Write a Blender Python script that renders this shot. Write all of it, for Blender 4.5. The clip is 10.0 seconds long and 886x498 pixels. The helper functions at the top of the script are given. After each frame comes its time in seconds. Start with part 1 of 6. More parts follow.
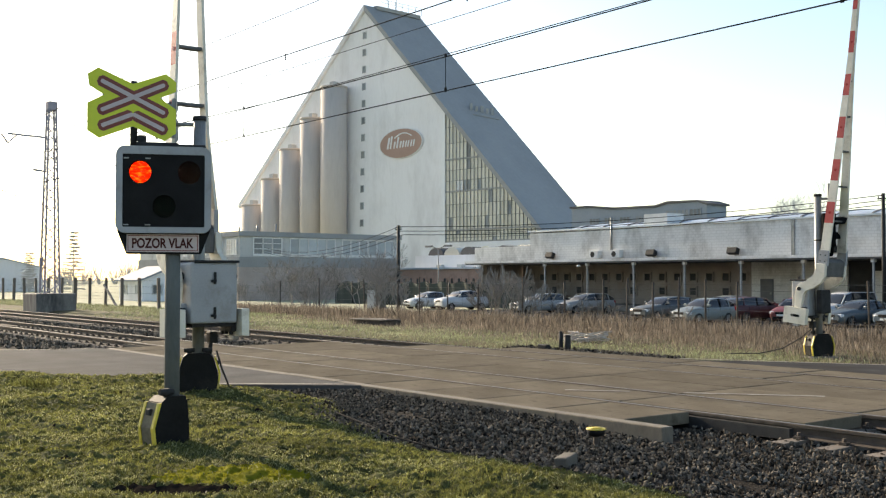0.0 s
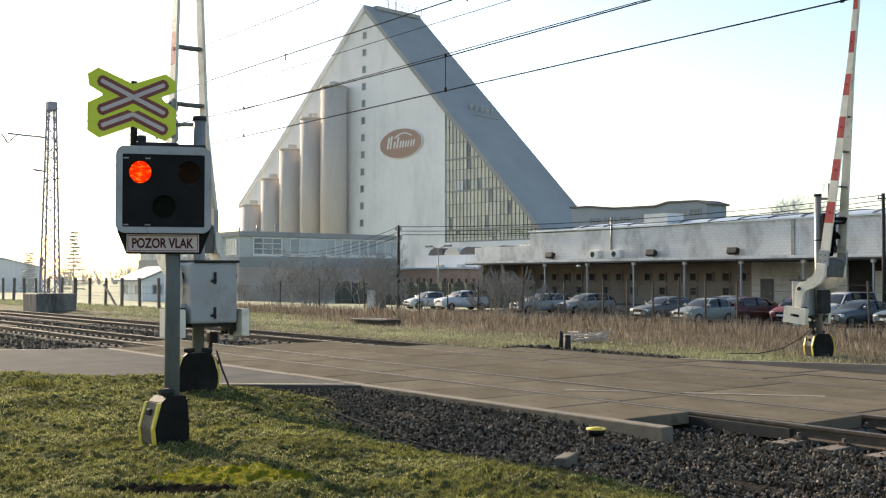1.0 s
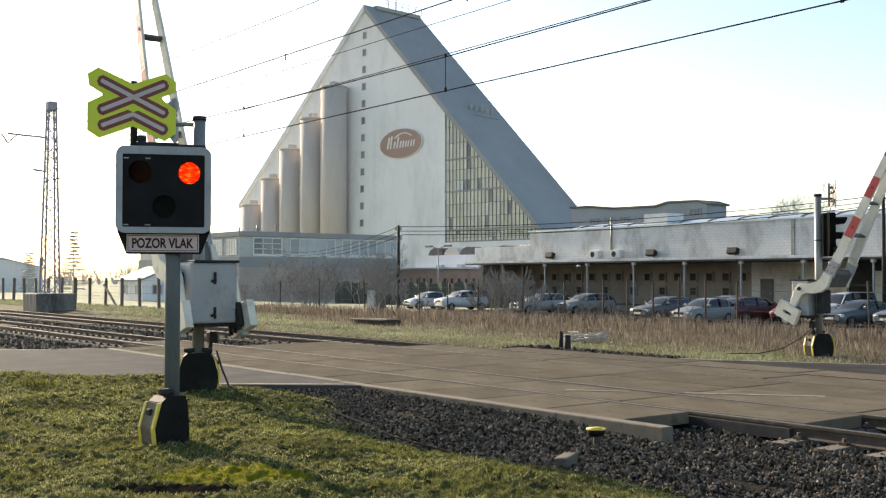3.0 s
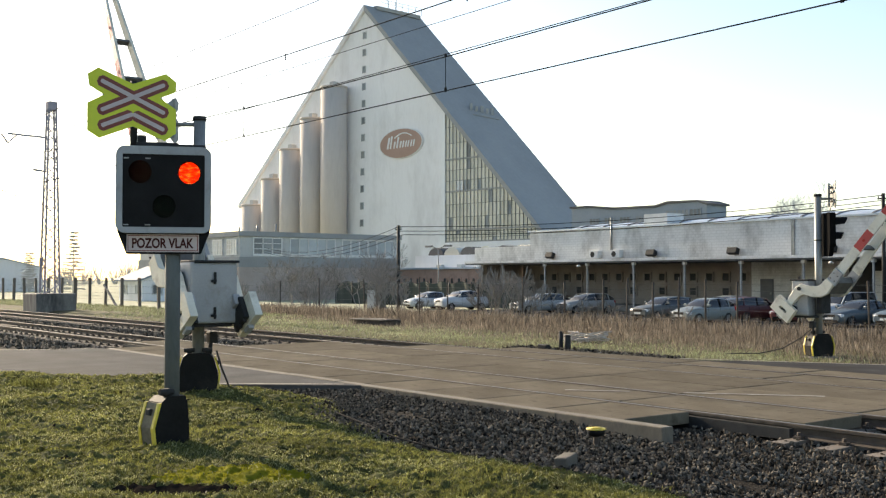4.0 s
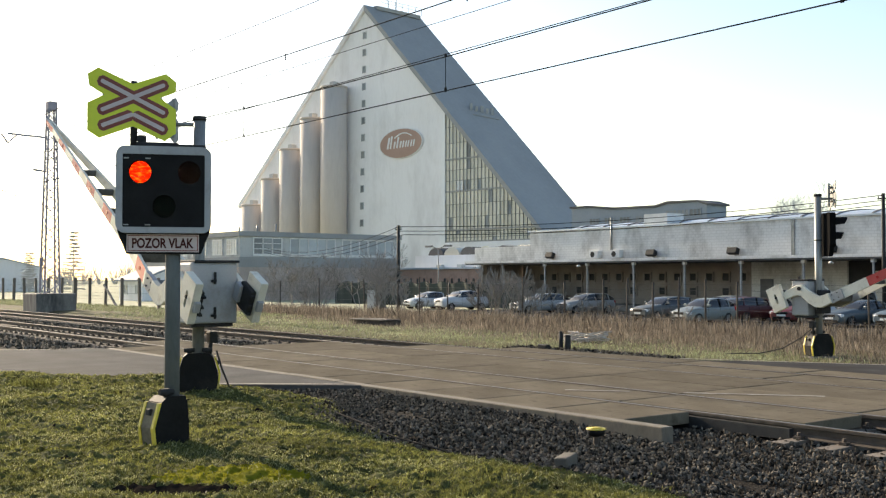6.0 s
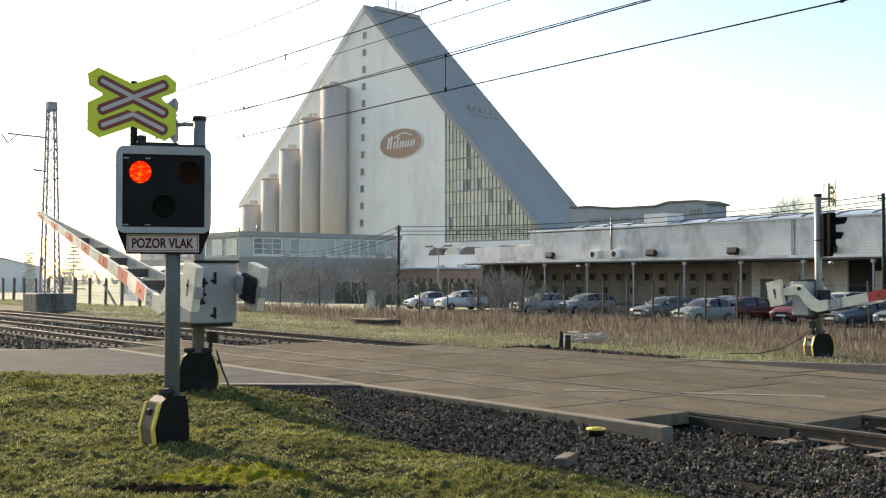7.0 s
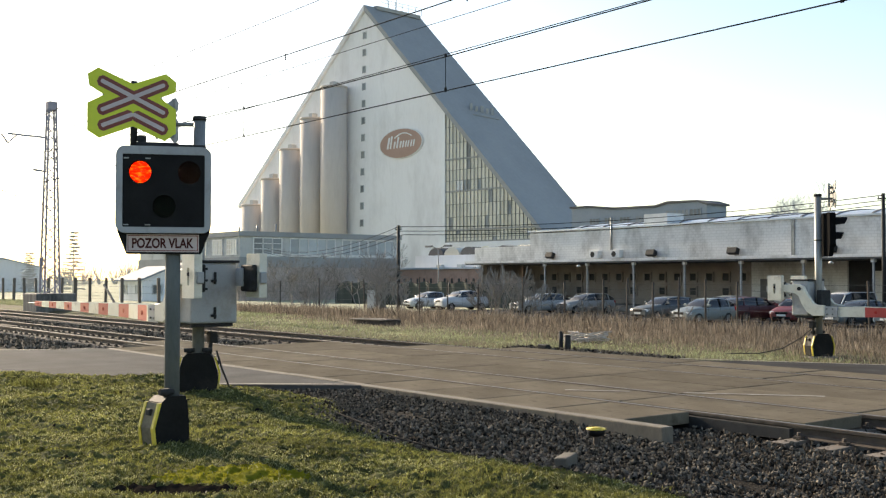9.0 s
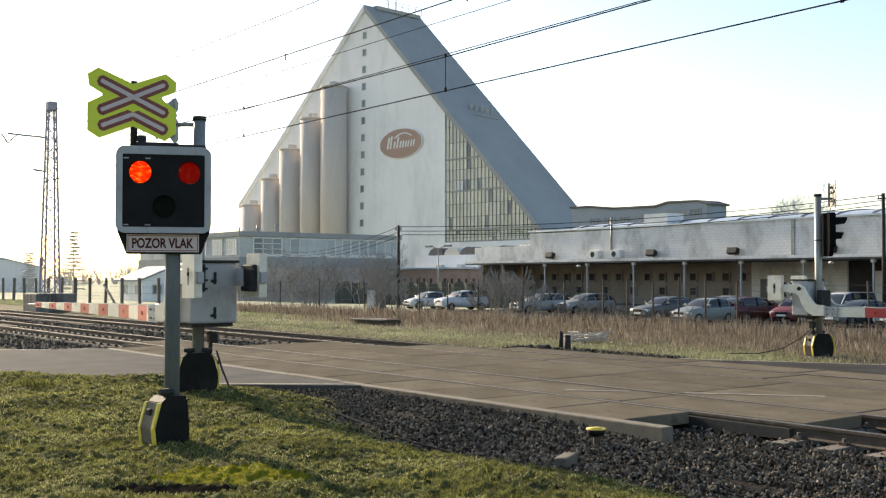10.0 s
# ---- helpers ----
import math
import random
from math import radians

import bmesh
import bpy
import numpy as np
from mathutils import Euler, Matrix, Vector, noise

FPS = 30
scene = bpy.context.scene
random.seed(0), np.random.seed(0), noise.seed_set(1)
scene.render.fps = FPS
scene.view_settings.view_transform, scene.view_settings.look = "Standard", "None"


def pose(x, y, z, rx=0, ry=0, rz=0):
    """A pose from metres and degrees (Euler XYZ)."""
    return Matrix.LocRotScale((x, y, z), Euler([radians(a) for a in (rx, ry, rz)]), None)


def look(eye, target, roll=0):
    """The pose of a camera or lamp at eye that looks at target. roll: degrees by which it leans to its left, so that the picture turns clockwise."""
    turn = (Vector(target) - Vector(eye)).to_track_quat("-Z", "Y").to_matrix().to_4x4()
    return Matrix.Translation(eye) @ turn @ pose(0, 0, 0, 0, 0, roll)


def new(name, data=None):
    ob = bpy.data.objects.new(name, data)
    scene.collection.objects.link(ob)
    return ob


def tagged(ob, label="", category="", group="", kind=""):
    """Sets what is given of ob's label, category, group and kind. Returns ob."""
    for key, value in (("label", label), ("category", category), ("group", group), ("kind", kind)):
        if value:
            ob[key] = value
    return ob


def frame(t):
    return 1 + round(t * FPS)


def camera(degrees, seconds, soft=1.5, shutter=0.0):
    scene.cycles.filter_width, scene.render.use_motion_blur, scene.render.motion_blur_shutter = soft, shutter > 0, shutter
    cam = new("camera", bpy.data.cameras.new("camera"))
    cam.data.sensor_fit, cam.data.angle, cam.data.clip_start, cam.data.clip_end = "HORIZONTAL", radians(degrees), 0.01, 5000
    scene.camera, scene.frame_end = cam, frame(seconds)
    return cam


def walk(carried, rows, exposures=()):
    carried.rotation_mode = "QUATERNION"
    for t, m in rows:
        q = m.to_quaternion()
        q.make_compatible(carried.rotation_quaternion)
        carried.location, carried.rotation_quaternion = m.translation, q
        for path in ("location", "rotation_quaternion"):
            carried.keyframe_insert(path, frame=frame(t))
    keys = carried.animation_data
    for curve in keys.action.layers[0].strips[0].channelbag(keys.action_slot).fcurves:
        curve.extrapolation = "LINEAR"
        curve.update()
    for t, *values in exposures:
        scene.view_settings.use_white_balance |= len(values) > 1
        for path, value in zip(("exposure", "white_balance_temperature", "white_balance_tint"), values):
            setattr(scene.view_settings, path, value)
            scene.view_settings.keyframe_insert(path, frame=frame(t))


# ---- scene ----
# World: X runs along the tracks, Y across them, z = 0 is the top of the rails.
cam = camera(44.85, 10.0, soft=1.25)
EYE = Matrix.Translation((0, 0, 1.79)) @ pose(0, 0, 0, 91.568, 0, 52.385)
walk(cam, [(0.0, EYE), (10.0, EYE)], exposures=[(0.0, 1.05, 7000, 10), (10.0, 1.05, 7000, 10)])

# ---------------------------------------------------------------- light
SUN_AZ = Vector((-0.998, -0.03))          # towards the sun on the ground plan
SUN_EL = radians(21.5)
world = bpy.data.worlds.new("sky")
scene.world = world
world.use_nodes = True
wn = world.node_tree.nodes
sky = wn.new("ShaderNodeTexSky")
sky.sky_type, sky.sun_disc = "NISHITA", False
sky.sun_elevation = SUN_EL
sky.sun_rotation = math.atan2(SUN_AZ.x, SUN_AZ.y)
sky.air_density, sky.dust_density, sky.ozone_density = 1.0, 1.0, 1.3
wn["Background"].inputs["Strength"].default_value = 0.126
world.node_tree.links.new(sky.outputs[0], wn["Background"].inputs["Color"])
sun = new("sun", bpy.data.lights.new("sun", "SUN"))
sun.data.energy, sun.data.angle, sun.data.color = 4.3, radians(0.8), (1.0, 0.86, 0.68)
sun.matrix_world = look((0, 0, 50), Vector((0, 0, 50)) - Vector((SUN_AZ.x, SUN_AZ.y, 0)).normalized() * math.cos(SUN_EL) - Vector((0, 0, math.sin(SUN_EL))))

# ---------------------------------------------------------------- materials


def material(name, a, b, rough=0.8, metal=0.0, scale=4.0, fine=60.0, bump=0.3, spread=0.5, stretch=(1, 1, 1), piece=0.0, spec=0.5, dirt=None, dirt_scale=0.6, dirt_amount=0.5, random_island=False, coat=0.0):
    """Two colours mixed by coarse and fine noise, an optional dirt colour in patches, and fine relief."""
    m = bpy.data.materials.new(name)
    m.use_nodes = True
    nt = m.node_tree
    n, l = nt.nodes, nt.links
    bsdf = n["Principled BSDF"]
    co = n.new("ShaderNodeTexCoord")
    mp = n.new("ShaderNodeMapping")
    mp.inputs["Scale"].default_value = stretch
    l.new(co.outputs["Object"], mp.inputs["Vector"])
    big = n.new("ShaderNodeTexNoise")
    big.inputs["Scale"].default_value, big.inputs["Detail"].default_value = scale, 5
    small = n.new("ShaderNodeTexNoise")
    small.inputs["Scale"].default_value, small.inputs["Detail"].default_value = fine, 4
    for t in (big, small):
        l.new(mp.outputs[0], t.inputs["Vector"])
    add = n.new("ShaderNodeMath")
    add.operation = "MULTIPLY_ADD"
    l.new(small.outputs[0], add.inputs[0])
    add.inputs[1].default_value = 0.45
    l.new(big.outputs[0], add.inputs[2])
    ramp = n.new("ShaderNodeValToRGB")
    ramp.color_ramp.elements[0].position = 0.72 - spread / 2
    ramp.color_ramp.elements[1].position = 0.72 + spread / 2
    ramp.color_ramp.elements[0].color, ramp.color_ramp.elements[1].color = (*a, 1), (*b, 1)
    l.new(add.outputs[0], ramp.inputs[0])
    colour = ramp.outputs[0]
    if dirt:
        d = n.new("ShaderNodeTexNoise")
        d.inputs["Scale"].default_value, d.inputs["Detail"].default_value, d.inputs["Roughness"].default_value = dirt_scale, 8, 0.7
        l.new(mp.outputs[0], d.inputs["Vector"])
        dr = n.new("ShaderNodeValToRGB")
        dr.color_ramp.elements[0].position, dr.color_ramp.elements[1].position = 0.62 - 0.3 * dirt_amount, 0.78 - 0.2 * dirt_amount
        l.new(d.outputs[0], dr.inputs[0])
        mx = n.new("ShaderNodeMix")
        mx.data_type = "RGBA"
        l.new(dr.outputs[0], mx.inputs["Factor"])
        l.new(colour, mx.inputs["A"])
        mx.inputs["B"].default_value = (*dirt, 1)
        colour = mx.outputs["Result"]
    if piece:
        if random_island:
            src = n.new("ShaderNodeNewGeometry").outputs["Random Per Island"]
        else:
            src = n.new("ShaderNodeObjectInfo").outputs["Random"]
        mr = n.new("ShaderNodeMapRange")
        mr.inputs["To Min"].default_value, mr.inputs["To Max"].default_value = 1 - piece, 1 + piece
        l.new(src, mr.inputs["Value"])
        hs = n.new("ShaderNodeHueSaturation")
        l.new(mr.outputs[0], hs.inputs["Value"])
        l.new(colour, hs.inputs["Color"])
        colour = hs.outputs[0]
    l.new(colour, bsdf.inputs["Base Color"])
    bsdf.inputs["Roughness"].default_value, bsdf.inputs["Metallic"].default_value = rough, metal
    bsdf.inputs["Specular IOR Level"].default_value = spec
    bsdf.inputs["Coat Weight"].default_value = coat
    if bump:
        bp = n.new("ShaderNodeBump")
        bp.inputs["Strength"].default_value, bp.inputs["Distance"].default_value = bump, 0.02
        l.new(add.outputs[0], bp.inputs["Height"])
        l.new(bp.outputs[0], bsdf.inputs["Normal"])
    return m


def leafy(m, share=0.5):
    """Lets light through a thin blade."""
    n, l = m.node_tree.nodes, m.node_tree.links
    b = n["Principled BSDF"]
    out = n["Material Output"]
    tr = n.new("ShaderNodeBsdfTranslucent")
    l.new(b.inputs["Base Color"].links[0].from_socket, tr.inputs["Color"])
    mx = n.new("ShaderNodeMixShader")
    mx.inputs[0].default_value = share
    l.new(b.outputs[0], mx.inputs[1])
    l.new(tr.outputs[0], mx.inputs[2])
    l.new(mx.outputs[0], out.inputs["Surface"])
    return m


def glow(name, colour, strength):
    m = bpy.data.materials.new(name)
    m.use_nodes = True
    b = m.node_tree.nodes["Principled BSDF"]
    b.inputs["Base Color"].default_value = (*colour, 1)
    b.inputs["Emission Color"].default_value = (*colour, 1)
    b.inputs["Emission Strength"].default_value = strength
    return m


def glass(name, colour, rough=0.05, mix=1.0, ior=1.45):
    m = bpy.data.materials.new(name)
    m.use_nodes = True
    b = m.node_tree.nodes["Principled BSDF"]
    b.inputs["Base Color"].default_value = (*colour, 1)
    b.inputs["Roughness"].default_value = rough
    b.inputs["Transmission Weight"].default_value = mix
    b.inputs["IOR"].default_value = ior
    return m


M = {
    "soil": material("grass_soil", (0.05, 0.05, 0.018), (0.10, 0.095, 0.035), 0.95, scale=1.3, fine=25, bump=0.8, dirt=(0.075, 0.05, 0.028), dirt_scale=0.35, dirt_amount=0.5, spec=0.2),
    "blade": material("grass_blade", (0.050, 0.056, 0.014), (0.23, 0.232, 0.066), 0.6, scale=0.9, fine=9, bump=0, piece=0.6, random_island=True, spec=0.3),
    "moss": material("moss", (0.19, 0.19, 0.012), (0.32, 0.30, 0.026), 0.95, scale=5, fine=60, bump=0.8, spec=0.1),
    "verge": material("verge_blade", (0.135, 0.155, 0.075), (0.33, 0.35, 0.215), 0.7, scale=0.5, fine=6, bump=0, piece=0.35, random_island=True, spec=0.3),
    # pale blades: the highlights on dewy tips are in the colour
    "dew_glint": material("dew_glint_blade", (0.29, 0.29, 0.135), (0.47, 0.465, 0.25), 0.5, scale=0.9, fine=9, bump=0, piece=0.3, random_island=True, spec=0.4),
    "fence_post": material("rusty_post", (0.05, 0.042, 0.036), (0.11, 0.09, 0.075), 0.9, scale=3, fine=30, bump=0.1, spec=0.1),
    "twig_pale": material("pale_twig", (0.20, 0.18, 0.16), (0.34, 0.31, 0.28), 0.9, scale=3, fine=20, bump=0.2, piece=0.25, random_island=True),
    "soil_dark": material("dark_soil", (0.010, 0.0085, 0.007), (0.024, 0.02, 0.016), 1.0, scale=10, fine=80, bump=0.6, spec=0.0),
    "turf": material("lawn_turf", (0.020, 0.023, 0.007), (0.125, 0.128, 0.040), 0.95, scale=9, fine=70, bump=1.0, spec=0.2),
    "straw": material("dry_grass", (0.075, 0.060, 0.045), (0.27, 0.23, 0.185), 0.9, scale=1.2, fine=9, bump=0, piece=0.6, random_island=True, spec=0.2),
    "ballast": material("ballast_stone", (0.013, 0.0115, 0.0095), (0.155, 0.135, 0.109), 0.95, spread=0.40, scale=9, fine=40, bump=0.6, piece=0.9, random_island=True, spec=0.08),
    "ballast_bed": material("ballast_bed", (0.009, 0.0078, 0.0063), (0.028, 0.024, 0.02), 0.95, scale=14, fine=50, bump=1.0, spec=0.1),
    "asphalt": material("asphalt", (0.043, 0.043, 0.043), (0.078, 0.077, 0.076), 1.0, scale=1.2, fine=90, bump=0.5, dirt=(0.058, 0.054, 0.049), dirt_scale=0.5, dirt_amount=0.4, spec=0.0),
    # lighter copy of the asphalt, low-sun sheen put into the colour
    "asphalt_sheen": material("sun_sheen_asphalt", (0.060, 0.059, 0.057), (0.100, 0.098, 0.095), 0.95, scale=1.2, fine=90, bump=0.5, dirt=(0.078, 0.074, 0.069), dirt_scale=0.5, dirt_amount=0.4, spec=0.06),
    "concrete_deck": material("deck_concrete", (0.098, 0.083, 0.061), (0.163, 0.141, 0.107), 1.0, spec=0.02, scale=1.5, fine=45, bump=0.35, piece=0.14, dirt=(0.070, 0.059, 0.042), dirt_scale=3.0, dirt_amount=0.35),
    "kerb": material("kerb_concrete", (0.10, 0.087, 0.066), (0.18, 0.157, 0.12), 0.9, scale=3, fine=50, bump=0.5, piece=0.1, dirt=(0.10, 0.085, 0.07), dirt_scale=3, dirt_amount=0.4, stretch=(1, 1, 0.4)),
    "concrete_dark": material("weathered_concrete", (0.11, 0.10, 0.09), (0.24, 0.225, 0.20), 0.9, scale=2, fine=30, bump=0.5, piece=0.12, dirt=(0.06, 0.055, 0.05), dirt_scale=1.2, dirt_amount=0.5, stretch=(1, 1, 0.3)),
    "rail_side": material("rusty_rail", (0.046, 0.035, 0.027), (0.10, 0.078, 0.06), 0.8, metal=0.2, scale=6, fine=80, bump=0.3),
    "post_grey": material("dull_grey_post_paint", (0.105, 0.115, 0.11), (0.16, 0.17, 0.165), 0.75, metal=0.1, scale=4, fine=40, bump=0.08, stretch=(1, 1, 0.3), dirt=(0.08, 0.075, 0.065), dirt_scale=3, dirt_amount=0.3, spec=0.2),
    # pinkish mast paint, lightened to put haze into the colour
    "mast_paint": material("hazed_mast_paint", (0.27, 0.245, 0.27), (0.40, 0.37, 0.40), 0.8, scale=2, fine=30, bump=0.1),
    "rail_top": material("polished_rail", (0.10, 0.092, 0.08), (0.18, 0.168, 0.15), 0.55, metal=1.0, scale=3, fine=80, bump=0.05),
    "sleeper": material("concrete_sleeper", (0.11, 0.095, 0.078), (0.20, 0.175, 0.145), 0.9, scale=4, fine=60, bump=0.4, piece=0.15, dirt=(0.12, 0.08, 0.05), dirt_scale=4, dirt_amount=0.5),
    "rubber": material("black_rubber", (0.012, 0.012, 0.012), (0.035, 0.033, 0.03), 0.7, scale=5, fine=60, bump=0.3),
    "white_line": material("road_marking", (0.20, 0.185, 0.155), (0.34, 0.32, 0.28), 0.8, scale=5, fine=40, bump=0.2, dirt=(0.13, 0.11, 0.09), dirt_scale=3, dirt_amount=0.8),
    "galv": material("galvanised_steel", (0.20, 0.21, 0.205), (0.34, 0.345, 0.335), 0.5, metal=0.55, scale=5, fine=40, bump=0.08, stretch=(1, 1, 0.3), dirt=(0.12, 0.10, 0.08), dirt_scale=3, dirt_amount=0.3),
    "dark_steel": material("dark_steel", (0.012, 0.0125, 0.013), (0.04, 0.04, 0.04), 0.7, metal=0.1, spec=0.25, scale=6, fine=50, bump=0.15),
    "black_plastic": material("black_plastic", (0.004, 0.004, 0.0045), (0.010, 0.010, 0.011), 0.6, scale=5, fine=60, bump=0.05, spec=0.15),
    "black_matt": material("matt_black_paint", (0.004, 0.004, 0.0045), (0.009, 0.009, 0.0095), 0.9, scale=5, fine=60, bump=0.03, spec=0.02),
    "cover_black": material("black_cover", (0.005, 0.005, 0.005), (0.014, 0.0135, 0.0125), 0.65, spec=0.15, scale=4, fine=40, bump=0.15, dirt=(0.03, 0.026, 0.02), dirt_scale=3, dirt_amount=0.3),
    "yellow": material("yellow_plastic", (0.55, 0.40, 0.03), (0.72, 0.56, 0.06), 0.5, scale=6, fine=40, bump=0.1, dirt=(0.28, 0.22, 0.09), dirt_scale=5, dirt_amount=0.4),
    "sign_yellow": material("fluorescent_yellow_sheet", (0.56, 0.62, 0.02), (0.64, 0.70, 0.03), 0.45, scale=2, fine=30, bump=0.02),
    "sign_red": material("dark_red_sheet", (0.15, 0.03, 0.022), (0.21, 0.045, 0.033), 0.5, scale=3, fine=30, bump=0.02),
    "text_dark": material("dark_red_paint", (0.05, 0.012, 0.010), (0.075, 0.018, 0.015), 0.7, scale=3, fine=30, bump=0.02, spec=0.2),
    "sign_white": material("white_sheet", (0.46, 0.38, 0.37), (0.56, 0.47, 0.455), 0.5, scale=3, fine=30, bump=0.02, dirt=(0.42, 0.35, 0.33), dirt_scale=5, dirt_amount=0.3),
    "grey_frame": material("grey_paint", (0.27, 0.28, 0.29), (0.36, 0.37, 0.38), 0.55, scale=3, fine=40, bump=0.05, dirt=(0.22, 0.21, 0.2), dirt_scale=4, dirt_amount=0.25),
    "cabinet": material("cabinet_grey_paint", (0.28, 0.285, 0.29), (0.37, 0.375, 0.38), 0.5, scale=2, fine=40, bump=0.05, dirt=(0.25, 0.24, 0.22), dirt_scale=3, dirt_amount=0.3),
    "cream": material("cream_paint", (0.62, 0.58, 0.48), (0.78, 0.74, 0.63), 0.55, scale=2.5, fine=40, bump=0.06, dirt=(0.38, 0.33, 0.25), dirt_scale=3, dirt_amount=0.3),
    # cream panel darkened to tan for its shade, with dirt patches
    "panel_tan": material("shaded_tan_panel", (0.13, 0.11, 0.075), (0.22, 0.19, 0.135), 0.8, scale=4, fine=40, bump=0.1, dirt=(0.08, 0.065, 0.045), dirt_scale=6, dirt_amount=0.4, spec=0.2),
    "red": material("boom_red", (0.38, 0.035, 0.03), (0.52, 0.06, 0.05), 0.5, scale=3, fine=40, bump=0.05),
    "white_plaster": material("white_plaster", (0.78, 0.77, 0.765), (0.87, 0.86, 0.855), 0.9, scale=0.08, fine=2.0, bump=0.2, dirt=(0.66, 0.645, 0.63), dirt_scale=0.12, dirt_amount=0.45, stretch=(1, 1, 0.35)),
    "white_blocks": material("painted_blocks", (0.70, 0.685, 0.66), (0.83, 0.815, 0.79), 0.9, scale=0.25, fine=5, bump=0.2, dirt=(0.40, 0.385, 0.36), dirt_scale=0.45, dirt_amount=0.5, stretch=(1, 1, 0.5)),
    "silo": material("silo_plaster", (0.50, 0.445, 0.40), (0.60, 0.54, 0.485), 0.9, scale=0.15, fine=3, bump=0.15, stretch=(1, 1, 0.15), dirt=(0.44, 0.39, 0.345), dirt_scale=0.3, dirt_amount=0.4),
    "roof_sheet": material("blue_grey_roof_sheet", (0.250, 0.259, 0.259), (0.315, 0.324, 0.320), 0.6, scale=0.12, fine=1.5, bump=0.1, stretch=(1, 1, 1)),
    # render raised in tone, haze over the office included
    "grey_render": material("grey_render", (0.42, 0.43, 0.42), (0.52, 0.53, 0.52), 0.9, scale=0.3, fine=6, bump=0.2, dirt=(0.24, 0.24, 0.24), dirt_scale=0.4, dirt_amount=0.4),
    "band": material("grey_panel", (0.24, 0.25, 0.25), (0.31, 0.32, 0.32), 0.9, scale=0.4, fine=6, bump=0.1),
    # brick made paler and pinker, with haze put into the colour
    "brick": material("red_brown_brick", (0.40, 0.25, 0.19), (0.50, 0.33, 0.26), 0.9, scale=0.6, fine=8, bump=0.3, dirt=(0.24, 0.14, 0.11), dirt_scale=0.6, dirt_amount=0.4),
    "dock_wall": material("dock_wall_paint", (0.25, 0.215, 0.19), (0.35, 0.305, 0.27), 0.9, scale=0.4, fine=6, bump=0.2, dirt=(0.25, 0.2, 0.17), dirt_scale=0.5, dirt_amount=0.4),
    "plinth": material("grey_brown_brick", (0.33, 0.28, 0.25), (0.42, 0.36, 0.33), 0.9, scale=0.6, fine=8, bump=0.3),
    # dark panes and gate; also the painted shade of a dock wall
    "dark_gap": material("dark_opening_shade", (0.02, 0.02, 0.022), (0.05, 0.05, 0.052), 0.8, scale=1, fine=10, bump=0.1),
    "window_dark": material("window_pane", (0.16, 0.175, 0.18), (0.26, 0.275, 0.28), 0.35, scale=0.5, fine=4, bump=0.0, spec=0.3, piece=0.3),
    # blue-grey glass panes
    "ribbon_glass": material("blue_grey_glass", (0.30, 0.33, 0.34), (0.42, 0.45, 0.46), 0.4, scale=0.5, fine=4, bump=0.0, spec=0.5, piece=0.25),
    # pale pane colour stands for the reflected sky
    "window_bright": material("sky_reflection_pane", (0.55, 0.54, 0.50), (0.70, 0.69, 0.64), 0.3, scale=0.5, fine=4, bump=0.0, spec=0.5, piece=0.2),
    "glass_wall": material("old_glass_pane", (0.50, 0.48, 0.40), (0.64, 0.62, 0.53), 0.25, scale=0.3, fine=3, bump=0.05, piece=0.18, spec=0.6),
    "frame_white": material("white_frame_paint", (0.6, 0.6, 0.58), (0.75, 0.75, 0.73), 0.6, scale=2, fine=20, bump=0.05),
    "roof_dark": material("dark_roofing", (0.06, 0.06, 0.062), (0.11, 0.11, 0.112), 0.8, scale=0.5, fine=6, bump=0.2),
    "roof_metal": material("light_metal_roof", (0.42, 0.47, 0.52), (0.56, 0.61, 0.66), 0.4, metal=0.4, scale=0.4, fine=5, bump=0.1),
    "logo": material("logo_ground", (0.36, 0.23, 0.18), (0.42, 0.28, 0.22), 0.7, scale=0.3, fine=4, bump=0.05),
    "wire": material("contact_wire", (0.012, 0.012, 0.012), (0.03, 0.03, 0.03), 0.95, scale=2, fine=20, bump=0, spec=0.05),
    "lattice": material("mast_steel", (0.13, 0.125, 0.125), (0.22, 0.21, 0.21), 0.8, metal=0.1, scale=2, fine=30, bump=0.1),
    "bark": material("twig_bark", (0.12, 0.105, 0.09), (0.23, 0.205, 0.18), 0.9, scale=3, fine=20, bump=0.2, piece=0.25, random_island=True),
    "wood_pale": material("bleached_branch", (0.36, 0.32, 0.28), (0.5, 0.46, 0.41), 0.9, scale=3, fine=20, bump=0.2),
    "glass_car": material("car_window", (0.012, 0.014, 0.016), (0.02, 0.022, 0.024), 0.06, scale=1, fine=5, bump=0, spec=0.8),
    "tyre": material("tyre_rubber", (0.014, 0.014, 0.014), (0.03, 0.03, 0.03), 0.85, scale=5, fine=40, bump=0.2),
    "steel_grey": material("worn_grey_steel", (0.075, 0.078, 0.078), (0.13, 0.132, 0.13), 0.6, metal=0.2, scale=5, fine=40, bump=0.1, dirt=(0.05, 0.045, 0.04), dirt_scale=4, dirt_amount=0.3),
    "rim": material("wheel_rim", (0.35, 0.35, 0.36), (0.5, 0.5, 0.51), 0.35, metal=0.8, scale=4, fine=30, bump=0.03),
    "headlight": material("headlight_lens", (0.55, 0.57, 0.58), (0.7, 0.72, 0.73), 0.1, scale=4, fine=20, bump=0.0, spec=0.8),
    "tail": material("tail_lens", (0.3, 0.01, 0.01), (0.4, 0.02, 0.02), 0.2, scale=4, fine=20, bump=0),
    "plate": material("number_plate", (0.6, 0.6, 0.58), (0.7, 0.7, 0.68), 0.5, scale=4, fine=30, bump=0),
    "lens_red": glass("red_lens", (0.62, 0.22, 0.14), 0.0, ior=1.08),
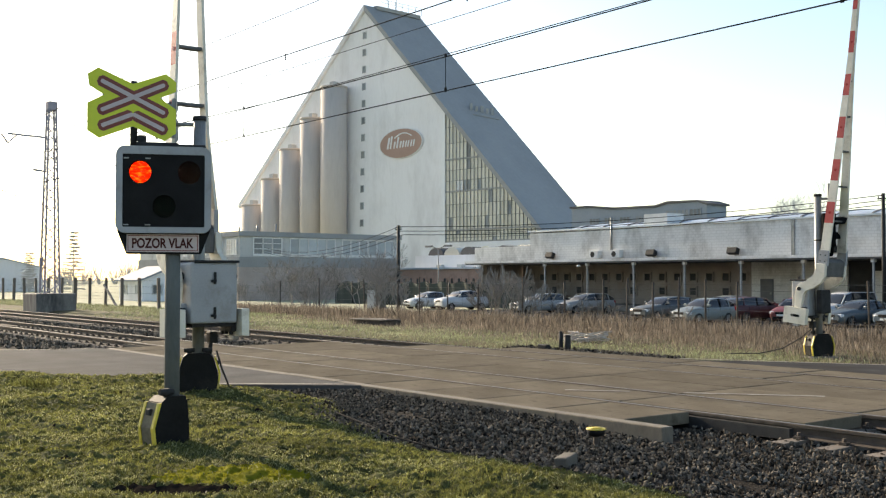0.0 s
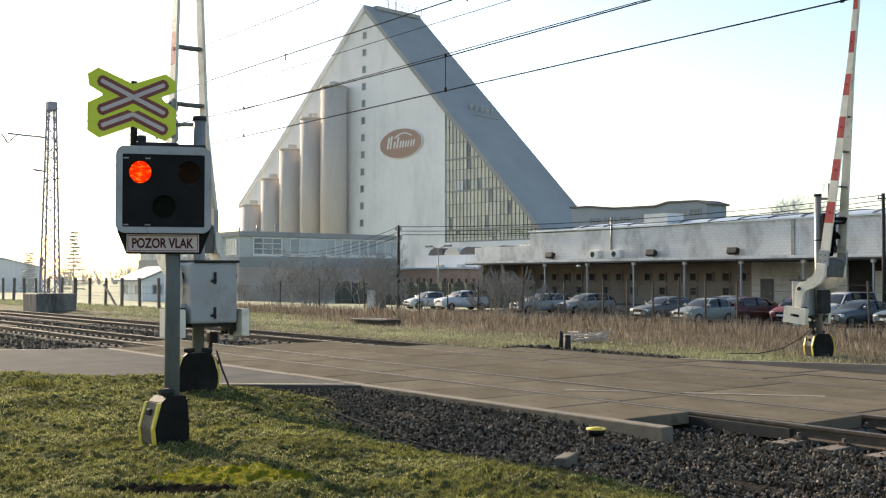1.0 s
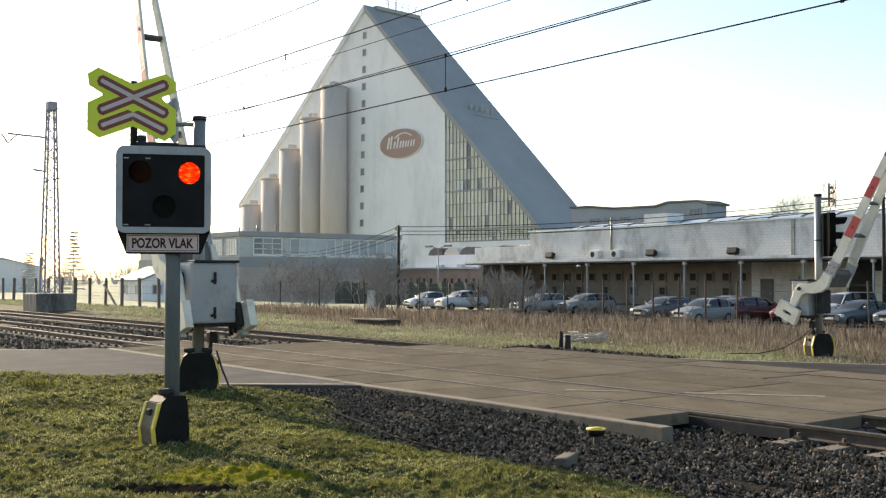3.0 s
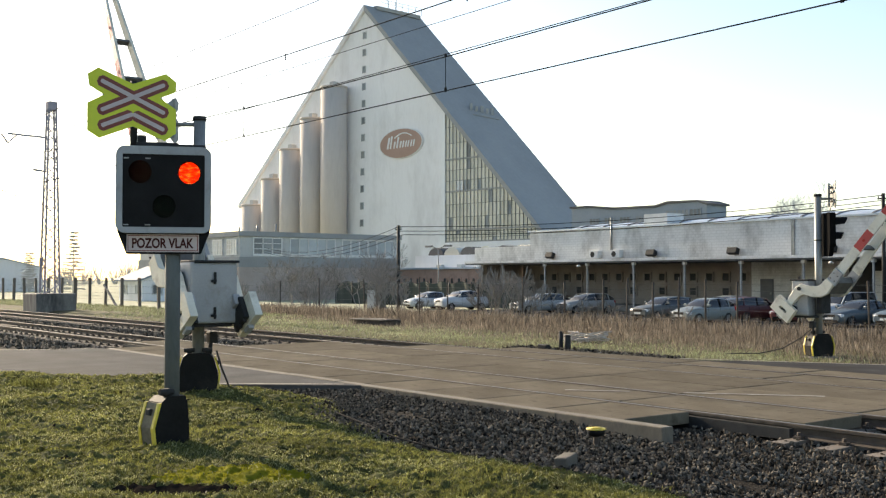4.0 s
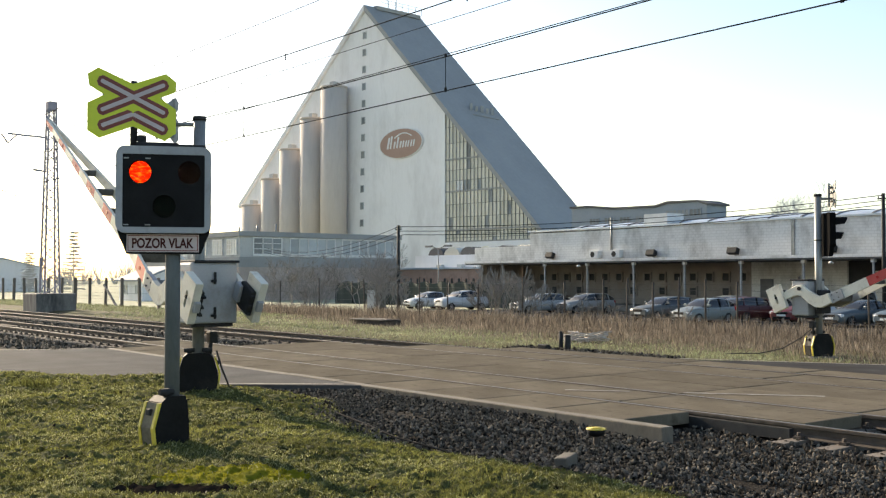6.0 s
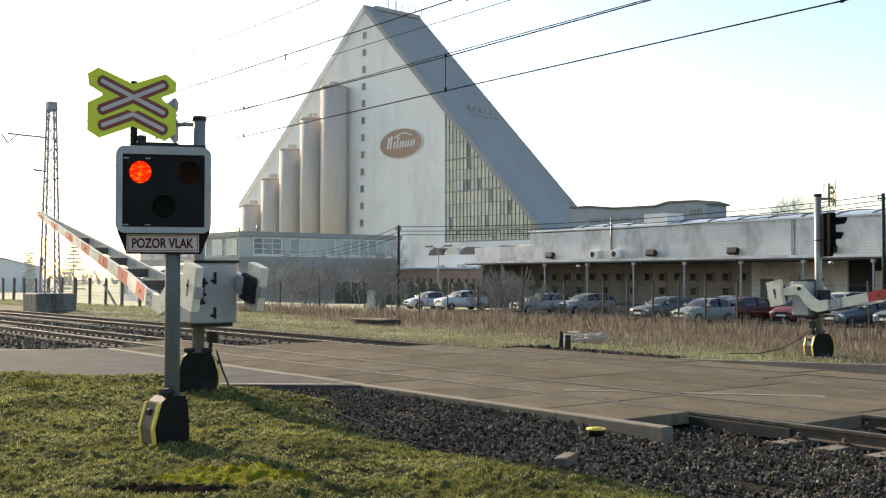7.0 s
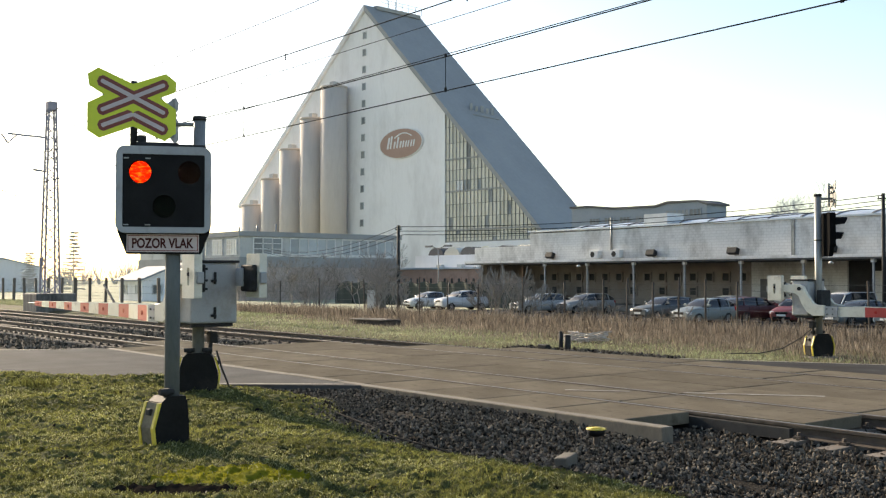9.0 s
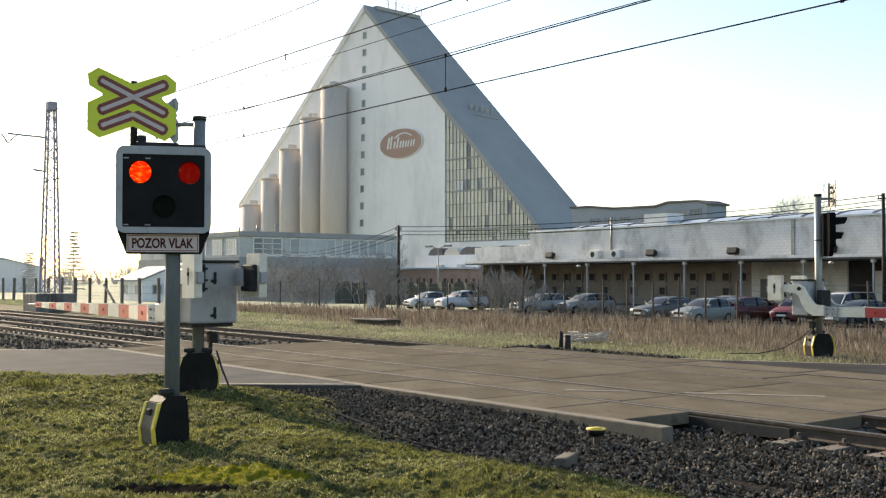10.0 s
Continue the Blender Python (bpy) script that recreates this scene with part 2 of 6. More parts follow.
    "lens_clear": glass("clear_lens", (0.2, 0.25, 0.25), 0.0, ior=1.08),
    "field": material("pale_field", (0.24, 0.25, 0.15), (0.36, 0.36, 0.24), 0.95, scale=0.15, fine=3, bump=0.3),
    # twigs paled so that the colour holds the haze
    "haze_wood": material("hazed_twigs", (0.46, 0.45, 0.43), (0.60, 0.59, 0.56), 0.95, scale=0.5, fine=4, bump=0, piece=0.15, random_island=True),
    "net": material("dark_green_netting", (0.025, 0.035, 0.03), (0.05, 0.06, 0.052), 0.9, scale=1, fine=15, bump=0.2),
    "blue_sheet": material("blue_sheet", (0.10, 0.17, 0.30), (0.14, 0.22, 0.36), 0.6, scale=1, fine=10, bump=0.1),
    "door_grey": material("grey_door", (0.09, 0.09, 0.095), (0.14, 0.14, 0.145), 0.6, scale=1, fine=10, bump=0.1),
    "cladding": material("blue_grey_cladding", (0.19, 0.23, 0.27), (0.245, 0.29, 0.335), 0.7, scale=0.2, fine=3, bump=0.1),
    "copper": material("cable_sheath", (0.012, 0.011, 0.01), (0.035, 0.03, 0.026), 0.7, scale=4, fine=30, bump=0.1),
}

def coursed(m, length, height, mortar):
    """Faint courses of painted blocks: a shallow relief and slightly greyer joints."""
    n, l = m.node_tree.nodes, m.node_tree.links
    b = n["Principled BSDF"]
    co, sep, join = n.new("ShaderNodeTexCoord"), n.new("ShaderNodeSeparateXYZ"), n.new("ShaderNodeCombineXYZ")
    l.new(co.outputs["Object"], sep.inputs[0])
    l.new(sep.outputs["X"], join.inputs["X"])
    l.new(sep.outputs["Z"], join.inputs["Y"])
    br = n.new("ShaderNodeTexBrick")
    br.inputs["Scale"].default_value = 1.0
    br.inputs["Brick Width"].default_value, br.inputs["Row Height"].default_value = length, height
    br.inputs["Mortar Size"].default_value = mortar
    br.inputs["Color1"].default_value, br.inputs["Color2"].default_value = (1, 1, 1, 1), (0.95, 0.95, 0.945, 1)
    br.inputs["Mortar"].default_value = (0.86, 0.855, 0.85, 1)
    l.new(join.outputs[0], br.inputs["Vector"])
    mx = n.new("ShaderNodeMix")
    mx.data_type, mx.blend_type = "RGBA", "MULTIPLY"
    mx.inputs["Factor"].default_value = 1.0
    l.new(b.inputs["Base Color"].links[0].from_socket, mx.inputs["A"])
    l.new(br.outputs["Color"], mx.inputs["B"])
    l.new(mx.outputs["Result"], b.inputs["Base Color"])


coursed(M["white_blocks"], 0.42, 0.2, 0.022)
coursed(M["brick"], 0.3, 0.09, 0.012)

for k, share in (("blade", 0.5), ("moss", 0.4), ("verge", 0.5), ("dew_glint", 0.5), ("straw", 0.45)):
    leafy(M[k], share)


def paint(name, a):
    a = tuple(c * 0.75 for c in a)
    b = tuple(min(1, c * 1.18 + 0.01) for c in a)
    return material(name, a, b, 0.4, metal=0.05, scale=2, fine=20, bump=0.0, coat=0.15, dirt=tuple(c * 0.6 + 0.03 for c in a), dirt_scale=1.5, dirt_amount=0.2)


# ---------------------------------------------------------------- mesh helpers


def box(bm, x0, x1, y0, y1, z0, z1, bevel=0.0):
    got = bmesh.ops.create_cube(bm, size=1)
    vs = got["verts"]
    for v in vs:
        v.co = Vector((x0 if v.co.x < 0 else x1, y0 if v.co.y < 0 else y1, z0 if v.co.z < 0 else z1))
    if bevel:
        es = list({e for v in vs for e in v.link_edges})
        bmesh.ops.bevel(bm, geom=es, offset=bevel, segments=2, affect="EDGES", profile=0.5)
    return vs


def rod(bm, a, b, r0, r1=None, n=8, caps=True):
    """A tapered round bar from a to b."""
    a, b = Vector(a), Vector(b)
    r1 = r0 if r1 is None else r1
    axis = (b - a).normalized()
    side = axis.orthogonal().normalized()
    up = axis.cross(side)
    rings = []
    for p, r in ((a, r0), (b, r1)):
        rings.append([bm.verts.new(p + (side * math.cos(k * math.tau / n) + up * math.sin(k * math.tau / n)) * r) for k in range(n)])
    for k in range(n):
        f = bm.faces.new((rings[0][k], rings[0][(k + 1) % n], rings[1][(k + 1) % n], rings[1][k]))
        f.smooth = n > 5
    if caps:
        bm.faces.new(rings[0][::-1])
        bm.faces.new(rings[1])


def bar(bm, a, b, w, h, up=(0, 0, 1)):
    """A square bar from a to b, w wide and h high."""
    a, b = Vector(a), Vector(b)
    axis = (b - a).normalized()
    side = axis.cross(Vector(up))
    if side.length < 1e-4:
        side = axis.orthogonal()
    side.normalize()
    upv = side.cross(axis)
    r = [[bm.verts.new(p + side * sx * w / 2 + upv * sz * h / 2) for sx, sz in ((-1, -1), (1, -1), (1, 1), (-1, 1))] for p in (a, b)]
    for k in range(4):
        bm.faces.new((r[0][k], r[0][(k + 1) % 4], r[1][(k + 1) % 4], r[1][k]))
    bm.faces.new(r[0][::-1])
    bm.faces.new(r[1])


def prism(bm, outline, lo, hi, axis="y"):
    """A flat outline pushed from lo to hi along an axis. outline: (x, z) for y, (x, y) for z, (y, z) for x."""
    def at(p, k):
        if axis == "y":
            return (p[0], k, p[1])
        if axis == "z":
            return (p[0], p[1], k)
        return (k, p[0], p[1])
    lows = [bm.verts.new(at(p, lo)) for p in outline]
    highs = [bm.verts.new(at(p, hi)) for p in outline]
    n = len(outline)
    bm.faces.new(lows)
    bm.faces.new(highs[::-1])
    for k in range(n):
        bm.faces.new((lows[(k + 1) % n], lows[k], highs[k], highs[(k + 1) % n]))


def rounded(x0, x1, z0, z1, r, n=5):
    pts = []
    for cx, cz, a0 in ((x1 - r, z1 - r, 0), (x0 + r, z1 - r, 90), (x0 + r, z0 + r, 180), (x1 - r, z0 + r, 270)):
        for k in range(n + 1):
            a = radians(a0 + 90 * k / n)
            pts.append((cx + r * math.cos(a), cz + r * math.sin(a)))
    return pts


def mesh_of(name, bm, mats):
    bmesh.ops.recalc_face_normals(bm, faces=bm.faces[:])
    me = bpy.data.meshes.new(name)
    bm.to_mesh(me)
    bm.free()
    for m in (mats if isinstance(mats, (list, tuple)) else [mats]):
        me.materials.append(m)
    return me


def part(name, bm, mats, parent, label="", m=None):
    ob = new(name, mesh_of(name, bm, mats) if isinstance(bm, bmesh.types.BMesh) else bm)
    ob.parent = parent
    if m is not None:
        ob.matrix_basis = m
    return tagged(ob, label)


def thing(name, m, label, category, group="", kind=""):
    ob = new(name)
    ob.empty_display_size = 0.2
    ob.matrix_basis = m
    return tagged(ob, label, category, group, kind)


def solid(name, bm, mats, m, label, category, group="", kind=""):
    ob = new(name, mesh_of(name, bm, mats))
    ob.matrix_basis = m
    return tagged(ob, label, category, group, kind)


def structure(name, bm, mats, label, category="", kind="structure"):
    ob = new(name, mesh_of(name, bm, mats))
    return tagged(ob, label, category or name, kind=kind)


def clamp01(t):
    return max(0.0, min(1.0, t))


def step(a, b, t):
    t = clamp01((t - a) / (b - a))
    return t * t * (3 - 2 * t)


# ---------------------------------------------------------------- ground
KERB_Y, R1, R2, R3, R4, DECK_Y = 10.05, 11.56, 13.065, 16.2, 17.7, 18.75


def road_side(x, y):
    """Metres from the near road's grass edge, positive on the grass."""
    return (x + 15.3) * 0.753 - (y - 10.05) * 0.658


def bed_edge(x):
    """Where the grass gives way to the stones."""
    return 8.3 - 1.55 * step(-14.5, -10.3, x) + 0.95 * step(-10.3, -7.3, x)


def ground_z(x, y):
    if y < 19.2:
        z = 0.24 - (0.34 + 0.10 * step(-11.0, -8.5, x)) * step(5.2 + 1.3 * step(-10.8, -13.0, x), 7.8 + 0.9 * step(-10.8, -13.0, x), y)
        z = -0.09 + (z + 0.09) * step(0.0, 1.6, road_side(x, y)) if y < 10 else -0.235
        if y < 10 and x < -27.6:
            z = -0.25
        z += 0.09 * noise.noise((x * 0.7, y * 0.7, 0)) * (y < 8.8) * step(0.3, 1.5, road_side(x, y))
        return z
    if y < 20.2:
        return -0.235 + 0.17 * step(19.2, 20.2, y)
    z = -0.065 - 0.75 * step(23, 44, y)
    return z + 0.05 * noise.noise((x * 0.4, y * 0.4, 3)) * step(20, 23, y)


def axis_steps(a, b, fine_a, fine_b, fine, coarse):
    out, t = [], a
    while t < b:
        out.append(t)
        t += fine if fine_a <= t < fine_b else coarse * (1 + min(abs(t - fine_a), abs(t - fine_b)) / 12)
    return out + [b]


def build_ground():
    xs = axis_steps(-1500, 1500, -24, 2, 0.35, 1.2)
    ys = axis_steps(-1500, 1500, 0, 22, 0.3, 0.8)
    verts = [(x, y, ground_z(x, y) - 0.16 * (y < 8.4) * step(0.0, 0.6, road_side(x, y)) * (1 - step(-0.7, 0.0, y - bed_edge(x)))) for y in ys for x in xs]
    w = len(xs)
    faces = [(j * w + i, j * w + i + 1, (j + 1) * w + i + 1, (j + 1) * w + i) for j in range(len(ys) - 1) for i in range(w - 1)]
    me = bpy.data.meshes.new("ground")
    me.from_pydata(verts, [], faces)
    for k in ("soil", "ballast_bed", "field", "asphalt"):
        me.materials.append(M[k])
    for p in me.polygons:
        x, y, _ = p.center
        p.use_smooth = True
        if bed_edge(x) - 0.1 < y < 19.6:
            p.material_index = 1
        elif y > 90 or x < -140 or (x < -66 and y > 29):
            p.material_index = 2
        elif 44 < y < 64 and -95 < x < 20:
            p.material_index = 3
    tagged(new("ground", me), "short winter grass, gravel bed and pale fields", "ground", kind="structure")


build_ground()


def build_road():
    bm = bmesh.new()
    prism(bm, [(-15.2, 10.0), (-19.6, 4.97), (-27, -3.5), (-60, -41), (-78, -30), (-45, -2), (-29.5, 6.2), (-27.6, 8.6), (-27.3, 10.0)], -0.2, -0.012, "z")
    structure("road_near", bm, M["asphalt_sheen"], "grey asphalt approach to the crossing, low-sun sheen in its colour", "road")
    bm = bmesh.new()
    prism(bm, [(-16.3, 18.8), (-4, 18.8), (10, 28.5), (40, 49), (34, 56), (-9.6, 22.9), (-12.14, 21.15), (-15.3, 19.05)], -0.2, -0.012, "z")
    structure("road_far", bm, M["asphalt"], "dark asphalt road beyond the tracks", "road")
    # edge lines
    for pts in (((-15.55, 9.86), (-19.5, 5.35), (-27, -3.1)), ((-27.45, 9.9), (-27.75, 8.5), (-29.6, 6.3)), ((-16.0, 18.95), (-12.1, 21.0), (-9.6, 22.6))):
        bm = bmesh.new()
        for a, b in zip(pts, pts[1:]):
            a, b = Vector((*a, -0.008)), Vector((*b, -0.008))
            d = (b - a).normalized()
            s = Vector((-d.y, d.x, 0)) * 0.06
            bm.faces.new([bm.verts.new(q) for q in (a - s, b - s, b + s, a + s)])
        structure("road_line", bm, M["white_line"], "worn white painted road edge line", "road marking")


build_road()


def rail_profile():
    half = [(0.075, -0.172), (0.075, -0.16), (0.02, -0.142), (0.009, -0.12), (0.009, -0.055), (0.036, -0.042), (0.036, -0.008), (0.028, 0.0)]
    return half + [(-y, z) for y, z in half[::-1]]


def build_rail(y, label):
    bm = bmesh.new()
    prism(bm, [(y + a, b) for a, b in rail_profile()], -420, 160, "x")
    for f in bm.faces:
        f.material_index = 1 if f.normal.z > 0.9 and f.calc_center_median().z > -0.02 else 0
    bmesh.ops.recalc_face_normals(bm, faces=bm.faces[:])
    for f in bm.faces:
        f.normal_update()
        f.material_index = 1 if abs(f.normal.z) > 0.9 and f.calc_center_median().z > -0.02 else 0
    return solid("rail", bm, [M["rail_side"], M["rail_top"]], Matrix(), label, "rail", "rails of the two tracks")


for y in (R1, R2, R3, R4):
    build_rail(y, "rusty steel rail with a polished running surface")

# ---------------------------------------------------------------- crossing deck


def build_deck():
    deck = tagged(thing("crossing_deck", Matrix(), "worn pale concrete panels between the rails", "level crossing deck"), kind="structure")
    # rows of panels: from y, to y, from x, to x, panel length
    rows = ((KERB_Y + 0.135, R1 - 0.10, -27.2, -9.43, 1.5), (R1 + 0.125, R2 - 0.125, -29.6, -7.8, 3.0), (R2 + 0.10, (R2 + R3) / 2, -26.1, -5.0, 3.0),
            ((R2 + R3) / 2 + 0.02, R3 - 0.10, -26.1, -5.0, 3.0), (R3 + 0.125, R4 - 0.125, -23.2, -3.2, 3.0), (R4 + 0.10, DECK_Y, -21.0, -3.2, 3.0))
    for k, (y0, y1, x0, x1, length) in enumerate(rows):
        count = max(1, round((x1 - x0) / length))
        length = (x1 - x0) / count
        bm = bmesh.new()
        box(bm, 0.02, length - 0.02, 0, y1 - y0, -0.16, 0, 0.012)
        me = mesh_of("panel", bm, M["concrete_deck"])
        for i in range(count):
            part("panel", me, None, deck, m=pose(x0 + i * length, y0, -0.004 + random.uniform(-0.004, 0.003), random.uniform(-0.15, 0.15), random.uniform(-0.1, 0.1)))
    bm = bmesh.new()
    box(bm, 0.004, 1.846, -0.07, 0.13, -0.36, 0, 0.015)
    me = mesh_of("kerb_stone", bm, M["kerb"])
    for i in range(10):
        part("kerb_stone", me, None, deck, "pale concrete edge beam", m=pose(-27.1 + i * 1.846, KERB_Y, random.uniform(-0.008, 0.002)))
    # flangeway rubber beside each rail
    for y in (R1, R2, R3, R4):
        bm = bmesh.new()
        a, b = (-29.6, -7.9) if y < 14 else (-23.1, -3.3)
        box(bm, a, b, y - 0.10, y + 0.125, -0.2, -0.06)
        part("flangeway", bm, M["rubber"], deck, "black rubber strip in the rail groove")
    # road centre line across the deck
    bm = bmesh.new()
    a, b = Vector((-12.5, 12.1, 0.005)), Vector((-9.4, 14.55, 0.005))
    for p, q in ((a, a + (b - a) * 0.26), (a + (b - a) * 0.47, b)):
        d = (q - p).normalized()
        s = Vector((-d.y, d.x, 0)) * 0.06
        bm.faces.new([bm.verts.new(v) for v in (p - s, q - s, q + s, p + s)])
    part("centre_line", bm, M["white_line"], deck, "worn white painted line")


build_deck()


def build_sleepers():
    bm = bmesh.new()
    prism(bm, [(-0.14, -0.36), (0.14, -0.36), (0.10, -0.172), (-0.10, -0.172)], -1.3, 1.3, "y")
    body = mesh_of("sleeper", bm, M["sleeper"])
    bm = bmesh.new()
    rod(bm, (0, 0, -0.17), (0, 0, -0.09), 0.022, n=6)
    box(bm, -0.05, 0.05, -0.045, 0.045, -0.172, -0.135)
    clips = mesh_of("rail_clip", bm, M["rail_side"])
    near_clear, far_clear = (-29.6, -8.1), (-26.0, -4.0)
    for yc, clear, n0 in (((R1 + R2) / 2, near_clear, 0), ((R3 + R4) / 2, far_clear, 1)):
        x = 2.0
        while x > -64:
            if not clear[0] < x < clear[1]:
                s = tagged(new("sleeper", body), "grey concrete sleeper in dark ballast", "sleeper", "sleepers under the rails")
                s.matrix_basis = pose(x, yc, 0.002, 0, 0, random.uniform(-0.6, 0.6))
                if x > -45:
                    for o in (-0.8525, -0.6525, 0.6525, 0.8525):
                        part("rail_clip", clips, None, s, "rusty rail fastening", m=pose(0, o, 0))
            x -= 0.61


build_sleepers()


def dark_share(x, y):
    """The strip of dark soil colour and thinner grass along the stones."""
    return 0.85 * step(-1.3, 0.1, y - bed_edge(x)) * step(-11.5, -8.5, x)


def bed_share(x, y):
    """How much of the ground is covered by stones; the bed spreads into the grass towards +x."""
    return step(-0.45, 0.45, y - bed_edge(x) + 0.3 * noise.noise((x * 0.8, y, 2)))


def build_ballast():
    """Loose stones: many small ones as one sheet of stones, with large ones where the camera is near."""
    rng = random.Random(5)
    base = []
    for k in range(6):
        bm = bmesh.new()
        bmesh.ops.create_icosphere(bm, subdivisions=1, radius=1)
        for v in bm.verts:
            v.co *= rng.uniform(0.6, 1.25)
        bm.verts.ensure_lookup_table()
        base.append((np.array([v.co[:] for v in bm.verts]), [tuple(v.index for v in f.verts) for f in bm.faces]))
        bm.free()

    def sheet(name, spots, label):
        verts, faces, count = [], [], 0
        for x, y, z, r in spots:
            vs, fs = base[rng.randrange(6)]
            rot = np.array(Euler((rng.uniform(0, 6), rng.uniform(0, 6), rng.uniform(0, 6))).to_matrix())
            pts = (vs * np.array([r, r * rng.uniform(0.5, 0.95), r * rng.uniform(0.35, 0.7)])) @ rot.T + np.array([x, y, z])
            verts.append(pts)
            faces += [tuple(q + count for q in f) for f in fs]
            count += len(vs)
        me = bpy.data.meshes.new(name)
        me.from_pydata(np.concatenate(verts).tolist(), [], faces)
        me.materials.append(M["ballast"])
        tagged(new(name, me), label, "ballast", kind="stuff")

    spots = []
    for _ in range(52000):
        x, y = rng.uniform(-17.5, 0.5), rng.uniform(5.2, 10.0)
        thin = bed_share(x, y)
        if road_side(x, y) < 0.25 or rng.random() > thin:
            continue
        spots.append((x, y, ground_z(x, y) + rng.uniform(-0.005, 0.035), rng.uniform(0.016, 0.034)))
    for _ in range(10000):
        x, y = rng.uniform(-9.3, 0.5), rng.uniform(9.9, 14.5)
        if y > 11.6 and x < -7.7 or abs(y - R1) < 0.09:
            continue
        spots.append((x, y, -0.215 + rng.uniform(-0.02, 0.045), rng.uniform(0.018, 0.036)))
    sheet("ballast_near", spots, "angular dark grey ballast stones beside the kerb")
    spots = []
    for _ in range(15000):
        x = -26 - 44 * rng.random() ** 1.4
        y = rng.uniform(9.0, 19.9)
        if x > -29.7 and y < 13.2:
            continue
        if min(abs(y - r) for r in (R1, R2, R3, R4)) < 0.09:
            continue
        spots.append((x, y, -0.215 + rng.uniform(-0.02, 0.04), rng.uniform(0.03, 0.06)))
    for _ in range(2500):
        x, y = rng.uniform(-22, -16.5), rng.uniform(18.85, 19.9)
        spots.append((x, y, -0.16 + rng.uniform(-0.02, 0.12), rng.uniform(0.03, 0.06)))
    sheet("ballast_far", spots, "brown-grey ballast stones between the tracks")


build_ballast()


def loose_stones():
    """The larger stones nearest to the camera, one by one."""
    rng = random.Random(9)
    shapes = []
    for k in range(8):
        bm = bmesh.new()
        bmesh.ops.create_icosphere(bm, subdivisions=1, radius=1)
        for v in bm.verts:
            v.co *= rng.uniform(0.72, 1.18)
            v.co.z *= 0.65
        shapes.append(mesh_of("stone", bm, M["ballast"]))
    ground = scene.objects["ground"]
    made = 0
    while made < 290:
        x, y = rng.uniform(-10.5, -3.0), rng.uniform(5.6, 9.9)
        if rng.random() > bed_share(x, y):
            continue
        r = rng.uniform(0.024, 0.042)
        o = part("stone", shapes[rng.randrange(8)], None, ground, m=pose(x, y, ground_z(x, y) + 0.032, rng.uniform(-40, 40), rng.uniform(-40, 40), rng.uniform(0, 360)) @ Matrix.Diagonal((r, r, r, 1)))
        made += 1


loose_stones()

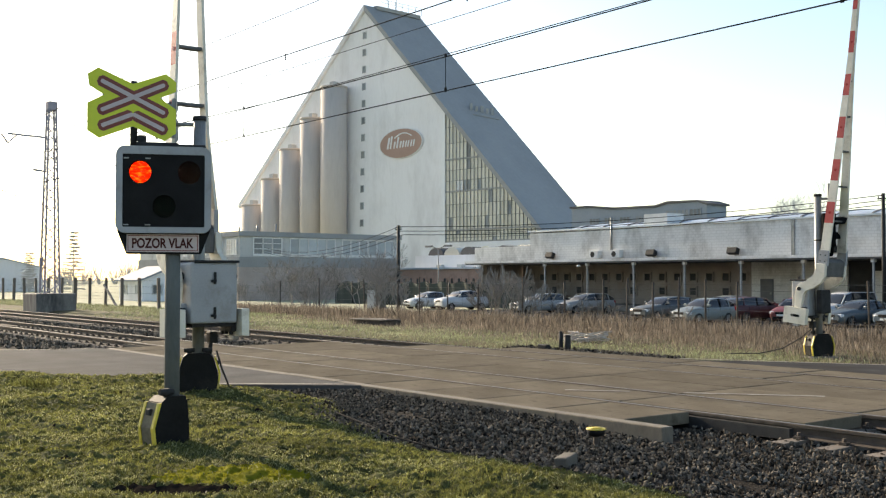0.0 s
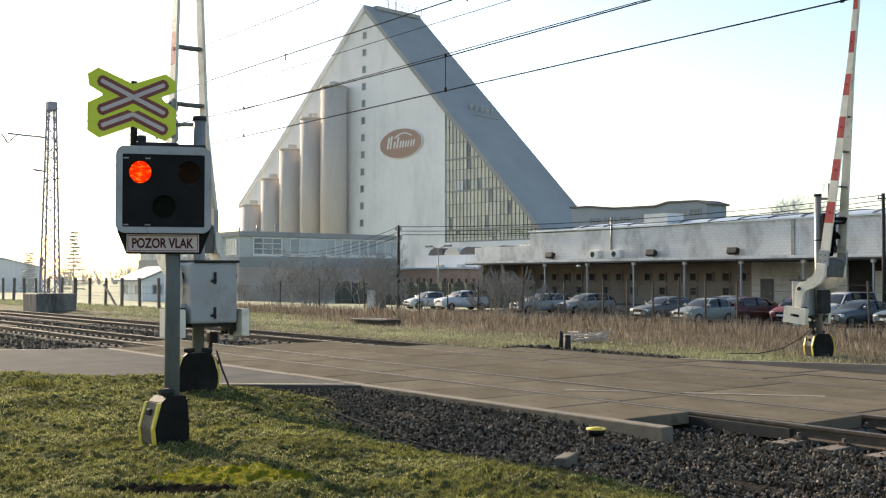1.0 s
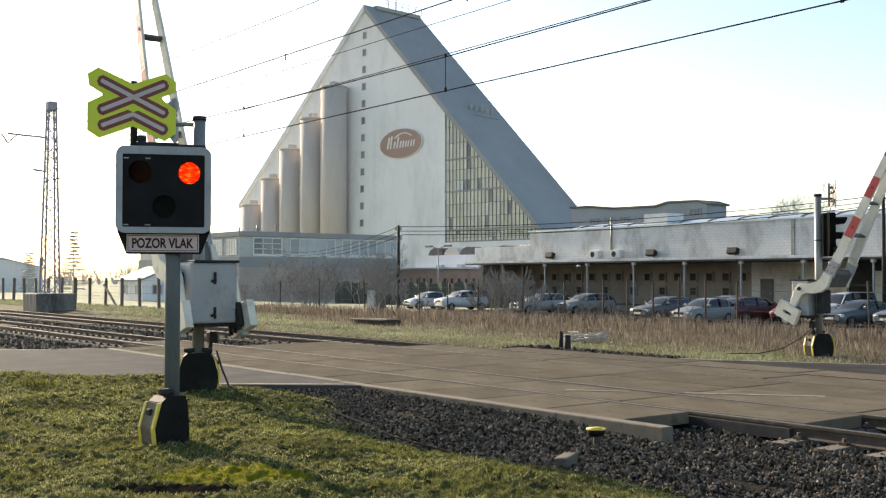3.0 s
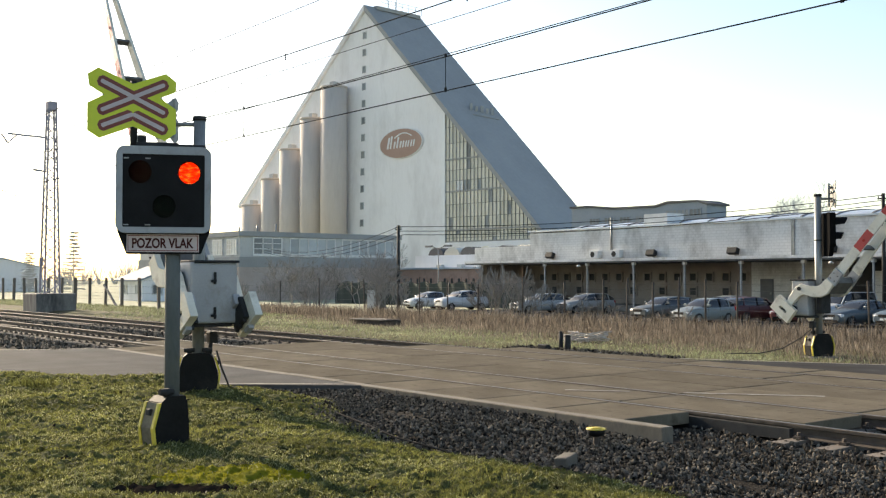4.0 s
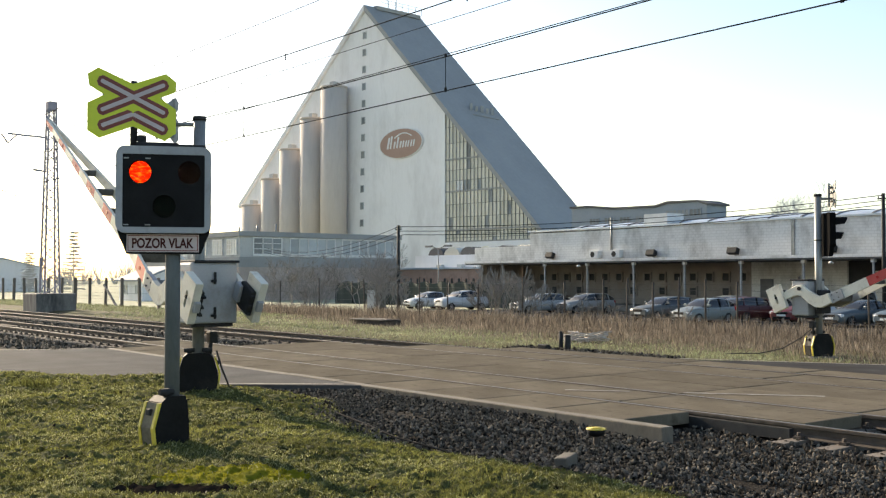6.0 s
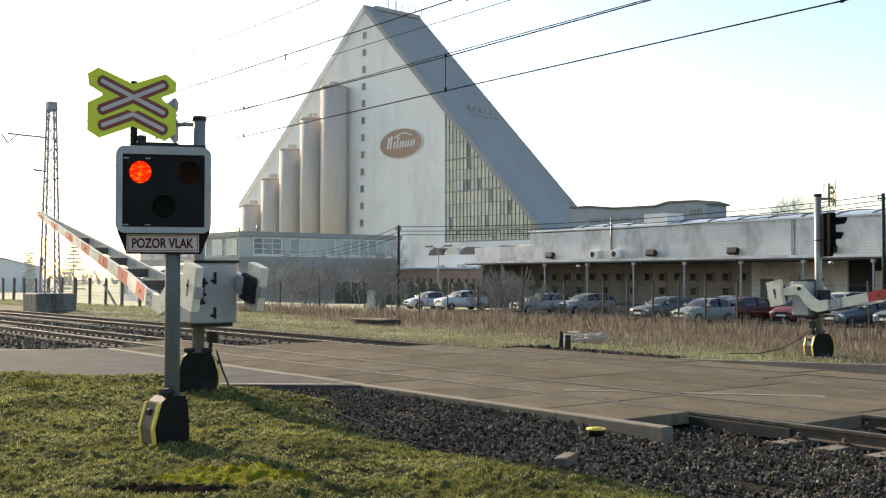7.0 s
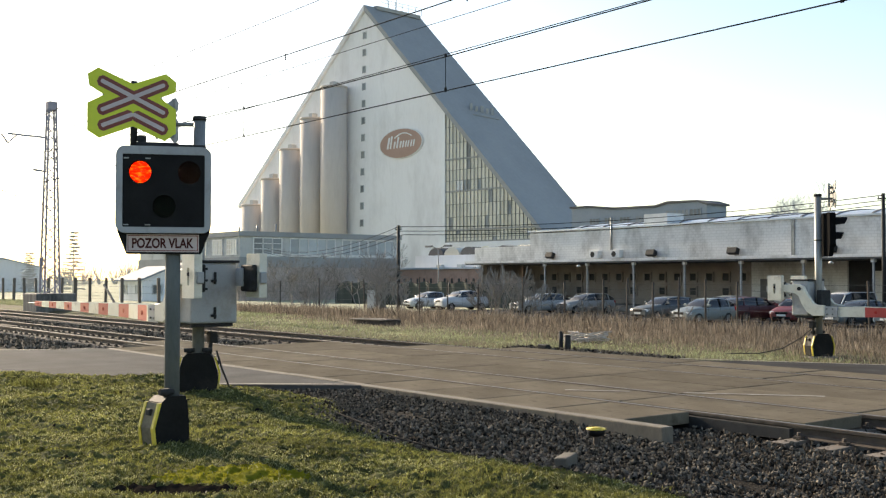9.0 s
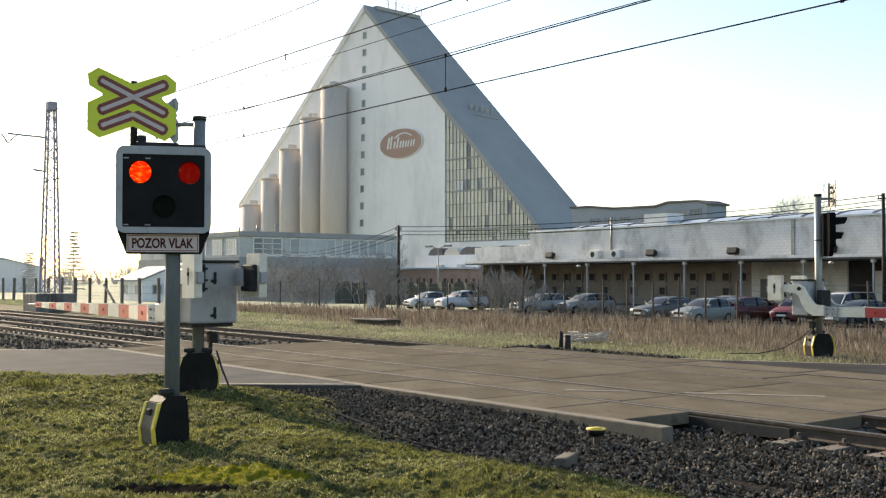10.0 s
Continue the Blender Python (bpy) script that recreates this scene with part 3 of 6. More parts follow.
# ---------------------------------------------------------------- large buildings


def build_pyramid():
    """The tall mill house: its gable looks at the tracks, its ridge runs away from them."""
    th = thing("mill_building", pose(-166.85, 110.28, -1.0, 0, 0, 6.4), "tall pyramid-shaped white mill building with blue-grey roof", "factory")
    # local: x along the gable from under the apex, y into the depth
    A, L, R = 53.9, -41.2, 43.9
    zl, zr = 18.3, 10.2
    bm = bmesh.new()
    prism(bm, [(L, 0), (21.3, 0), (21.3, 32.0), (0, A - 0.6), (L, zl)], 0, 0.6)
    part("gable_wall", bm, M["white_plaster"], th, "dirty white rendered gable wall")
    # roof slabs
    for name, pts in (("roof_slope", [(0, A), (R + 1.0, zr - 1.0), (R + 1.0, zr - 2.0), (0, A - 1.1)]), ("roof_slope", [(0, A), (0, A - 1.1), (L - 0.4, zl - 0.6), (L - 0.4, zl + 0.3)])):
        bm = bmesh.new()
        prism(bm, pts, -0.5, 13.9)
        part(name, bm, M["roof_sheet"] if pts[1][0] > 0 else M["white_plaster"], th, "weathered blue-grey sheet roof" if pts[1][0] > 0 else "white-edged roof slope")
    bm = bmesh.new()
    prism(bm, [(L, 0), (R, 0), (R, zr), (0, A - 0.7), (L, zl)], 12.6, 13.2)
    part("back_wall", bm, M["white_plaster"], th)
    # roof ribs
    for k in range(9):
        y = 0.7 + k * 1.5
        bm = bmesh.new()
        bar(bm, (0.3, y, A - 0.32), (R + 0.9, y, zr - 0.97), 0.06, 0.06)
        part("roof_seam", bm, M["roof_sheet"], th)
    # ridge walkway and rails
    bm = bmesh.new()
    box(bm, -0.7, 0.9, 2, 13.2, A - 0.6, A + 0.1)
    part("ridge_cap", bm, M["roof_sheet"], th)
    bm = bmesh.new()
    for y in np.arange(3, 13.3, 1.7):
        rod(bm, (1.2, y, A), (1.2, y, A + 1.4), 0.05, n=5)
    for z in (0.8, 1.4):
        rod(bm, (1.2, 3, A + z), (1.2, 13.2, A + z), 0.04, n=5)
    rod(bm, (1.2, 4.5, A), (1.2, 4.5, A + 3.4), 0.07, n=5)
    rod(bm, (1.2, 6.6, A), (1.2, 6.6, A + 3.0), 0.06, n=5)
    part("roof_railing", bm, M["galv"], th, "thin steel roof railing")
    # worn strip of shapes high on the roof
    bm = bmesh.new()
    sl = (zr - 1.0 - A) / (R + 1.0)
    for k in range(5):
        x, y = 21.6 + 0.1 * k, 6.2 + k * 1.25
        z = A + sl * x
        box(bm, x - 0.06, x + 0.06, y - 0.40, y + 0.35, z, z + 1.25 - 0.25 * (k % 2), 0.03)
    bar(bm, (22.6, 5.6, A + sl * 22.6 + 0.1), (22.9, 12.0, A + sl * 22.9 + 0.1), 0.16, 0.12)
    part("roof_lettering_remains", bm, M["roof_sheet"], th, "faded remains of roof lettering")
    # the stair windows
    bm = bmesh.new()
    box(bm, -0.42, 0.42, -0.04, 0.05, -0.6, 0.6)
    win = mesh_of("window", bm, M["window_dark"])
    bm = bmesh.new()
    for s in (-1, 1):
        box(bm, s * 0.46 - 0.05, s * 0.46 + 0.05, -0.10, 0.0, -0.68, 0.68)
        box(bm, -0.45, 0.45, -0.10, 0.0, s * 0.63 - 0.05, s * 0.63 + 0.05)
    fr = mesh_of("window_frame", bm, M["grey_render"])
    for k in range(12):
        w = part("window", win, None, th, "small dark stair window", m=pose(-0.2 - k * 0.07, 0, 48.2 - k * 3.19))
        part("window_frame", fr, None, w)
    # glass wall: posts, floors and panes under the sloping edge
    g0, g1 = 21.3, R - 0.6
    slope = (zr - (A)) / (R - 0)
    floors = [9.0, 11.0, 17.6, 23.1, 31.5]
    bm = bmesh.new()
    prism(bm, [(g0, 0), (R, 0), (R, zr - 0.6), (g0, A + slope * g0 - 1.0)], 0.55, 0.7)
    part("glass_wall_back", bm, M["lattice"], th)
    n = 26
    wdt = (g1 - g0) / n
    for i in range(n):
        xa, xb = g0 + i * wdt, g0 + (i + 1) * wdt
        top_a, top_b = A + slope * xa - 1.2, A + slope * xb - 1.2
        for j in range(len(floors) - 1):
            for h in range(3):
                z0 = floors[j] + (floors[j + 1] - floors[j]) * h / 3 + 0.04
                z1 = floors[j] + (floors[j + 1] - floors[j]) * (h + 1) / 3 - 0.04
                za, zb = min(z1, top_a), min(z1, top_b)
                if zb <= z0 + 0.15:
                    if za <= z0 + 0.2:
                        continue
                    zb = z0 + 0.02
                bm = bmesh.new()
                prism(bm, [(xa + 0.04, z0), (xb - 0.04, z0), (xb - 0.04, zb), (xa + 0.04, za)], 0.30, 0.34)
                rnd = random.random()
                part("pane", bm, M["window_dark"] if rnd < 0.05 else M["frame_white"] if (j == 2 and h == 0 and 2 < i < 6) else M["glass_wall"], th)
    for i in range(n + 1):
        xa = g0 + i * wdt
        top = max(A + slope * xa - 1.2, 9.1)
        bm = bmesh.new()
        box(bm, xa - 0.045, xa + 0.045, 0.18, 0.5, 8.0, top)
        part("mullion", bm, M["galv"], th)
    for j, z in enumerate(floors[:-1]):
        xe = min((z - A + 1.2) / slope, g1)
        bm = bmesh.new()
        box(bm, g0, xe, 0.10, 0.5, z - 0.14, z + 0.14)
        part("floor_band", bm, M["galv"], th)
    bm = bmesh.new()
    bar(bm, (g0, 0.1, A + slope * g0 - 0.8), (R, 0.1, zr - 0.6), 0.7, 0.7)
    part("rake_trim", bm, M["grey_render"], th)
    bm = bmesh.new()
    box(bm, g0, R, -0.1, 0.5, 0, 8.9)
    part("plinth_wall", bm, M["white_plaster"], th)
    # oval sign
    bm = bmesh.new()
    pts = [(5.8 * math.cos(a * math.tau / 48), 2.75 * math.sin(a * math.tau / 48)) for a in range(48)]
    prism(bm, pts, -0.25, -0.02)
    sign = part("oval_sign", bm, M["frame_white"], th, "oval brown sign with a pale border", m=pose(10.15, 0, 27.0))
    bm = bmesh.new()
    prism(bm, [(x * 0.955, z * 0.94) for x, z in pts], -0.31, -0.2)
    part("sign_face", bm, M["logo"], sign)
    bm = bmesh.new()
    for x0, x1, h, lean in ((-3.7, -3.2, 2.1, 0.55), (-2.9, -2.5, 2.3, 0.5), (-1.9, -1.5, 1.25, 0.3), (-1.1, -0.7, 2.0, 0.45), (-0.25, 0.15, 1.2, 0.3), (0.5, 0.85, 1.25, 0.3), (1.2, 1.55, 1.2, 0.3), (1.85, 2.2, 1.2, 0.3), (2.6, 2.95, 1.2, 0.3), (3.3, 3.65, 1.25, 0.3)):
        prism(bm, [(px + lean * (pz + 0.75) / h, pz) for px, pz in rounded(x0, x1, -0.8, -0.8 + h, 0.14, 3)], -0.36, -0.3)
    for k in range(10):
        t0, t1 = k / 10, (k + 1) / 10
        bar(bm, (-1.6 + 4.6 * t0, -0.33, 1.05 + 0.75 * math.sin(t0 * 3.0)), (-1.6 + 4.6 * t1, -0.33, 1.05 + 0.75 * math.sin(t1 * 3.0)), 0.06, 0.22)
    part("sign_bars", bm, M["frame_white"], sign, "pale bars across the sign")
    # silos along the left half of the gable
    for k, (x, top) in enumerate(((-32.5, 17.6), (-25.55, 22.5), (-19.25, 27.9), (-12.5, 33.3), (-6.0, 38.6))):
        bm = bmesh.new()
        rod(bm, (0, 0, 0), (0, 0, top), 2.5, n=40)
        s = part("silo", bm, M["silo"], th, "beige rendered cylindrical silo", m=pose(x, -2.7, 0))
        bm = bmesh.new()
        rod(bm, (0, 0, top), (0, 0, top + 0.35), 2.58, n=40)
        part("silo_cap", bm, M["silo"], s)
        bm = bmesh.new()
        box(bm, -0.6, 0.6, -0.6, 0.6, top + 0.3, top + 1.3)
        part("silo_vent", bm, M["grey_render"], s)
    return th


build_pyramid()


def window_unit(w, h, mat, frame="frame_white", bars=(1, 0)):
    """Shared meshes of a window: the pane, and its frame with mullions. Looks towards -y."""
    bm = bmesh.new()
    box(bm, -w / 2, w / 2, 0.0, 0.05, -h / 2, h / 2)
    pane = mesh_of("pane", bm, M[mat])
    bm = bmesh.new()
    t = 0.07
    for s in (-1, 1):
        box(bm, s * w / 2 - t, s * w / 2 + t, -0.06, 0.04, -h / 2 - t, h / 2 + t)
        box(bm, -w / 2 - t, w / 2 + t, -0.055, 0.035, s * h / 2 - t, s * h / 2 + t)
    for k in range(bars[0]):
        x = -w / 2 + w * (k + 1) / (bars[0] + 1)
        box(bm, x - 0.05, x + 0.05, -0.05, 0.03, -h / 2, h / 2)
    for k in range(bars[1]):
        z = -h / 2 + h * (k + 1) / (bars[1] + 1)
        box(bm, -w / 2, w / 2, -0.045, 0.03, z - 0.04, z + 0.04)
    return pane, mesh_of("window_frame", bm, M[frame])


def put_window(parent, unit, m, label=""):
    w = part("window", unit[0], None, parent, label, m=m)
    part("frame", unit[1], None, w)
    return w


def build_office():
    """Grey two-storey block in front of the silos; its corner points at the camera."""
    th = thing("office_block", pose(-113.35, 57.5, 0), "grey rendered flat-roofed office block with window bands", "building")
    bm = bmesh.new()
    box(bm, -30, 0, 0, 22.6, -1.2, 6.9)
    part("wall", bm, M["grey_render"], th)
    bm = bmesh.new()
    box(bm, -30.3, 0.3, -0.3, 22.9, 6.72, 7.3)
    part("roof", bm, M["band"], th)
    bm = bmesh.new()
    box(bm, -30.1, 0.12, -0.12, 22.7, -1.2, 3.1)
    part("plinth", bm, M["plinth"], th, "grey-brown brick ground floor")
    bm = bmesh.new()
    box(bm, -30.15, 0.2, -0.2, 22.75, 3.1, 4.3)
    part("band", bm, M["band"], th, "grey panel band")
    ribbon = window_unit(1.24, 1.95, "ribbon_glass", bars=(0, 0))
    split = window_unit(1.24, 1.95, "window_dark", bars=(0, 2))
    for y0, count, unit in ((1.72, 3, split), (6.6, 5, ribbon), (13.98, 3, ribbon), (17.9, 3, ribbon)):
        for k in range(count):
            put_window(th, unit, pose(0.05, y0 + 0.62 + k * (1.28 if y0 > 2 else 1.26), 5.6, 0, 0, 90))
        bm = bmesh.new()
        box(bm, 0.0, 0.10, y0 - 0.05, y0 + count * 1.28 + 0.05, 4.42, 4.56)
        part("sill", bm, M["frame_white"], th)
    corner = window_unit(1.25, 1.75, "window_bright", bars=(1, 2))
    for x in (-1.35, -2.7, -5.1, -6.45, -9.5, -12.2, -15.0, -18.0):
        put_window(th, corner, pose(x, -0.05, 5.5))
    for k in range(3):
        bm = bmesh.new()
        rod(bm, (-6 - k * 5, 8, 7.2), (-6 - k * 5, 8, 8.6), 0.12, n=8)
        part("vent_pipe", bm, M["galv"], th)


def build_brick_building():
    th = thing("brick_workshop", pose(-113.0, 80.0, 0), "low red-brown brick workshop under a white upper wall", "building")
    bm = bmesh.new()
    box(bm, 0, 49, 0, 12, -1.2, 2.9)
    part("wall", bm, M["brick"], th)
    bm = bmesh.new()
    box(bm, 0.0, 62, 2.5, 14, 2.9, 4.7)
    part("upper_wall", bm, M["white_plaster"], th, "white rendered upper wall")
    bm = bmesh.new()
    box(bm, -0.2, 49.2, -0.3, 2.5, 2.9, 3.12)
    part("ledge", bm, M["roof_metal"], th)
    # barrel skylights
    for k in range(6):
        bm = bmesh.new()
        pts = [(1.55 * math.cos(a * math.pi / 10), 1.0 * math.sin(a * math.pi / 10)) for a in range(11)]
        prism(bm, pts, 3.2, 12)
        part("roof_light", bm, M["glass_wall"] if k % 2 else M["roof_dark"], th, "low arched rooflight", m=pose(3.5 + k * 3.3, 0, 4.7))
    unit = window_unit(0.62, 0.8, "dark_gap", "brick", bars=(0, 0))
    for k in range(34):
        if k % 7 == 5:
            continue
        put_window(th, unit, pose(1.2 + k * 1.4, -0.03, 1.45))
    for k in range(6):
        bm = bmesh.new()
        box(bm, 5.3 + k * 4.2, 6.2 + k * 4.2, 1.9, 2.6, 3.1, 3.5)
        part("roof_vent", bm, M["grey_render"], th)
    # duct elbow and its pipe
    bm = bmesh.new()
    box(bm, 22, 40, 1.2, 2.2, 4.9, 5.6, 0.1)
    rod(bm, (33, 1.7, 5.5), (33, 1.7, 6.5), 0.3, n=14)
    rod(bm, (33, 1.7, 6.4), (32.2, 1.7, 6.5), 0.3, n=14)
    part("air_duct", bm, M["galv"], th, "grey sheet-metal roof duct")


def build_warehouse():
    th = thing("warehouse", pose(-76.2, 62.0, 0), "long whitewashed warehouse with a loading dock canopy", "warehouse")
    ln = 110.0
    # upper wall over the canopy
    bm = bmesh.new()
    box(bm, 0, ln, 0.4, 30, 3.3, 4.6)
    box(bm, 7.5, ln, 0.42, 30, 4.6, 5.75)
    part("upper_wall", bm, M["white_blocks"], th, "stained whitewashed block wall")
    bm = bmesh.new()
    box(bm, 7.3, ln, 0.3, 30, 5.75, 5.87)
    part("parapet", bm, M["roof_metal"], th)
    bm = bmesh.new()
    box(bm, 33.5, 33.75, 0.34, 0.44, 3.3, 5.75)
    part("downpipe", bm, M["galv"], th)
    # barrel roof behind
    bm = bmesh.new()
    pts = [(6.0 * math.cos(a * math.pi / 16), 0.65 * math.sin(a * math.pi / 16)) for a in range(17)]
    prism(bm, [(y + 7.0, z + 5.8) for y, z in pts], 12, ln, "x")
    part("barrel_roof", bm, M["roof_metal"], th, "pale ribbed barrel roof")
    for k in range(36):
        bm = bmesh.new()
        x = 13 + k * 2.6
        for (y0, z0), (y1, z1) in zip(pts[8:], pts[9:]):
            bar(bm, (x, y0 + 7.0, z0 + 5.83), (x, y1 + 7.0, z1 + 5.83), 0.09, 0.09)
        part("roof_rib", bm, M["lattice"], th)
    bm = bmesh.new()
    box(bm, 20.2, 22.5, 0.7, 2.6, 5.8, 6.72)
    part("roof_box", bm, M["frame_white"], th, "white roof plant box")
    # canopy and posts
    bm = bmesh.new()
    box(bm, -0.6, ln, -0.25, 6.6, 3.02, 3.32)
    part("canopy", bm, M["roof_dark"], th, "dark canopy slab with a pale edge")
    bm = bmesh.new()
    box(bm, -0.6, ln, -0.33, -0.25, 3.14, 3.34)
    part("canopy_edge", bm, M["white_blocks"], th)
    bm = bmesh.new()
    bar(bm, (0, 0, -1.0), (0, 0, 3.05), 0.12, 0.12, (1, 0, 0))
    post = mesh_of("canopy_post", bm, M["grey_frame"])
    bm = bmesh.new()
    box(bm, -0.13, 0.13, -0.13, 0.13, 2.8, 3.03)
    cap = mesh_of("post_head", bm, M["white_blocks"])
    for k in range(20):
        p = part("canopy_post", post, None, th, m=pose(9.7 + k * 4.98, 0.1, 0))
        part("post_head", cap, None, p)
    # dock and back wall
    bm = bmesh.new()
    box(bm, -0.5, ln, 1.4, 6.5, -1.2, -0.35)
    part("dock", bm, M["concrete_dark"], th, "concrete loading dock")
    # added wall that blocks low sun at the canopy's open end
    bm = bmesh.new()
    box(bm, -0.5, -0.2, 1.5, 6.5, -1, 3.02)
    part("end_wall", bm, M["dock_wall"], th, "plain wall added to keep the sun out from under the canopy")
    bm = bmesh.new()
    box(bm, 0, 26, 6.3, 6.7, -1, 3.1)
    part("back_wall", bm, M["dock_wall"], th, "brownish dock wall")
    bm = bmesh.new()
    box(bm, 26, 34.0, 6.2, 6.7, -1, 3.1)
    part("white_dock_wall", bm, M["white_blocks"], th, "whitewashed dock wall")
    # near-black colour carries the shade under the canopy
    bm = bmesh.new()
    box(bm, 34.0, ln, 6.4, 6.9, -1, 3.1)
    part("dark_dock_wall", bm, M["dark_gap"], th, "dock wall with its deep shade put into the colour")
    unit = window_unit(0.75, 0.7, "dark_gap", "dock_wall", bars=(0, 0))
    for k in range(16):
        put_window(th, unit, pose(1.2 + k * 1.6, 6.24, 1.9))
        if k % 2 == 0:
            put_window(th, unit, pose(1.2 + k * 1.6, 6.24, 0.75))
    for x in (27.4, 30.3):
        bm = bmesh.new()
        box(bm, x - 0.55, x + 0.55, 6.1, 6.25, -0.35, 1.75, 0.02)
        d = part("door", bm, M["door_grey"], th, "dark grey steel door")
        bm = bmesh.new()
        box(bm, x + 0.35, x + 0.45, 6.02, 6.1, 0.6, 0.75)
        part("door_handle", bm, M["galv"], d)
    for x, wd, mat in ((40.2, 3.4, "dark_gap"), (45.8, 3.6, "blue_sheet"), (51.5, 3.4, "blue_sheet"), (36.2, 0.7, "white_blocks")):
        bm = bmesh.new()
        box(bm, x - wd / 2, x + wd / 2, 6.28, 6.42, -0.3, 2.3, 0.03)
        for k in range(5):
            box(bm, x - wd / 2, x + wd / 2, 6.25, 6.29, -0.1 + k * 0.5, -0.06 + k * 0.5)
        part("dock_gate", bm, M[mat], th, "closed dock gate")
    # floodlights, chimney, cooling unit
    for x in (10.4, 21.5, 29.0, 36.6):
        bm = bmesh.new()
        box(bm, -0.42, 0.42, -0.35, 0.05, 0.0, 0.45, 0.04)
        fl = part("floodlight", bm, M["dark_steel"], th, "dark rectangular floodlight", m=pose(x, 0.1, 3.45, -20))
        bm = bmesh.new()
        bar(bm, (0, 0.0, 0.1), (0, 0.35, 0.0), 0.08, 0.08)
        part("bracket", bm, M["galv"], fl)
    bm = bmesh.new()
    rod(bm, (17.2, 0.25, 3.4), (17.2, 0.25, 6.6), 0.09, n=10)
    part("flue", bm, M["galv"], th, "thin steel flue")
    for x in (15.6, 17.9):
        bm = bmesh.new()
        box(bm, x - 0.5, x + 0.5, -0.15, 0.35, 3.4, 4.0, 0.03)
        u = part("cooling_unit", bm, M["frame_white"], th, "white wall cooling unit")
        bm = bmesh.new()
        rod(bm, (x - 0.1, -0.17, 3.7), (x - 0.1, -0.14, 3.7), 0.23, n=16)
        part("fan", bm, M["dark_steel"], u)
    for x in (14.0, 36.8, 54.0):
        bm = bmesh.new()
        rod(bm, (x, -0.2, 2.9), (x, -0.2, 2.75), 0.08, 0.2, n=10)
        part("canopy_lamp", bm, M["frame_white"], th)
    # blue rooftop container
    bm = bmesh.new()
    box(bm, 41.4, 44.8, 1.5, 4, 5.8, 7.2, 0.05)
    part("roof_hatch", bm, M["roof_metal"], th)


def build_hall():
    th = thing("rear_hall", pose(-111.1, 110, 0), "distant blue-grey clad production hall with window band", "building")
    bm = bmesh.new()
    prism(bm, [(-1, 0), (23.4, 0), (23.4, 11.2), (22.0, 11.6), (17.0, 11.7), (15.0, 11.3), (6.7, 11.4), (2.5, 11.9), (-1, 11.9)], 0, 4)
    part("wall", bm, M["cladding"], th)
    bm = bmesh.new()
    top = [(-1.2, 11.92), (2.5, 11.92), (6.7, 11.42), (15.0, 11.32), (17.0, 11.72), (22.0, 11.62), (23.7, 11.12)]
    prism(bm, top + [(x, z + 0.25) for x, z in top[::-1]], -0.25, 4.3)
    part("roof", bm, M["roof_dark"], th)
    unit = window_unit(1.9, 0.95, "window_dark", "cladding", bars=(2, 0))
    for k in range(4):
        put_window(th, unit, pose(3.6 + k * 2.9, -0.03, 9.8))
    for k in range(3):
        put_window(th, unit, pose(17.6 + k * 2.0, -0.03, 10.3))


build_office()
build_brick_building()
build_warehouse()
build_hall()

# ---------------------------------------------------------------- far left: houses, plain, trees


def house(name, m, w, d, h, rise, wall, roof, label):
    th = thing(name, m, label, "house")
    bm = bmesh.new()
    prism(bm, [(-d / 2, 0), (d / 2, 0), (d / 2, h), (0, h + rise), (-d / 2, h)], -w / 2, w / 2, "x")
    part("wall", bm, M[wall], th)
    for s in (-1, 1):
        bm = bmesh.new()
        prism(bm, [(0, h + rise + 0.1), (s * (d / 2 + 0.5), h - 0.25), (s * (d / 2 + 0.5), h - 0.05), (0, h + rise + 0.32)], -w / 2 - 0.4, w / 2 + 0.4, "x")
        part("roof", bm, M[roof], th)
    unit = window_unit(1.1, 1.1, "window_dark")
    for k in range(max(2, int(w / 4))):
        put_window(th, unit, pose(-w / 2 + (k + 0.6) * w / max(2, int(w / 4)), -d / 2 - 0.03, h * 0.55))
        put_window(th, unit, pose(w / 2 + 0.03, -d / 4, h * 0.55, 0, 0, 90))
    return th


house("gatehouse", pose(-120, 50.5, -0.9), 7, 7, 2.6, 1.2, "white_plaster", "cladding", "small white gatehouse with a grey shallow roof")
house("far_house", pose(-260, 118, -1), 14, 11, 5.0, 4.0, "white_plaster", "cladding", "distant grey house with pitched roof")
# sheds in white plaster: the lighter walls stand for haze
house("far_shed", pose(-250, 60, -1), 60, 16, 5.0, 1.6, "white_plaster", "roof_metal", "long distant grey shed")
house("far_barn", pose(-330, 60, -1), 40, 16, 6.5, 3.5, "white_plaster", "roof_metal", "distant grey farm shed with dark roof")

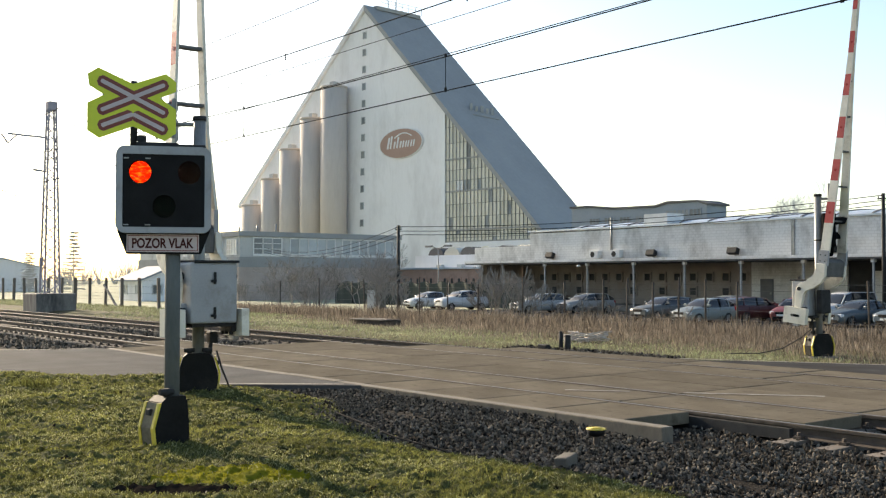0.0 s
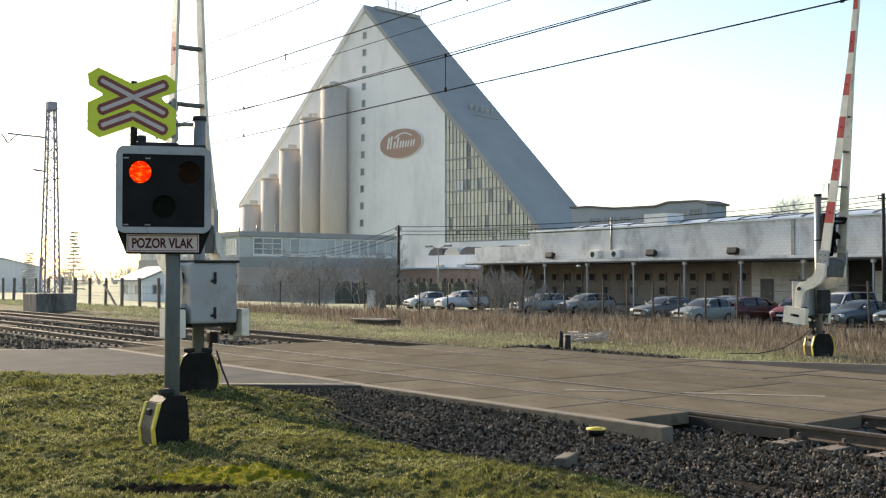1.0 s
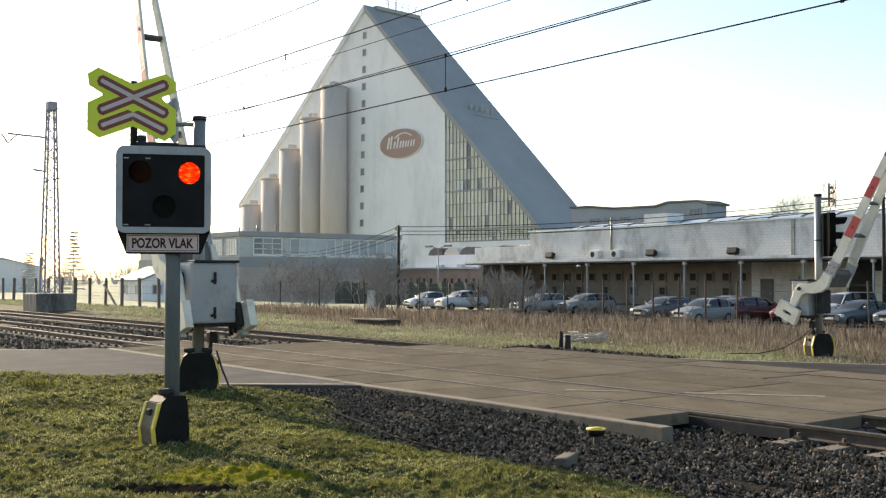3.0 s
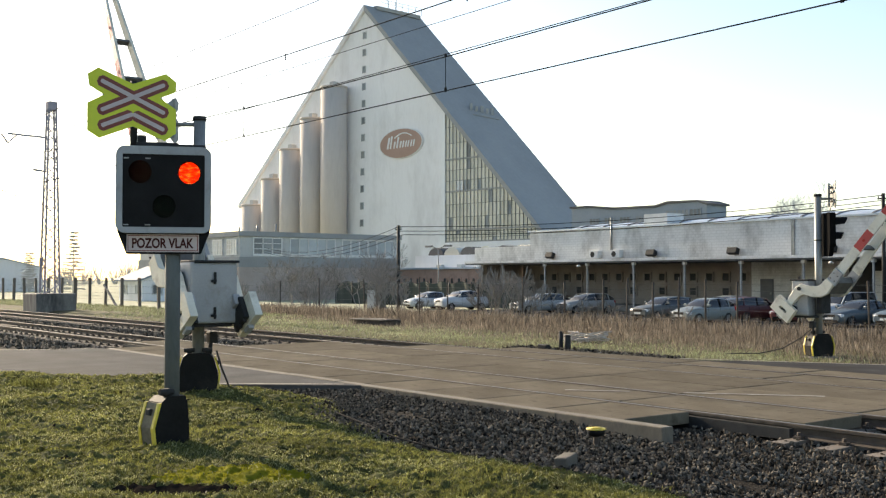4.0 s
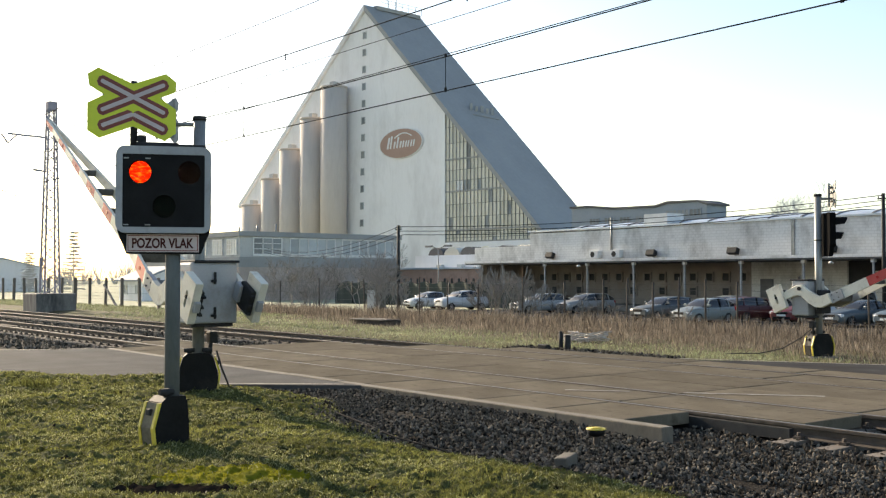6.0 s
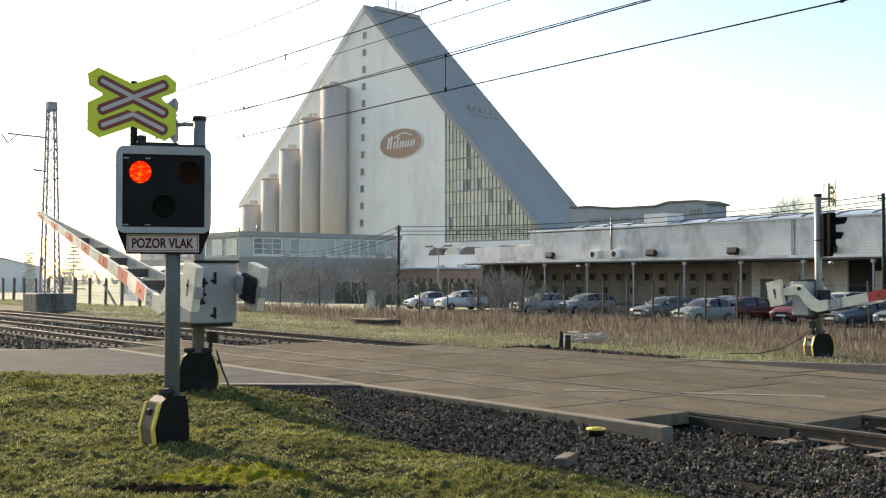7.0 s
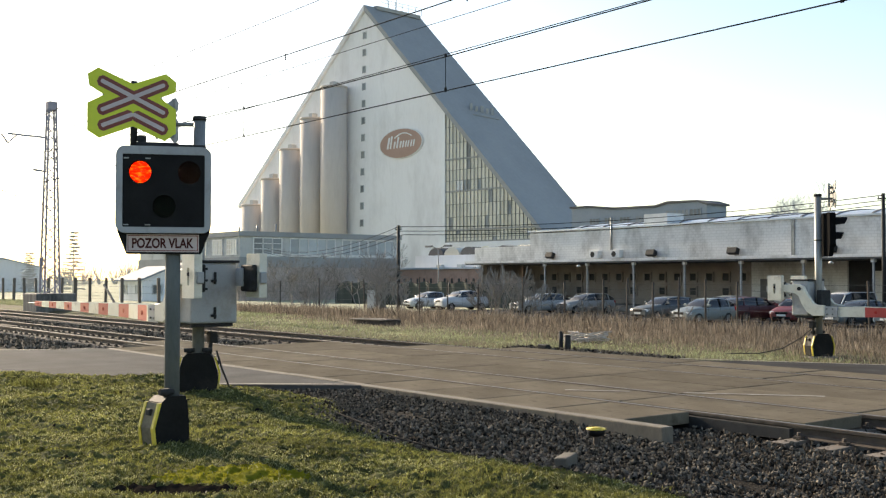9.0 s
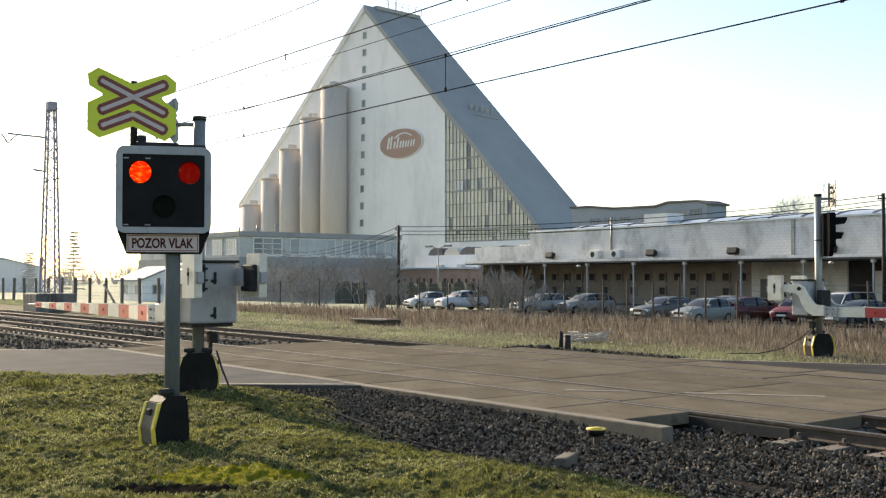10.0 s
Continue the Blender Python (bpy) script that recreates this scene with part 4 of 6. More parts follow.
# ---------------------------------------------------------------- mast, wires, poles


def build_mast():
    th = thing("lattice_mast", pose(-63.8, 20.13, -0.1, 0, 0, 0), "tall riveted steel lattice mast on a concrete block", "mast")
    bm = bmesh.new()
    box(bm, -1.25, 1.25, -1.15, 1.15, -0.4, 1.02, 0.05)
    part("foundation", bm, M["concrete_dark"], th, "streaked concrete foundation block")
    top, w0, w1 = 12.2, 0.44, 0.20
    for sx in (-1, 1):
        for sy in (-1, 1):
            bm = bmesh.new()
            bar(bm, (sx * w0, sy * w0, 1.0), (sx * w1, sy * w1, top), 0.085, 0.085)
            part("leg", bm, M["mast_paint"], th)
    n = 19
    for face in range(4):
        bm = bmesh.new()
        for k in range(n):
            za, zb = 1.0 + (top - 1.1) * k / n, 1.0 + (top - 1.1) * (k + 1) / n
            wa, wb = w0 + (w1 - w0) * k / n, w0 + (w1 - w0) * (k + 1) / n
            s = 1 if k % 2 else -1
            p, q = Vector((s * wa, -wa, za)), Vector((-s * wb, -wb, zb))
            r = Matrix.Rotation(face * math.pi / 2, 3, "Z")
            bar(bm, r @ p, r @ q, 0.04, 0.05)
        part("lacing", bm, M["mast_paint"], th)
    bm = bmesh.new()
    box(bm, -0.26, 0.26, -0.26, 0.26, top - 0.45, top + 0.05)
    part("cap", bm, M["mast_paint"], th)
    for z, ln in ((10.15, 2.35), (8.15, 0.9)):
        bm = bmesh.new()
        bar(bm, (-0.2, -0.2, z), (-0.4, -ln, z + 0.1), 0.1, 0.1)
        if z > 9:
            bar(bm, (-0.4, -ln + 0.5, z + 0.05), (-0.4, -ln, z - 0.45), 0.075, 0.075)
            bar(bm, (-0.4, -ln - 0.35, z + 0.05), (-0.4, -ln, z - 0.45), 0.075, 0.075)
        part("cross_arm", bm, M["mast_paint"], th)
    bm = bmesh.new()
    box(bm, -0.1, 0.1, -0.6, -0.42, 2.6, 3.1)
    part("switch_box", bm, M["mast_paint"], th)


build_mast()


def wire(points, r, label, group="overhead wires"):
    cu = bpy.data.curves.new("overhead_wire", "CURVE")
    cu.dimensions, cu.bevel_depth, cu.bevel_resolution = "3D", r, 1
    sp = cu.splines.new("POLY")
    sp.points.add(len(points) - 1)
    for p, q in zip(sp.points, points):
        p.co = (*q, 1)
    tmp = new("overhead_wire", cu)
    me = bpy.data.meshes.new_from_object(tmp)
    bpy.data.objects.remove(tmp)
    me.materials.clear()
    me.materials.append(M["wire"])
    return tagged(new("overhead_wire", me), label, "wire", group)


def sag(a, b, drop, n=16):
    a, b = Vector(a), Vector(b)
    return [tuple(a.lerp(b, k / n) - Vector((0, 0, drop * 4 * (k / n) * (1 - k / n)))) for k in range(n + 1)]


YN, YF = (R1 + R2) / 2, (R3 + R4) / 2
w = wire([(-64, YN, 5.3), (40, YN, 5.34)], 0.011, "thin black contact wire over the near track")
for x, z in ((-15.9, 6.0), (-7.65, 6.1), (-24.1, 6.05), (-31, 6.3), (-0.4, 6.5)):
    bm = bmesh.new()
    rod(bm, (x, YN, 5.32), (x, YN, z), 0.008, n=5)
    box(bm, x - 0.02, x + 0.02, YN - 0.015, YN + 0.015, 5.3, 5.38)
    box(bm, x - 0.02, x + 0.02, YN - 0.015, YN + 0.015, z - 0.05, z + 0.02)
    part("dropper", bm, M["wire"], w)
wire([(-64, YN, 7.4), (-45, YN, 6.55), (-30, YN, 6.12), (-22, YN, 5.98), (-15.9, YN, 5.96), (-10, YN, 6.0), (-4, YN, 6.2), (20, YN, 7.4)], 0.011, "thin black catenary wire over the near track")
wire([(-64, YN, 6.4), (-30, YN, 5.98), (-10, YN, 6.02), (6, YN, 6.45), (20, YN, 7.1)], 0.008, "slack auxiliary wire over the near track")
w = wire([(-63.85, 19.92, 8.95), (-52, YF, 8.97), (40, YF, 8.95)], 0.016, "thin catenary wire over the far track")
wire([(-63.85, 19.92, 8.45), (-52, YF, 8.5), (40, YF, 8.47)], 0.009, "thin return wire over the far track")
wire([(-64.2, 17.80, 10.22), (-45, YF, 10.3), (40, YF, 10.4)], 0.011, "feeder wire beside the far track")
for x in (-30.3, -21):
    bm = bmesh.new()
    rod(bm, (x, YF, 8.8), (x, YF, 9.02), 0.02, n=5)
    part("clamp", bm, M["wire"], w)
wire(sag((-63.65, 20.25, 5.9), (-42.0, 8.8, 6.15), 0.12), 0.016, "slack guy wire from the lattice mast")


def wood_pole(m, h, label):
    th = thing("utility_pole", m, label, "pole", "poles by the car park")
    bm = bmesh.new()
    rod(bm, (0, 0, -0.3), (0, 0, h), 0.13, 0.10, n=10)
    part("pole", bm, M["dark_steel"], th)
    bm = bmesh.new()
    bar(bm, (-0.35, 0, h - 0.3), (0.35, 0, h - 0.3), 0.06, 0.08)
    for s in (-0.3, 0, 0.3):
        rod(bm, (s, 0, h - 0.28), (s, 0, h - 0.1), 0.035, n=6)
    part("insulator_bar", bm, M["dark_steel"], th)


wood_pole(pose(-61.3, 43.3, -0.85), 6.35, "dark slender utility pole by the fence")
wood_pole(pose(-33.5, 57.9, -0.85), 7.55, "dark slender utility pole by the warehouse")
for k, z in enumerate((0.0, 0.3, 0.55)):
    wire(sag((-61.3, 43.3 + 0.2 * k, 5.4 - z), (-33.5, 57.9, 6.6 - z), 0.5), 0.024, "dark low-voltage cable between the poles", "pole cables")
    wire(sag((-61.3, 43.3 + 0.2 * k, 5.4 - z), (-112, 60, 5.4 - z), 1.1), 0.02, "dark low-voltage cable to the office block", "pole cables")
    wire(sag((-33.5, 57.9, 6.6 - z), (0, 64, 8.2 - z), 0.4), 0.018, "dark low-voltage cable between the poles", "pole cables")


def street_lamp():
    th = thing("street_lamp", pose(-82.5, 63, -0.9), "slim grey street lamp with a flat head", "street lamp")
    bm = bmesh.new()
    rod(bm, (0, 0, -0.2), (0, 0, 5.6), 0.07, 0.05, n=8)
    part("pole", bm, M["galv"], th)
    for s in (-1, 1):
        bm = bmesh.new()
        bar(bm, (0, 0, 5.5), (s * 1.0, 0, 5.8), 0.07, 0.07)
        box(bm, s * 1.5 - 0.5, s * 1.5 + 0.5, -0.15, 0.15, 5.72, 5.9, 0.03)
        part("lamp_head", bm, M["lattice"], th)


street_lamp()

# ---------------------------------------------------------------- fences


def concrete_fence():
    th = thing("concrete_post_fence", Matrix(), "weathered concrete post fence with sagging wires", "fence")
    bm = bmesh.new()
    prism(bm, rounded(-0.11, 0.11, -0.09, 0.09, 0.02, 1), -0.3, 2.15, "z")
    me = mesh_of("post", bm, M["sleeper"])
    n = 16
    xs = [-64.2 - 3.1 * k for k in range(n)]
    y = 27.0
    for x in xs:
        part("post", me, None, th, m=pose(x, y, -0.32, random.uniform(-1.5, 1.5), random.uniform(-1, 1), random.uniform(-10, 10)))
    for z in (0.35, 0.8, 1.25, 1.65):
        bm = bmesh.new()
        for a, b in zip(xs, xs[1:]):
            rod(bm, (a, y, z), (b, y, z + random.uniform(-0.03, 0.03)), 0.009, n=4)
        part("strand", bm, M["lattice"], th)
    bm = bmesh.new()
    bar(bm, (xs[3], y - 0.1, 1.35), (xs[3] + 3.9, y - 0.6, -0.2), 0.12, 0.12)
    part("brace", bm, M["concrete_dark"], th)


concrete_fence()


def car_park_fence():
    """Thin posts with mesh wires in front of the parked cars."""
    th = thing("wire_fence", Matrix(), "thin wire mesh fence on dark round posts", "fence")
    y = 36.0
    xs = (-78, -72.5, -64.95, -59.8, -54.5, -51.0, -48.9, -46.3, -43.7, -40.2, -37.15, -34.66, -33.2, -31.67, -30.25, -28.8, -27.2, -24.3, -21.4, -18, -15, -12)
    for k, x in enumerate(xs):
        bm = bmesh.new()
        rod(bm, (0, 0, -0.3), (0, 0, 2.3 + 0.12 * math.sin(k * 2.3)), 0.042, n=8)
        part("post", bm, M["fence_post"], th, m=pose(x, y, -0.55, random.uniform(-1.5, 1.5), random.uniform(-1.5, 1.5)))
    for z in (-0.3, 0.1, 0.5, 0.9, 1.3, 1.55):
        bm = bmesh.new()
        for a, b in zip(xs, xs[1:]):
            m = (a + b) / 2
            rod(bm, (a, y, z), (m, y, z - 0.03), 0.008, n=4)
            rod(bm, (m, y, z - 0.03), (b, y, z), 0.008, n=4)
        part("strand", bm, M["lattice"], th)


car_park_fence()


def net_screen():
    th = thing("shade_net_fence", pose(-97.0, 60.5, -0.9), "dark green netting fence behind the parked cars", "fence")
    bm = bmesh.new()
    n = 76
    for k in range(n):
        x0, x1 = 29.7 * k / n, 29.7 * (k + 1) / n
        h0, h1 = (2.3 - 0.12 * math.sin(q * 0.9) for q in (k, k + 1))
        y0, y1 = (0.06 * math.sin(q * 1.3) for q in (k, k + 1))
        a = [bm.verts.new(v) for v in ((x0, y0, 0), (x1, y1, 0), (x1, y1, h1), (x0, y0, h0))]
        b = [bm.verts.new((v.co.x, v.co.y + 0.02, v.co.z)) for v in a]
        bm.faces.new(a)
        bm.faces.new(b[::-1])
    part("netting", bm, M["net"], th)
    for k in range(10):
        bm = bmesh.new()
        rod(bm, (0, 0, 0), (0, 0, 2.4), 0.05, n=6)
        part("post", bm, M["dark_steel"], th, m=pose(k * 3.25, -0.1, 0))


net_screen()

# ---------------------------------------------------------------- cars


def car_profile(kind):
    """Stations from nose (x = 0) backwards: x, half width, sill, belt, roof, half width of the roof (0: no cabin)."""
    if kind == "hatch":
        return 3.9, [(0.0, 0.62, 0.32, 0.62, 0), (0.12, 0.74, 0.22, 0.74, 0), (0.6, 0.82, 0.2, 0.86, 0), (1.05, 0.84, 0.2, 0.95, 0), (1.2, 0.84, 0.2, 0.97, 0.98), (1.85, 0.845, 0.2, 0.95, 1.40), (2.5, 0.845, 0.2, 0.96, 1.47), (3.2, 0.84, 0.2, 0.99, 1.40), (3.7, 0.80, 0.22, 1.0, 1.12), (3.9, 0.72, 0.34, 0.95, 0)]
    if kind == "estate":
        return 4.6, [(0.0, 0.64, 0.32, 0.66, 0), (0.12, 0.78, 0.22, 0.78, 0), (0.7, 0.87, 0.2, 0.9, 0), (1.25, 0.88, 0.2, 0.98, 0), (1.4, 0.88, 0.2, 1.0, 1.01), (2.05, 0.885, 0.2, 0.98, 1.42), (2.8, 0.885, 0.2, 0.99, 1.49), (3.9, 0.88, 0.2, 1.02, 1.44), (4.45, 0.84, 0.22, 1.03, 1.12), (4.6, 0.76, 0.34, 0.95, 0)]
    if kind == "suv":
        return 4.4, [(0.0, 0.66, 0.38, 0.78, 0), (0.12, 0.80, 0.28, 0.92, 0), (0.65, 0.89, 0.26, 1.04, 0), (1.15, 0.90, 0.26, 1.1, 0), (1.25, 0.90, 0.26, 1.12, 1.13), (1.9, 0.905, 0.26, 1.08, 1.55), (2.7, 0.905, 0.26, 1.1, 1.62), (3.7, 0.90, 0.26, 1.15, 1.52), (4.25, 0.86, 0.28, 1.15, 1.2), (4.4, 0.78, 0.4, 1.05, 0)]
    if kind == "van":
        return 4.4, [(0.0, 0.66, 0.36, 0.72, 0), (0.12, 0.80, 0.26, 0.86, 0), (0.6, 0.88, 0.24, 1.0, 0), (0.95, 0.89, 0.24, 1.08, 0), (1.05, 0.89, 0.24, 1.1, 1.12), (1.6, 0.89, 0.24, 1.1, 1.66), (2.2, 0.89, 0.24, 1.1, 1.8), (4.2, 0.88, 0.24, 1.12, 1.78), (4.35, 0.87, 0.26, 1.12, 1.2), (4.4, 0.84, 0.36, 1.0, 0)]
    return 4.5, [(0.0, 0.64, 0.32, 0.62, 0), (0.12, 0.76, 0.22, 0.74, 0), (0.7, 0.85, 0.2, 0.86, 0), (1.25, 0.86, 0.2, 0.94, 0), (1.4, 0.86, 0.2, 0.96, 0.97), (2.15, 0.865, 0.2, 0.95, 1.38), (2.8, 0.865, 0.2, 0.96, 1.45), (3.4, 0.86, 0.2, 0.98, 1.36), (4.0, 0.83, 0.22, 0.99, 1.01), (4.5, 0.74, 0.34, 0.92, 0)]


WHEEL = {}


def wheel_meshes():
    if not WHEEL:
        bm = bmesh.new()
        prof = [(0.20, -0.09), (0.29, -0.095), (0.315, -0.06), (0.315, 0.06), (0.29, 0.095), (0.20, 0.09)]
        n = 24
        rings = [[bm.verts.new((r * math.cos(k * math.tau / n), y, r * math.sin(k * math.tau / n))) for r, y in prof] for k in range(n)]
        for k in range(n):
            for j in range(len(prof)):
                a, b = rings[k], rings[(k + 1) % n]
                bm.faces.new((a[j], b[j], b[(j + 1) % 6], a[(j + 1) % 6]))
        WHEEL["tyre"] = mesh_of("tyre", bm, M["tyre"])
        bm = bmesh.new()
        rod(bm, (0, -0.05, 0), (0, 0.05, 0), 0.06, n=12)
        for k in range(6):
            a = k * math.tau / 6
            bar(bm, (0, -0.05, 0), (0.21 * math.cos(a), -0.05, 0.21 * math.sin(a)), 0.05, 0.05, (0, 1, 0))
        rod(bm, (0, -0.01, 0), (0, 0.05, 0), 0.205, n=20)
        WHEEL["rim"] = mesh_of("rim", bm, M["rim"])
    return WHEEL


def build_car(kind, colour, m, label):
    """A car with its nose at -y from its centre."""
    th = thing("car", m, label, "car", "cars parked before the warehouse")
    ln, st = car_profile(kind)
    pm = paint("car_paint", colour)
    bm = bmesh.new()
    rings = []
    for x, hw, sill, belt, roof in st:
        y = x - ln / 2
        mid = (sill + belt) / 2
        ring = [(-hw * 0.9, sill), (-hw, mid - 0.08), (-hw * 0.99, mid + 0.1), (-hw * 0.93, belt - 0.03), (-hw * 0.6, belt + 0.02), (hw * 0.6, belt + 0.02), (hw * 0.93, belt - 0.03), (hw * 0.99, mid + 0.1), (hw, mid - 0.08), (hw * 0.9, sill)]
        rings.append([bm.verts.new((a, y, b)) for a, b in ring])
    for a, b in zip(rings, rings[1:]):
        for k in range(10):
            f = bm.faces.new((a[k], a[(k + 1) % 10], b[(k + 1) % 10], b[k]))
            f.smooth = True
    bm.faces.new(rings[0][::-1])
    bm.faces.new(rings[-1])
    part("body", bm, pm, th)
    # cabin: glass shell, painted roof and pillars
    cab = [s for s in st if s[4]]
    bm = bmesh.new()
    rings = []
    for x, hw, sill, belt, roof in cab:
        y = x - ln / 2
        k = clamp01((roof - belt) / 0.5)
        top = hw * (0.9 - 0.16 * k)
        rings.append([bm.verts.new(v) for v in ((-hw * 0.91, y, belt - 0.03), (-top, y, roof - 0.05 * k), (-top * 0.8, y, roof), (top * 0.8, y, roof), (top, y, roof - 0.05 * k), (hw * 0.91, y, belt - 0.03))])
    for i, (a, b) in enumerate(zip(rings, rings[1:])):
        for k in range(5):
            f = bm.faces.new((a[k], a[k + 1], b[k + 1], b[k]))
            f.smooth = True
            steep = i in (0,) or i == len(rings) - 2
            f.material_index = 0 if (k in (0, 4) or steep) else 1
    bm.faces.new(rings[0][::-1])
    bm.faces.new(rings[-1])
    part("cabin", bm, [M["glass_car"], pm], th, "dark windows under a painted roof")
    # pillars
    for s in (-1, 1):
        for i in range(1, len(cab)):
            x, hw, sill, belt, roof = cab[i]
            y = x - ln / 2
            k = clamp01((roof - belt) / 0.5)
            top = hw * (0.9 - 0.16 * k)
            if i == len(cab) - 1 and kind != "van":
                continue
            bm = bmesh.new()
            bar(bm, (s * hw * 0.92, y + (0.05 if i > 1 else -0.55), belt - 0.02), (s * top * 1.01, y, roof - 0.04), 0.05, 0.07, (0, 1, 0))
            part("pillar", bm, pm if i != 2 else M["black_plastic"], th)
    y0 = -ln / 2
    # lamps, grille, plate, mirrors, handles, bumper
    hw, belt = st[2][1], st[1][3]
    for s in (-1, 1):
        bm = bmesh.new()
        box(bm, s * 0.60 - 0.17, s * 0.60 + 0.17, y0 + 0.06, y0 + 0.30, belt - 0.2, belt - 0.03, 0.04)
        part("headlight", bm, M["headlight"], th, "clear headlight")
        bm = bmesh.new()
        box(bm, s * 0.66 - 0.13, s * 0.66 + 0.13, ln / 2 - 0.2, ln / 2 + 0.0, 0.72, 0.95, 0.03)
        part("tail_light", bm, M["tail"], th, "red tail light")
        bm = bmesh.new()
        ym = cab[0][0] - ln / 2 + 0.28
        box(bm, s * (hw + 0.12) - 0.10, s * (hw + 0.12) + 0.10, ym - 0.08, ym + 0.06, cab[0][3] + 0.02, cab[0][3] + 0.17, 0.035)
        part("mirror", bm, pm, th)
        bm = bmesh.new()
        for yy in (0.15, 1.05):
            box(bm, s * (hw + 0.012) - 0.015, s * (hw + 0.012) + 0.015, yy - 0.08, yy + 0.08, cab[0][3] - 0.15, cab[0][3] - 0.11)
        part("door_handle", bm, pm, th)
        bm = bmesh.new()
        for yy in (-0.42, 0.5, 1.3):
            box(bm, s * (hw + 0.008) - 0.006, s * (hw + 0.008) + 0.006, yy - 0.006, yy + 0.006, 0.32, cab[0][3] - 0.05)
        part("door_gap", bm, M["black_plastic"], th)
    bm = bmesh.new()
    prism(bm, rounded(-0.38, 0.38, belt - 0.2, belt - 0.06, 0.04, 2), y0 - 0.01, y0 + 0.2)
    part("grille", bm, M["black_plastic"], th)
    bm = bmesh.new()
    prism(bm, rounded(-0.55, 0.55, 0.26, 0.40, 0.05, 2), y0 - 0.01, y0 + 0.2)
    part("air_intake", bm, M["black_plastic"], th)
    bm = bmesh.new()
    box(bm, -0.26, 0.26, y0 - 0.03, y0 + 0.02, 0.43, 0.54)
    part("number_plate", bm, M["plate"], th, "blank white number plate")
    # wheels and arches
    wm = wheel_meshes()
    for s in (-1, 1):
        for yy in (y0 + 0.78, ln / 2 - 0.78):
            bm = bmesh.new()
            rod(bm, (0, -0.01, 0), (0, 0.12, 0), 0.36, n=20)
            arch = part("wheel_arch", bm, M["black_plastic"], th, m=pose(s * (hw - 0.04), yy, 0.32, 0, 0, 90 if s > 0 else -90))
            wh = part("wheel", wm["tyre"], None, th, "black tyre on a grey rim", m=pose(s * (hw - 0.055), yy, 0.315, 0, 0, 90 if s > 0 else -90))
            part("rim", wm["rim"], None, wh)
    return th


for kind, colour, x, y, yaw, label in (
        ("hatch", (0.60, 0.63, 0.66), -73.6, 54.9, -6, "white hatchback parked behind the wire fence"),
        ("suv", (0.62, 0.64, 0.66), -69.2, 55.2, -8, "white crossover car parked behind the bare shrub"),
        ("estate", (0.40, 0.41, 0.41), -59.9, 55.4, -10, "silver estate car partly behind dry weeds"),
        ("estate", (0.30, 0.305, 0.30), -57.3, 57.6, -6, "grey estate car in the second row"),
        ("estate", (0.10, 0.11, 0.105), -44.8, 52.0, -4, "dark grey estate car with pale headlights"),
        ("hatch", (0.25, 0.28, 0.27), -40.15, 50.0, -6, "grey-green hatchback parked by the fence"),
        ("estate", (0.26, 0.28, 0.275), -44.5, 57.6, 0, "grey car in the second row"),
        ("estate", (0.075, 0.013, 0.015), -40.3, 55.0, 172, "dark red estate car parked tail to the fence"),
        ("hatch", (0.17, 0.019, 0.024), -37.4, 55.0, 10, "red hatchback with bright headlights"),
        ("van", (0.55, 0.56, 0.57), -36.3, 58.2, -8, "white compact van in the second row"),
        ("saloon", (0.07, 0.10, 0.12), -32.5, 53.6, -10, "dark blue-grey saloon beside the white van"),
        ("estate", (0.10, 0.14, 0.17), -29.8, 54.2, -6, "blue-grey estate car at the end of the row")):
    build_car(kind, colour, pose(x, y, ground_z(x, y) + 0.0, 0, 0, yaw), label)

# ---------------------------------------------------------------- crossing signals


def lamp_light_material():
    m = glow("red_lamp_light", (1.0, 0.06, 0.012), 1.0)
    n, l = m.node_tree.nodes, m.node_tree.links
    b = n["Principled BSDF"]
    co = n.new("ShaderNodeTexCoord")
    mp = n.new("ShaderNodeMapping")
    mp.inputs["Scale"].default_value = (6, 6, 22)
    mp.inputs["Rotation"].default_value = (0, radians(18), 0)
    l.new(co.outputs["Object"], mp.inputs["Vector"])
    nz = n.new("ShaderNodeTexNoise")
    nz.inputs["Scale"].default_value, nz.inputs["Detail"].default_value = 2.6, 3
    l.new(mp.outputs[0], nz.inputs["Vector"])
    rp = n.new("ShaderNodeValToRGB")
    e = rp.color_ramp.elements
    e[0].position, e[0].color = 0.38, (0.75, 0.015, 0.006, 1)
    e[1].position, e[1].color = 0.66, (1.0, 0.42, 0.04, 1)
    mid = e.new(0.52)
    mid.color = (1.0, 0.06, 0.012, 1)
    l.new(nz.outputs[0], rp.inputs[0])
    l.new(rp.outputs[0], b.inputs["Emission Color"])
    b.inputs["Emission Strength"].default_value = 1.35
    b.inputs["Base Color"].default_value = (0.1, 0.01, 0.01, 1)
    return m


LAMP_LIGHT = lamp_light_material()


# see-through dark tint of the added disc that dims a lamp
def dimmer_material():
    m = bpy.data.materials.new("lamp_dimmer")
    m.use_nodes = True
    n, l = m.node_tree.nodes, m.node_tree.links
    tr = n.new("ShaderNodeBsdfTransparent")
    tr.inputs["Color"].default_value = (0.30, 0.16, 0.30, 1)
    l.new(tr.outputs[0], n["Material Output"].inputs["Surface"])
    return m


DIMMER = dimmer_material()

CROSS = [(-0.385, 0.25), (-0.37, 0.144), (-0.23, 0.06), (-0.385, -0.02), (-0.385, -0.275), (-0.275, -0.345), (0.035, -0.228), (0.335, -0.36), (0.44, -0.286), (0.44, -0.06), (0.29, 0.045), (0.44, 0.11), (0.44, 0.20), (0.345, 0.276), (0.035, 0.17), (-0.285, 0.313)]


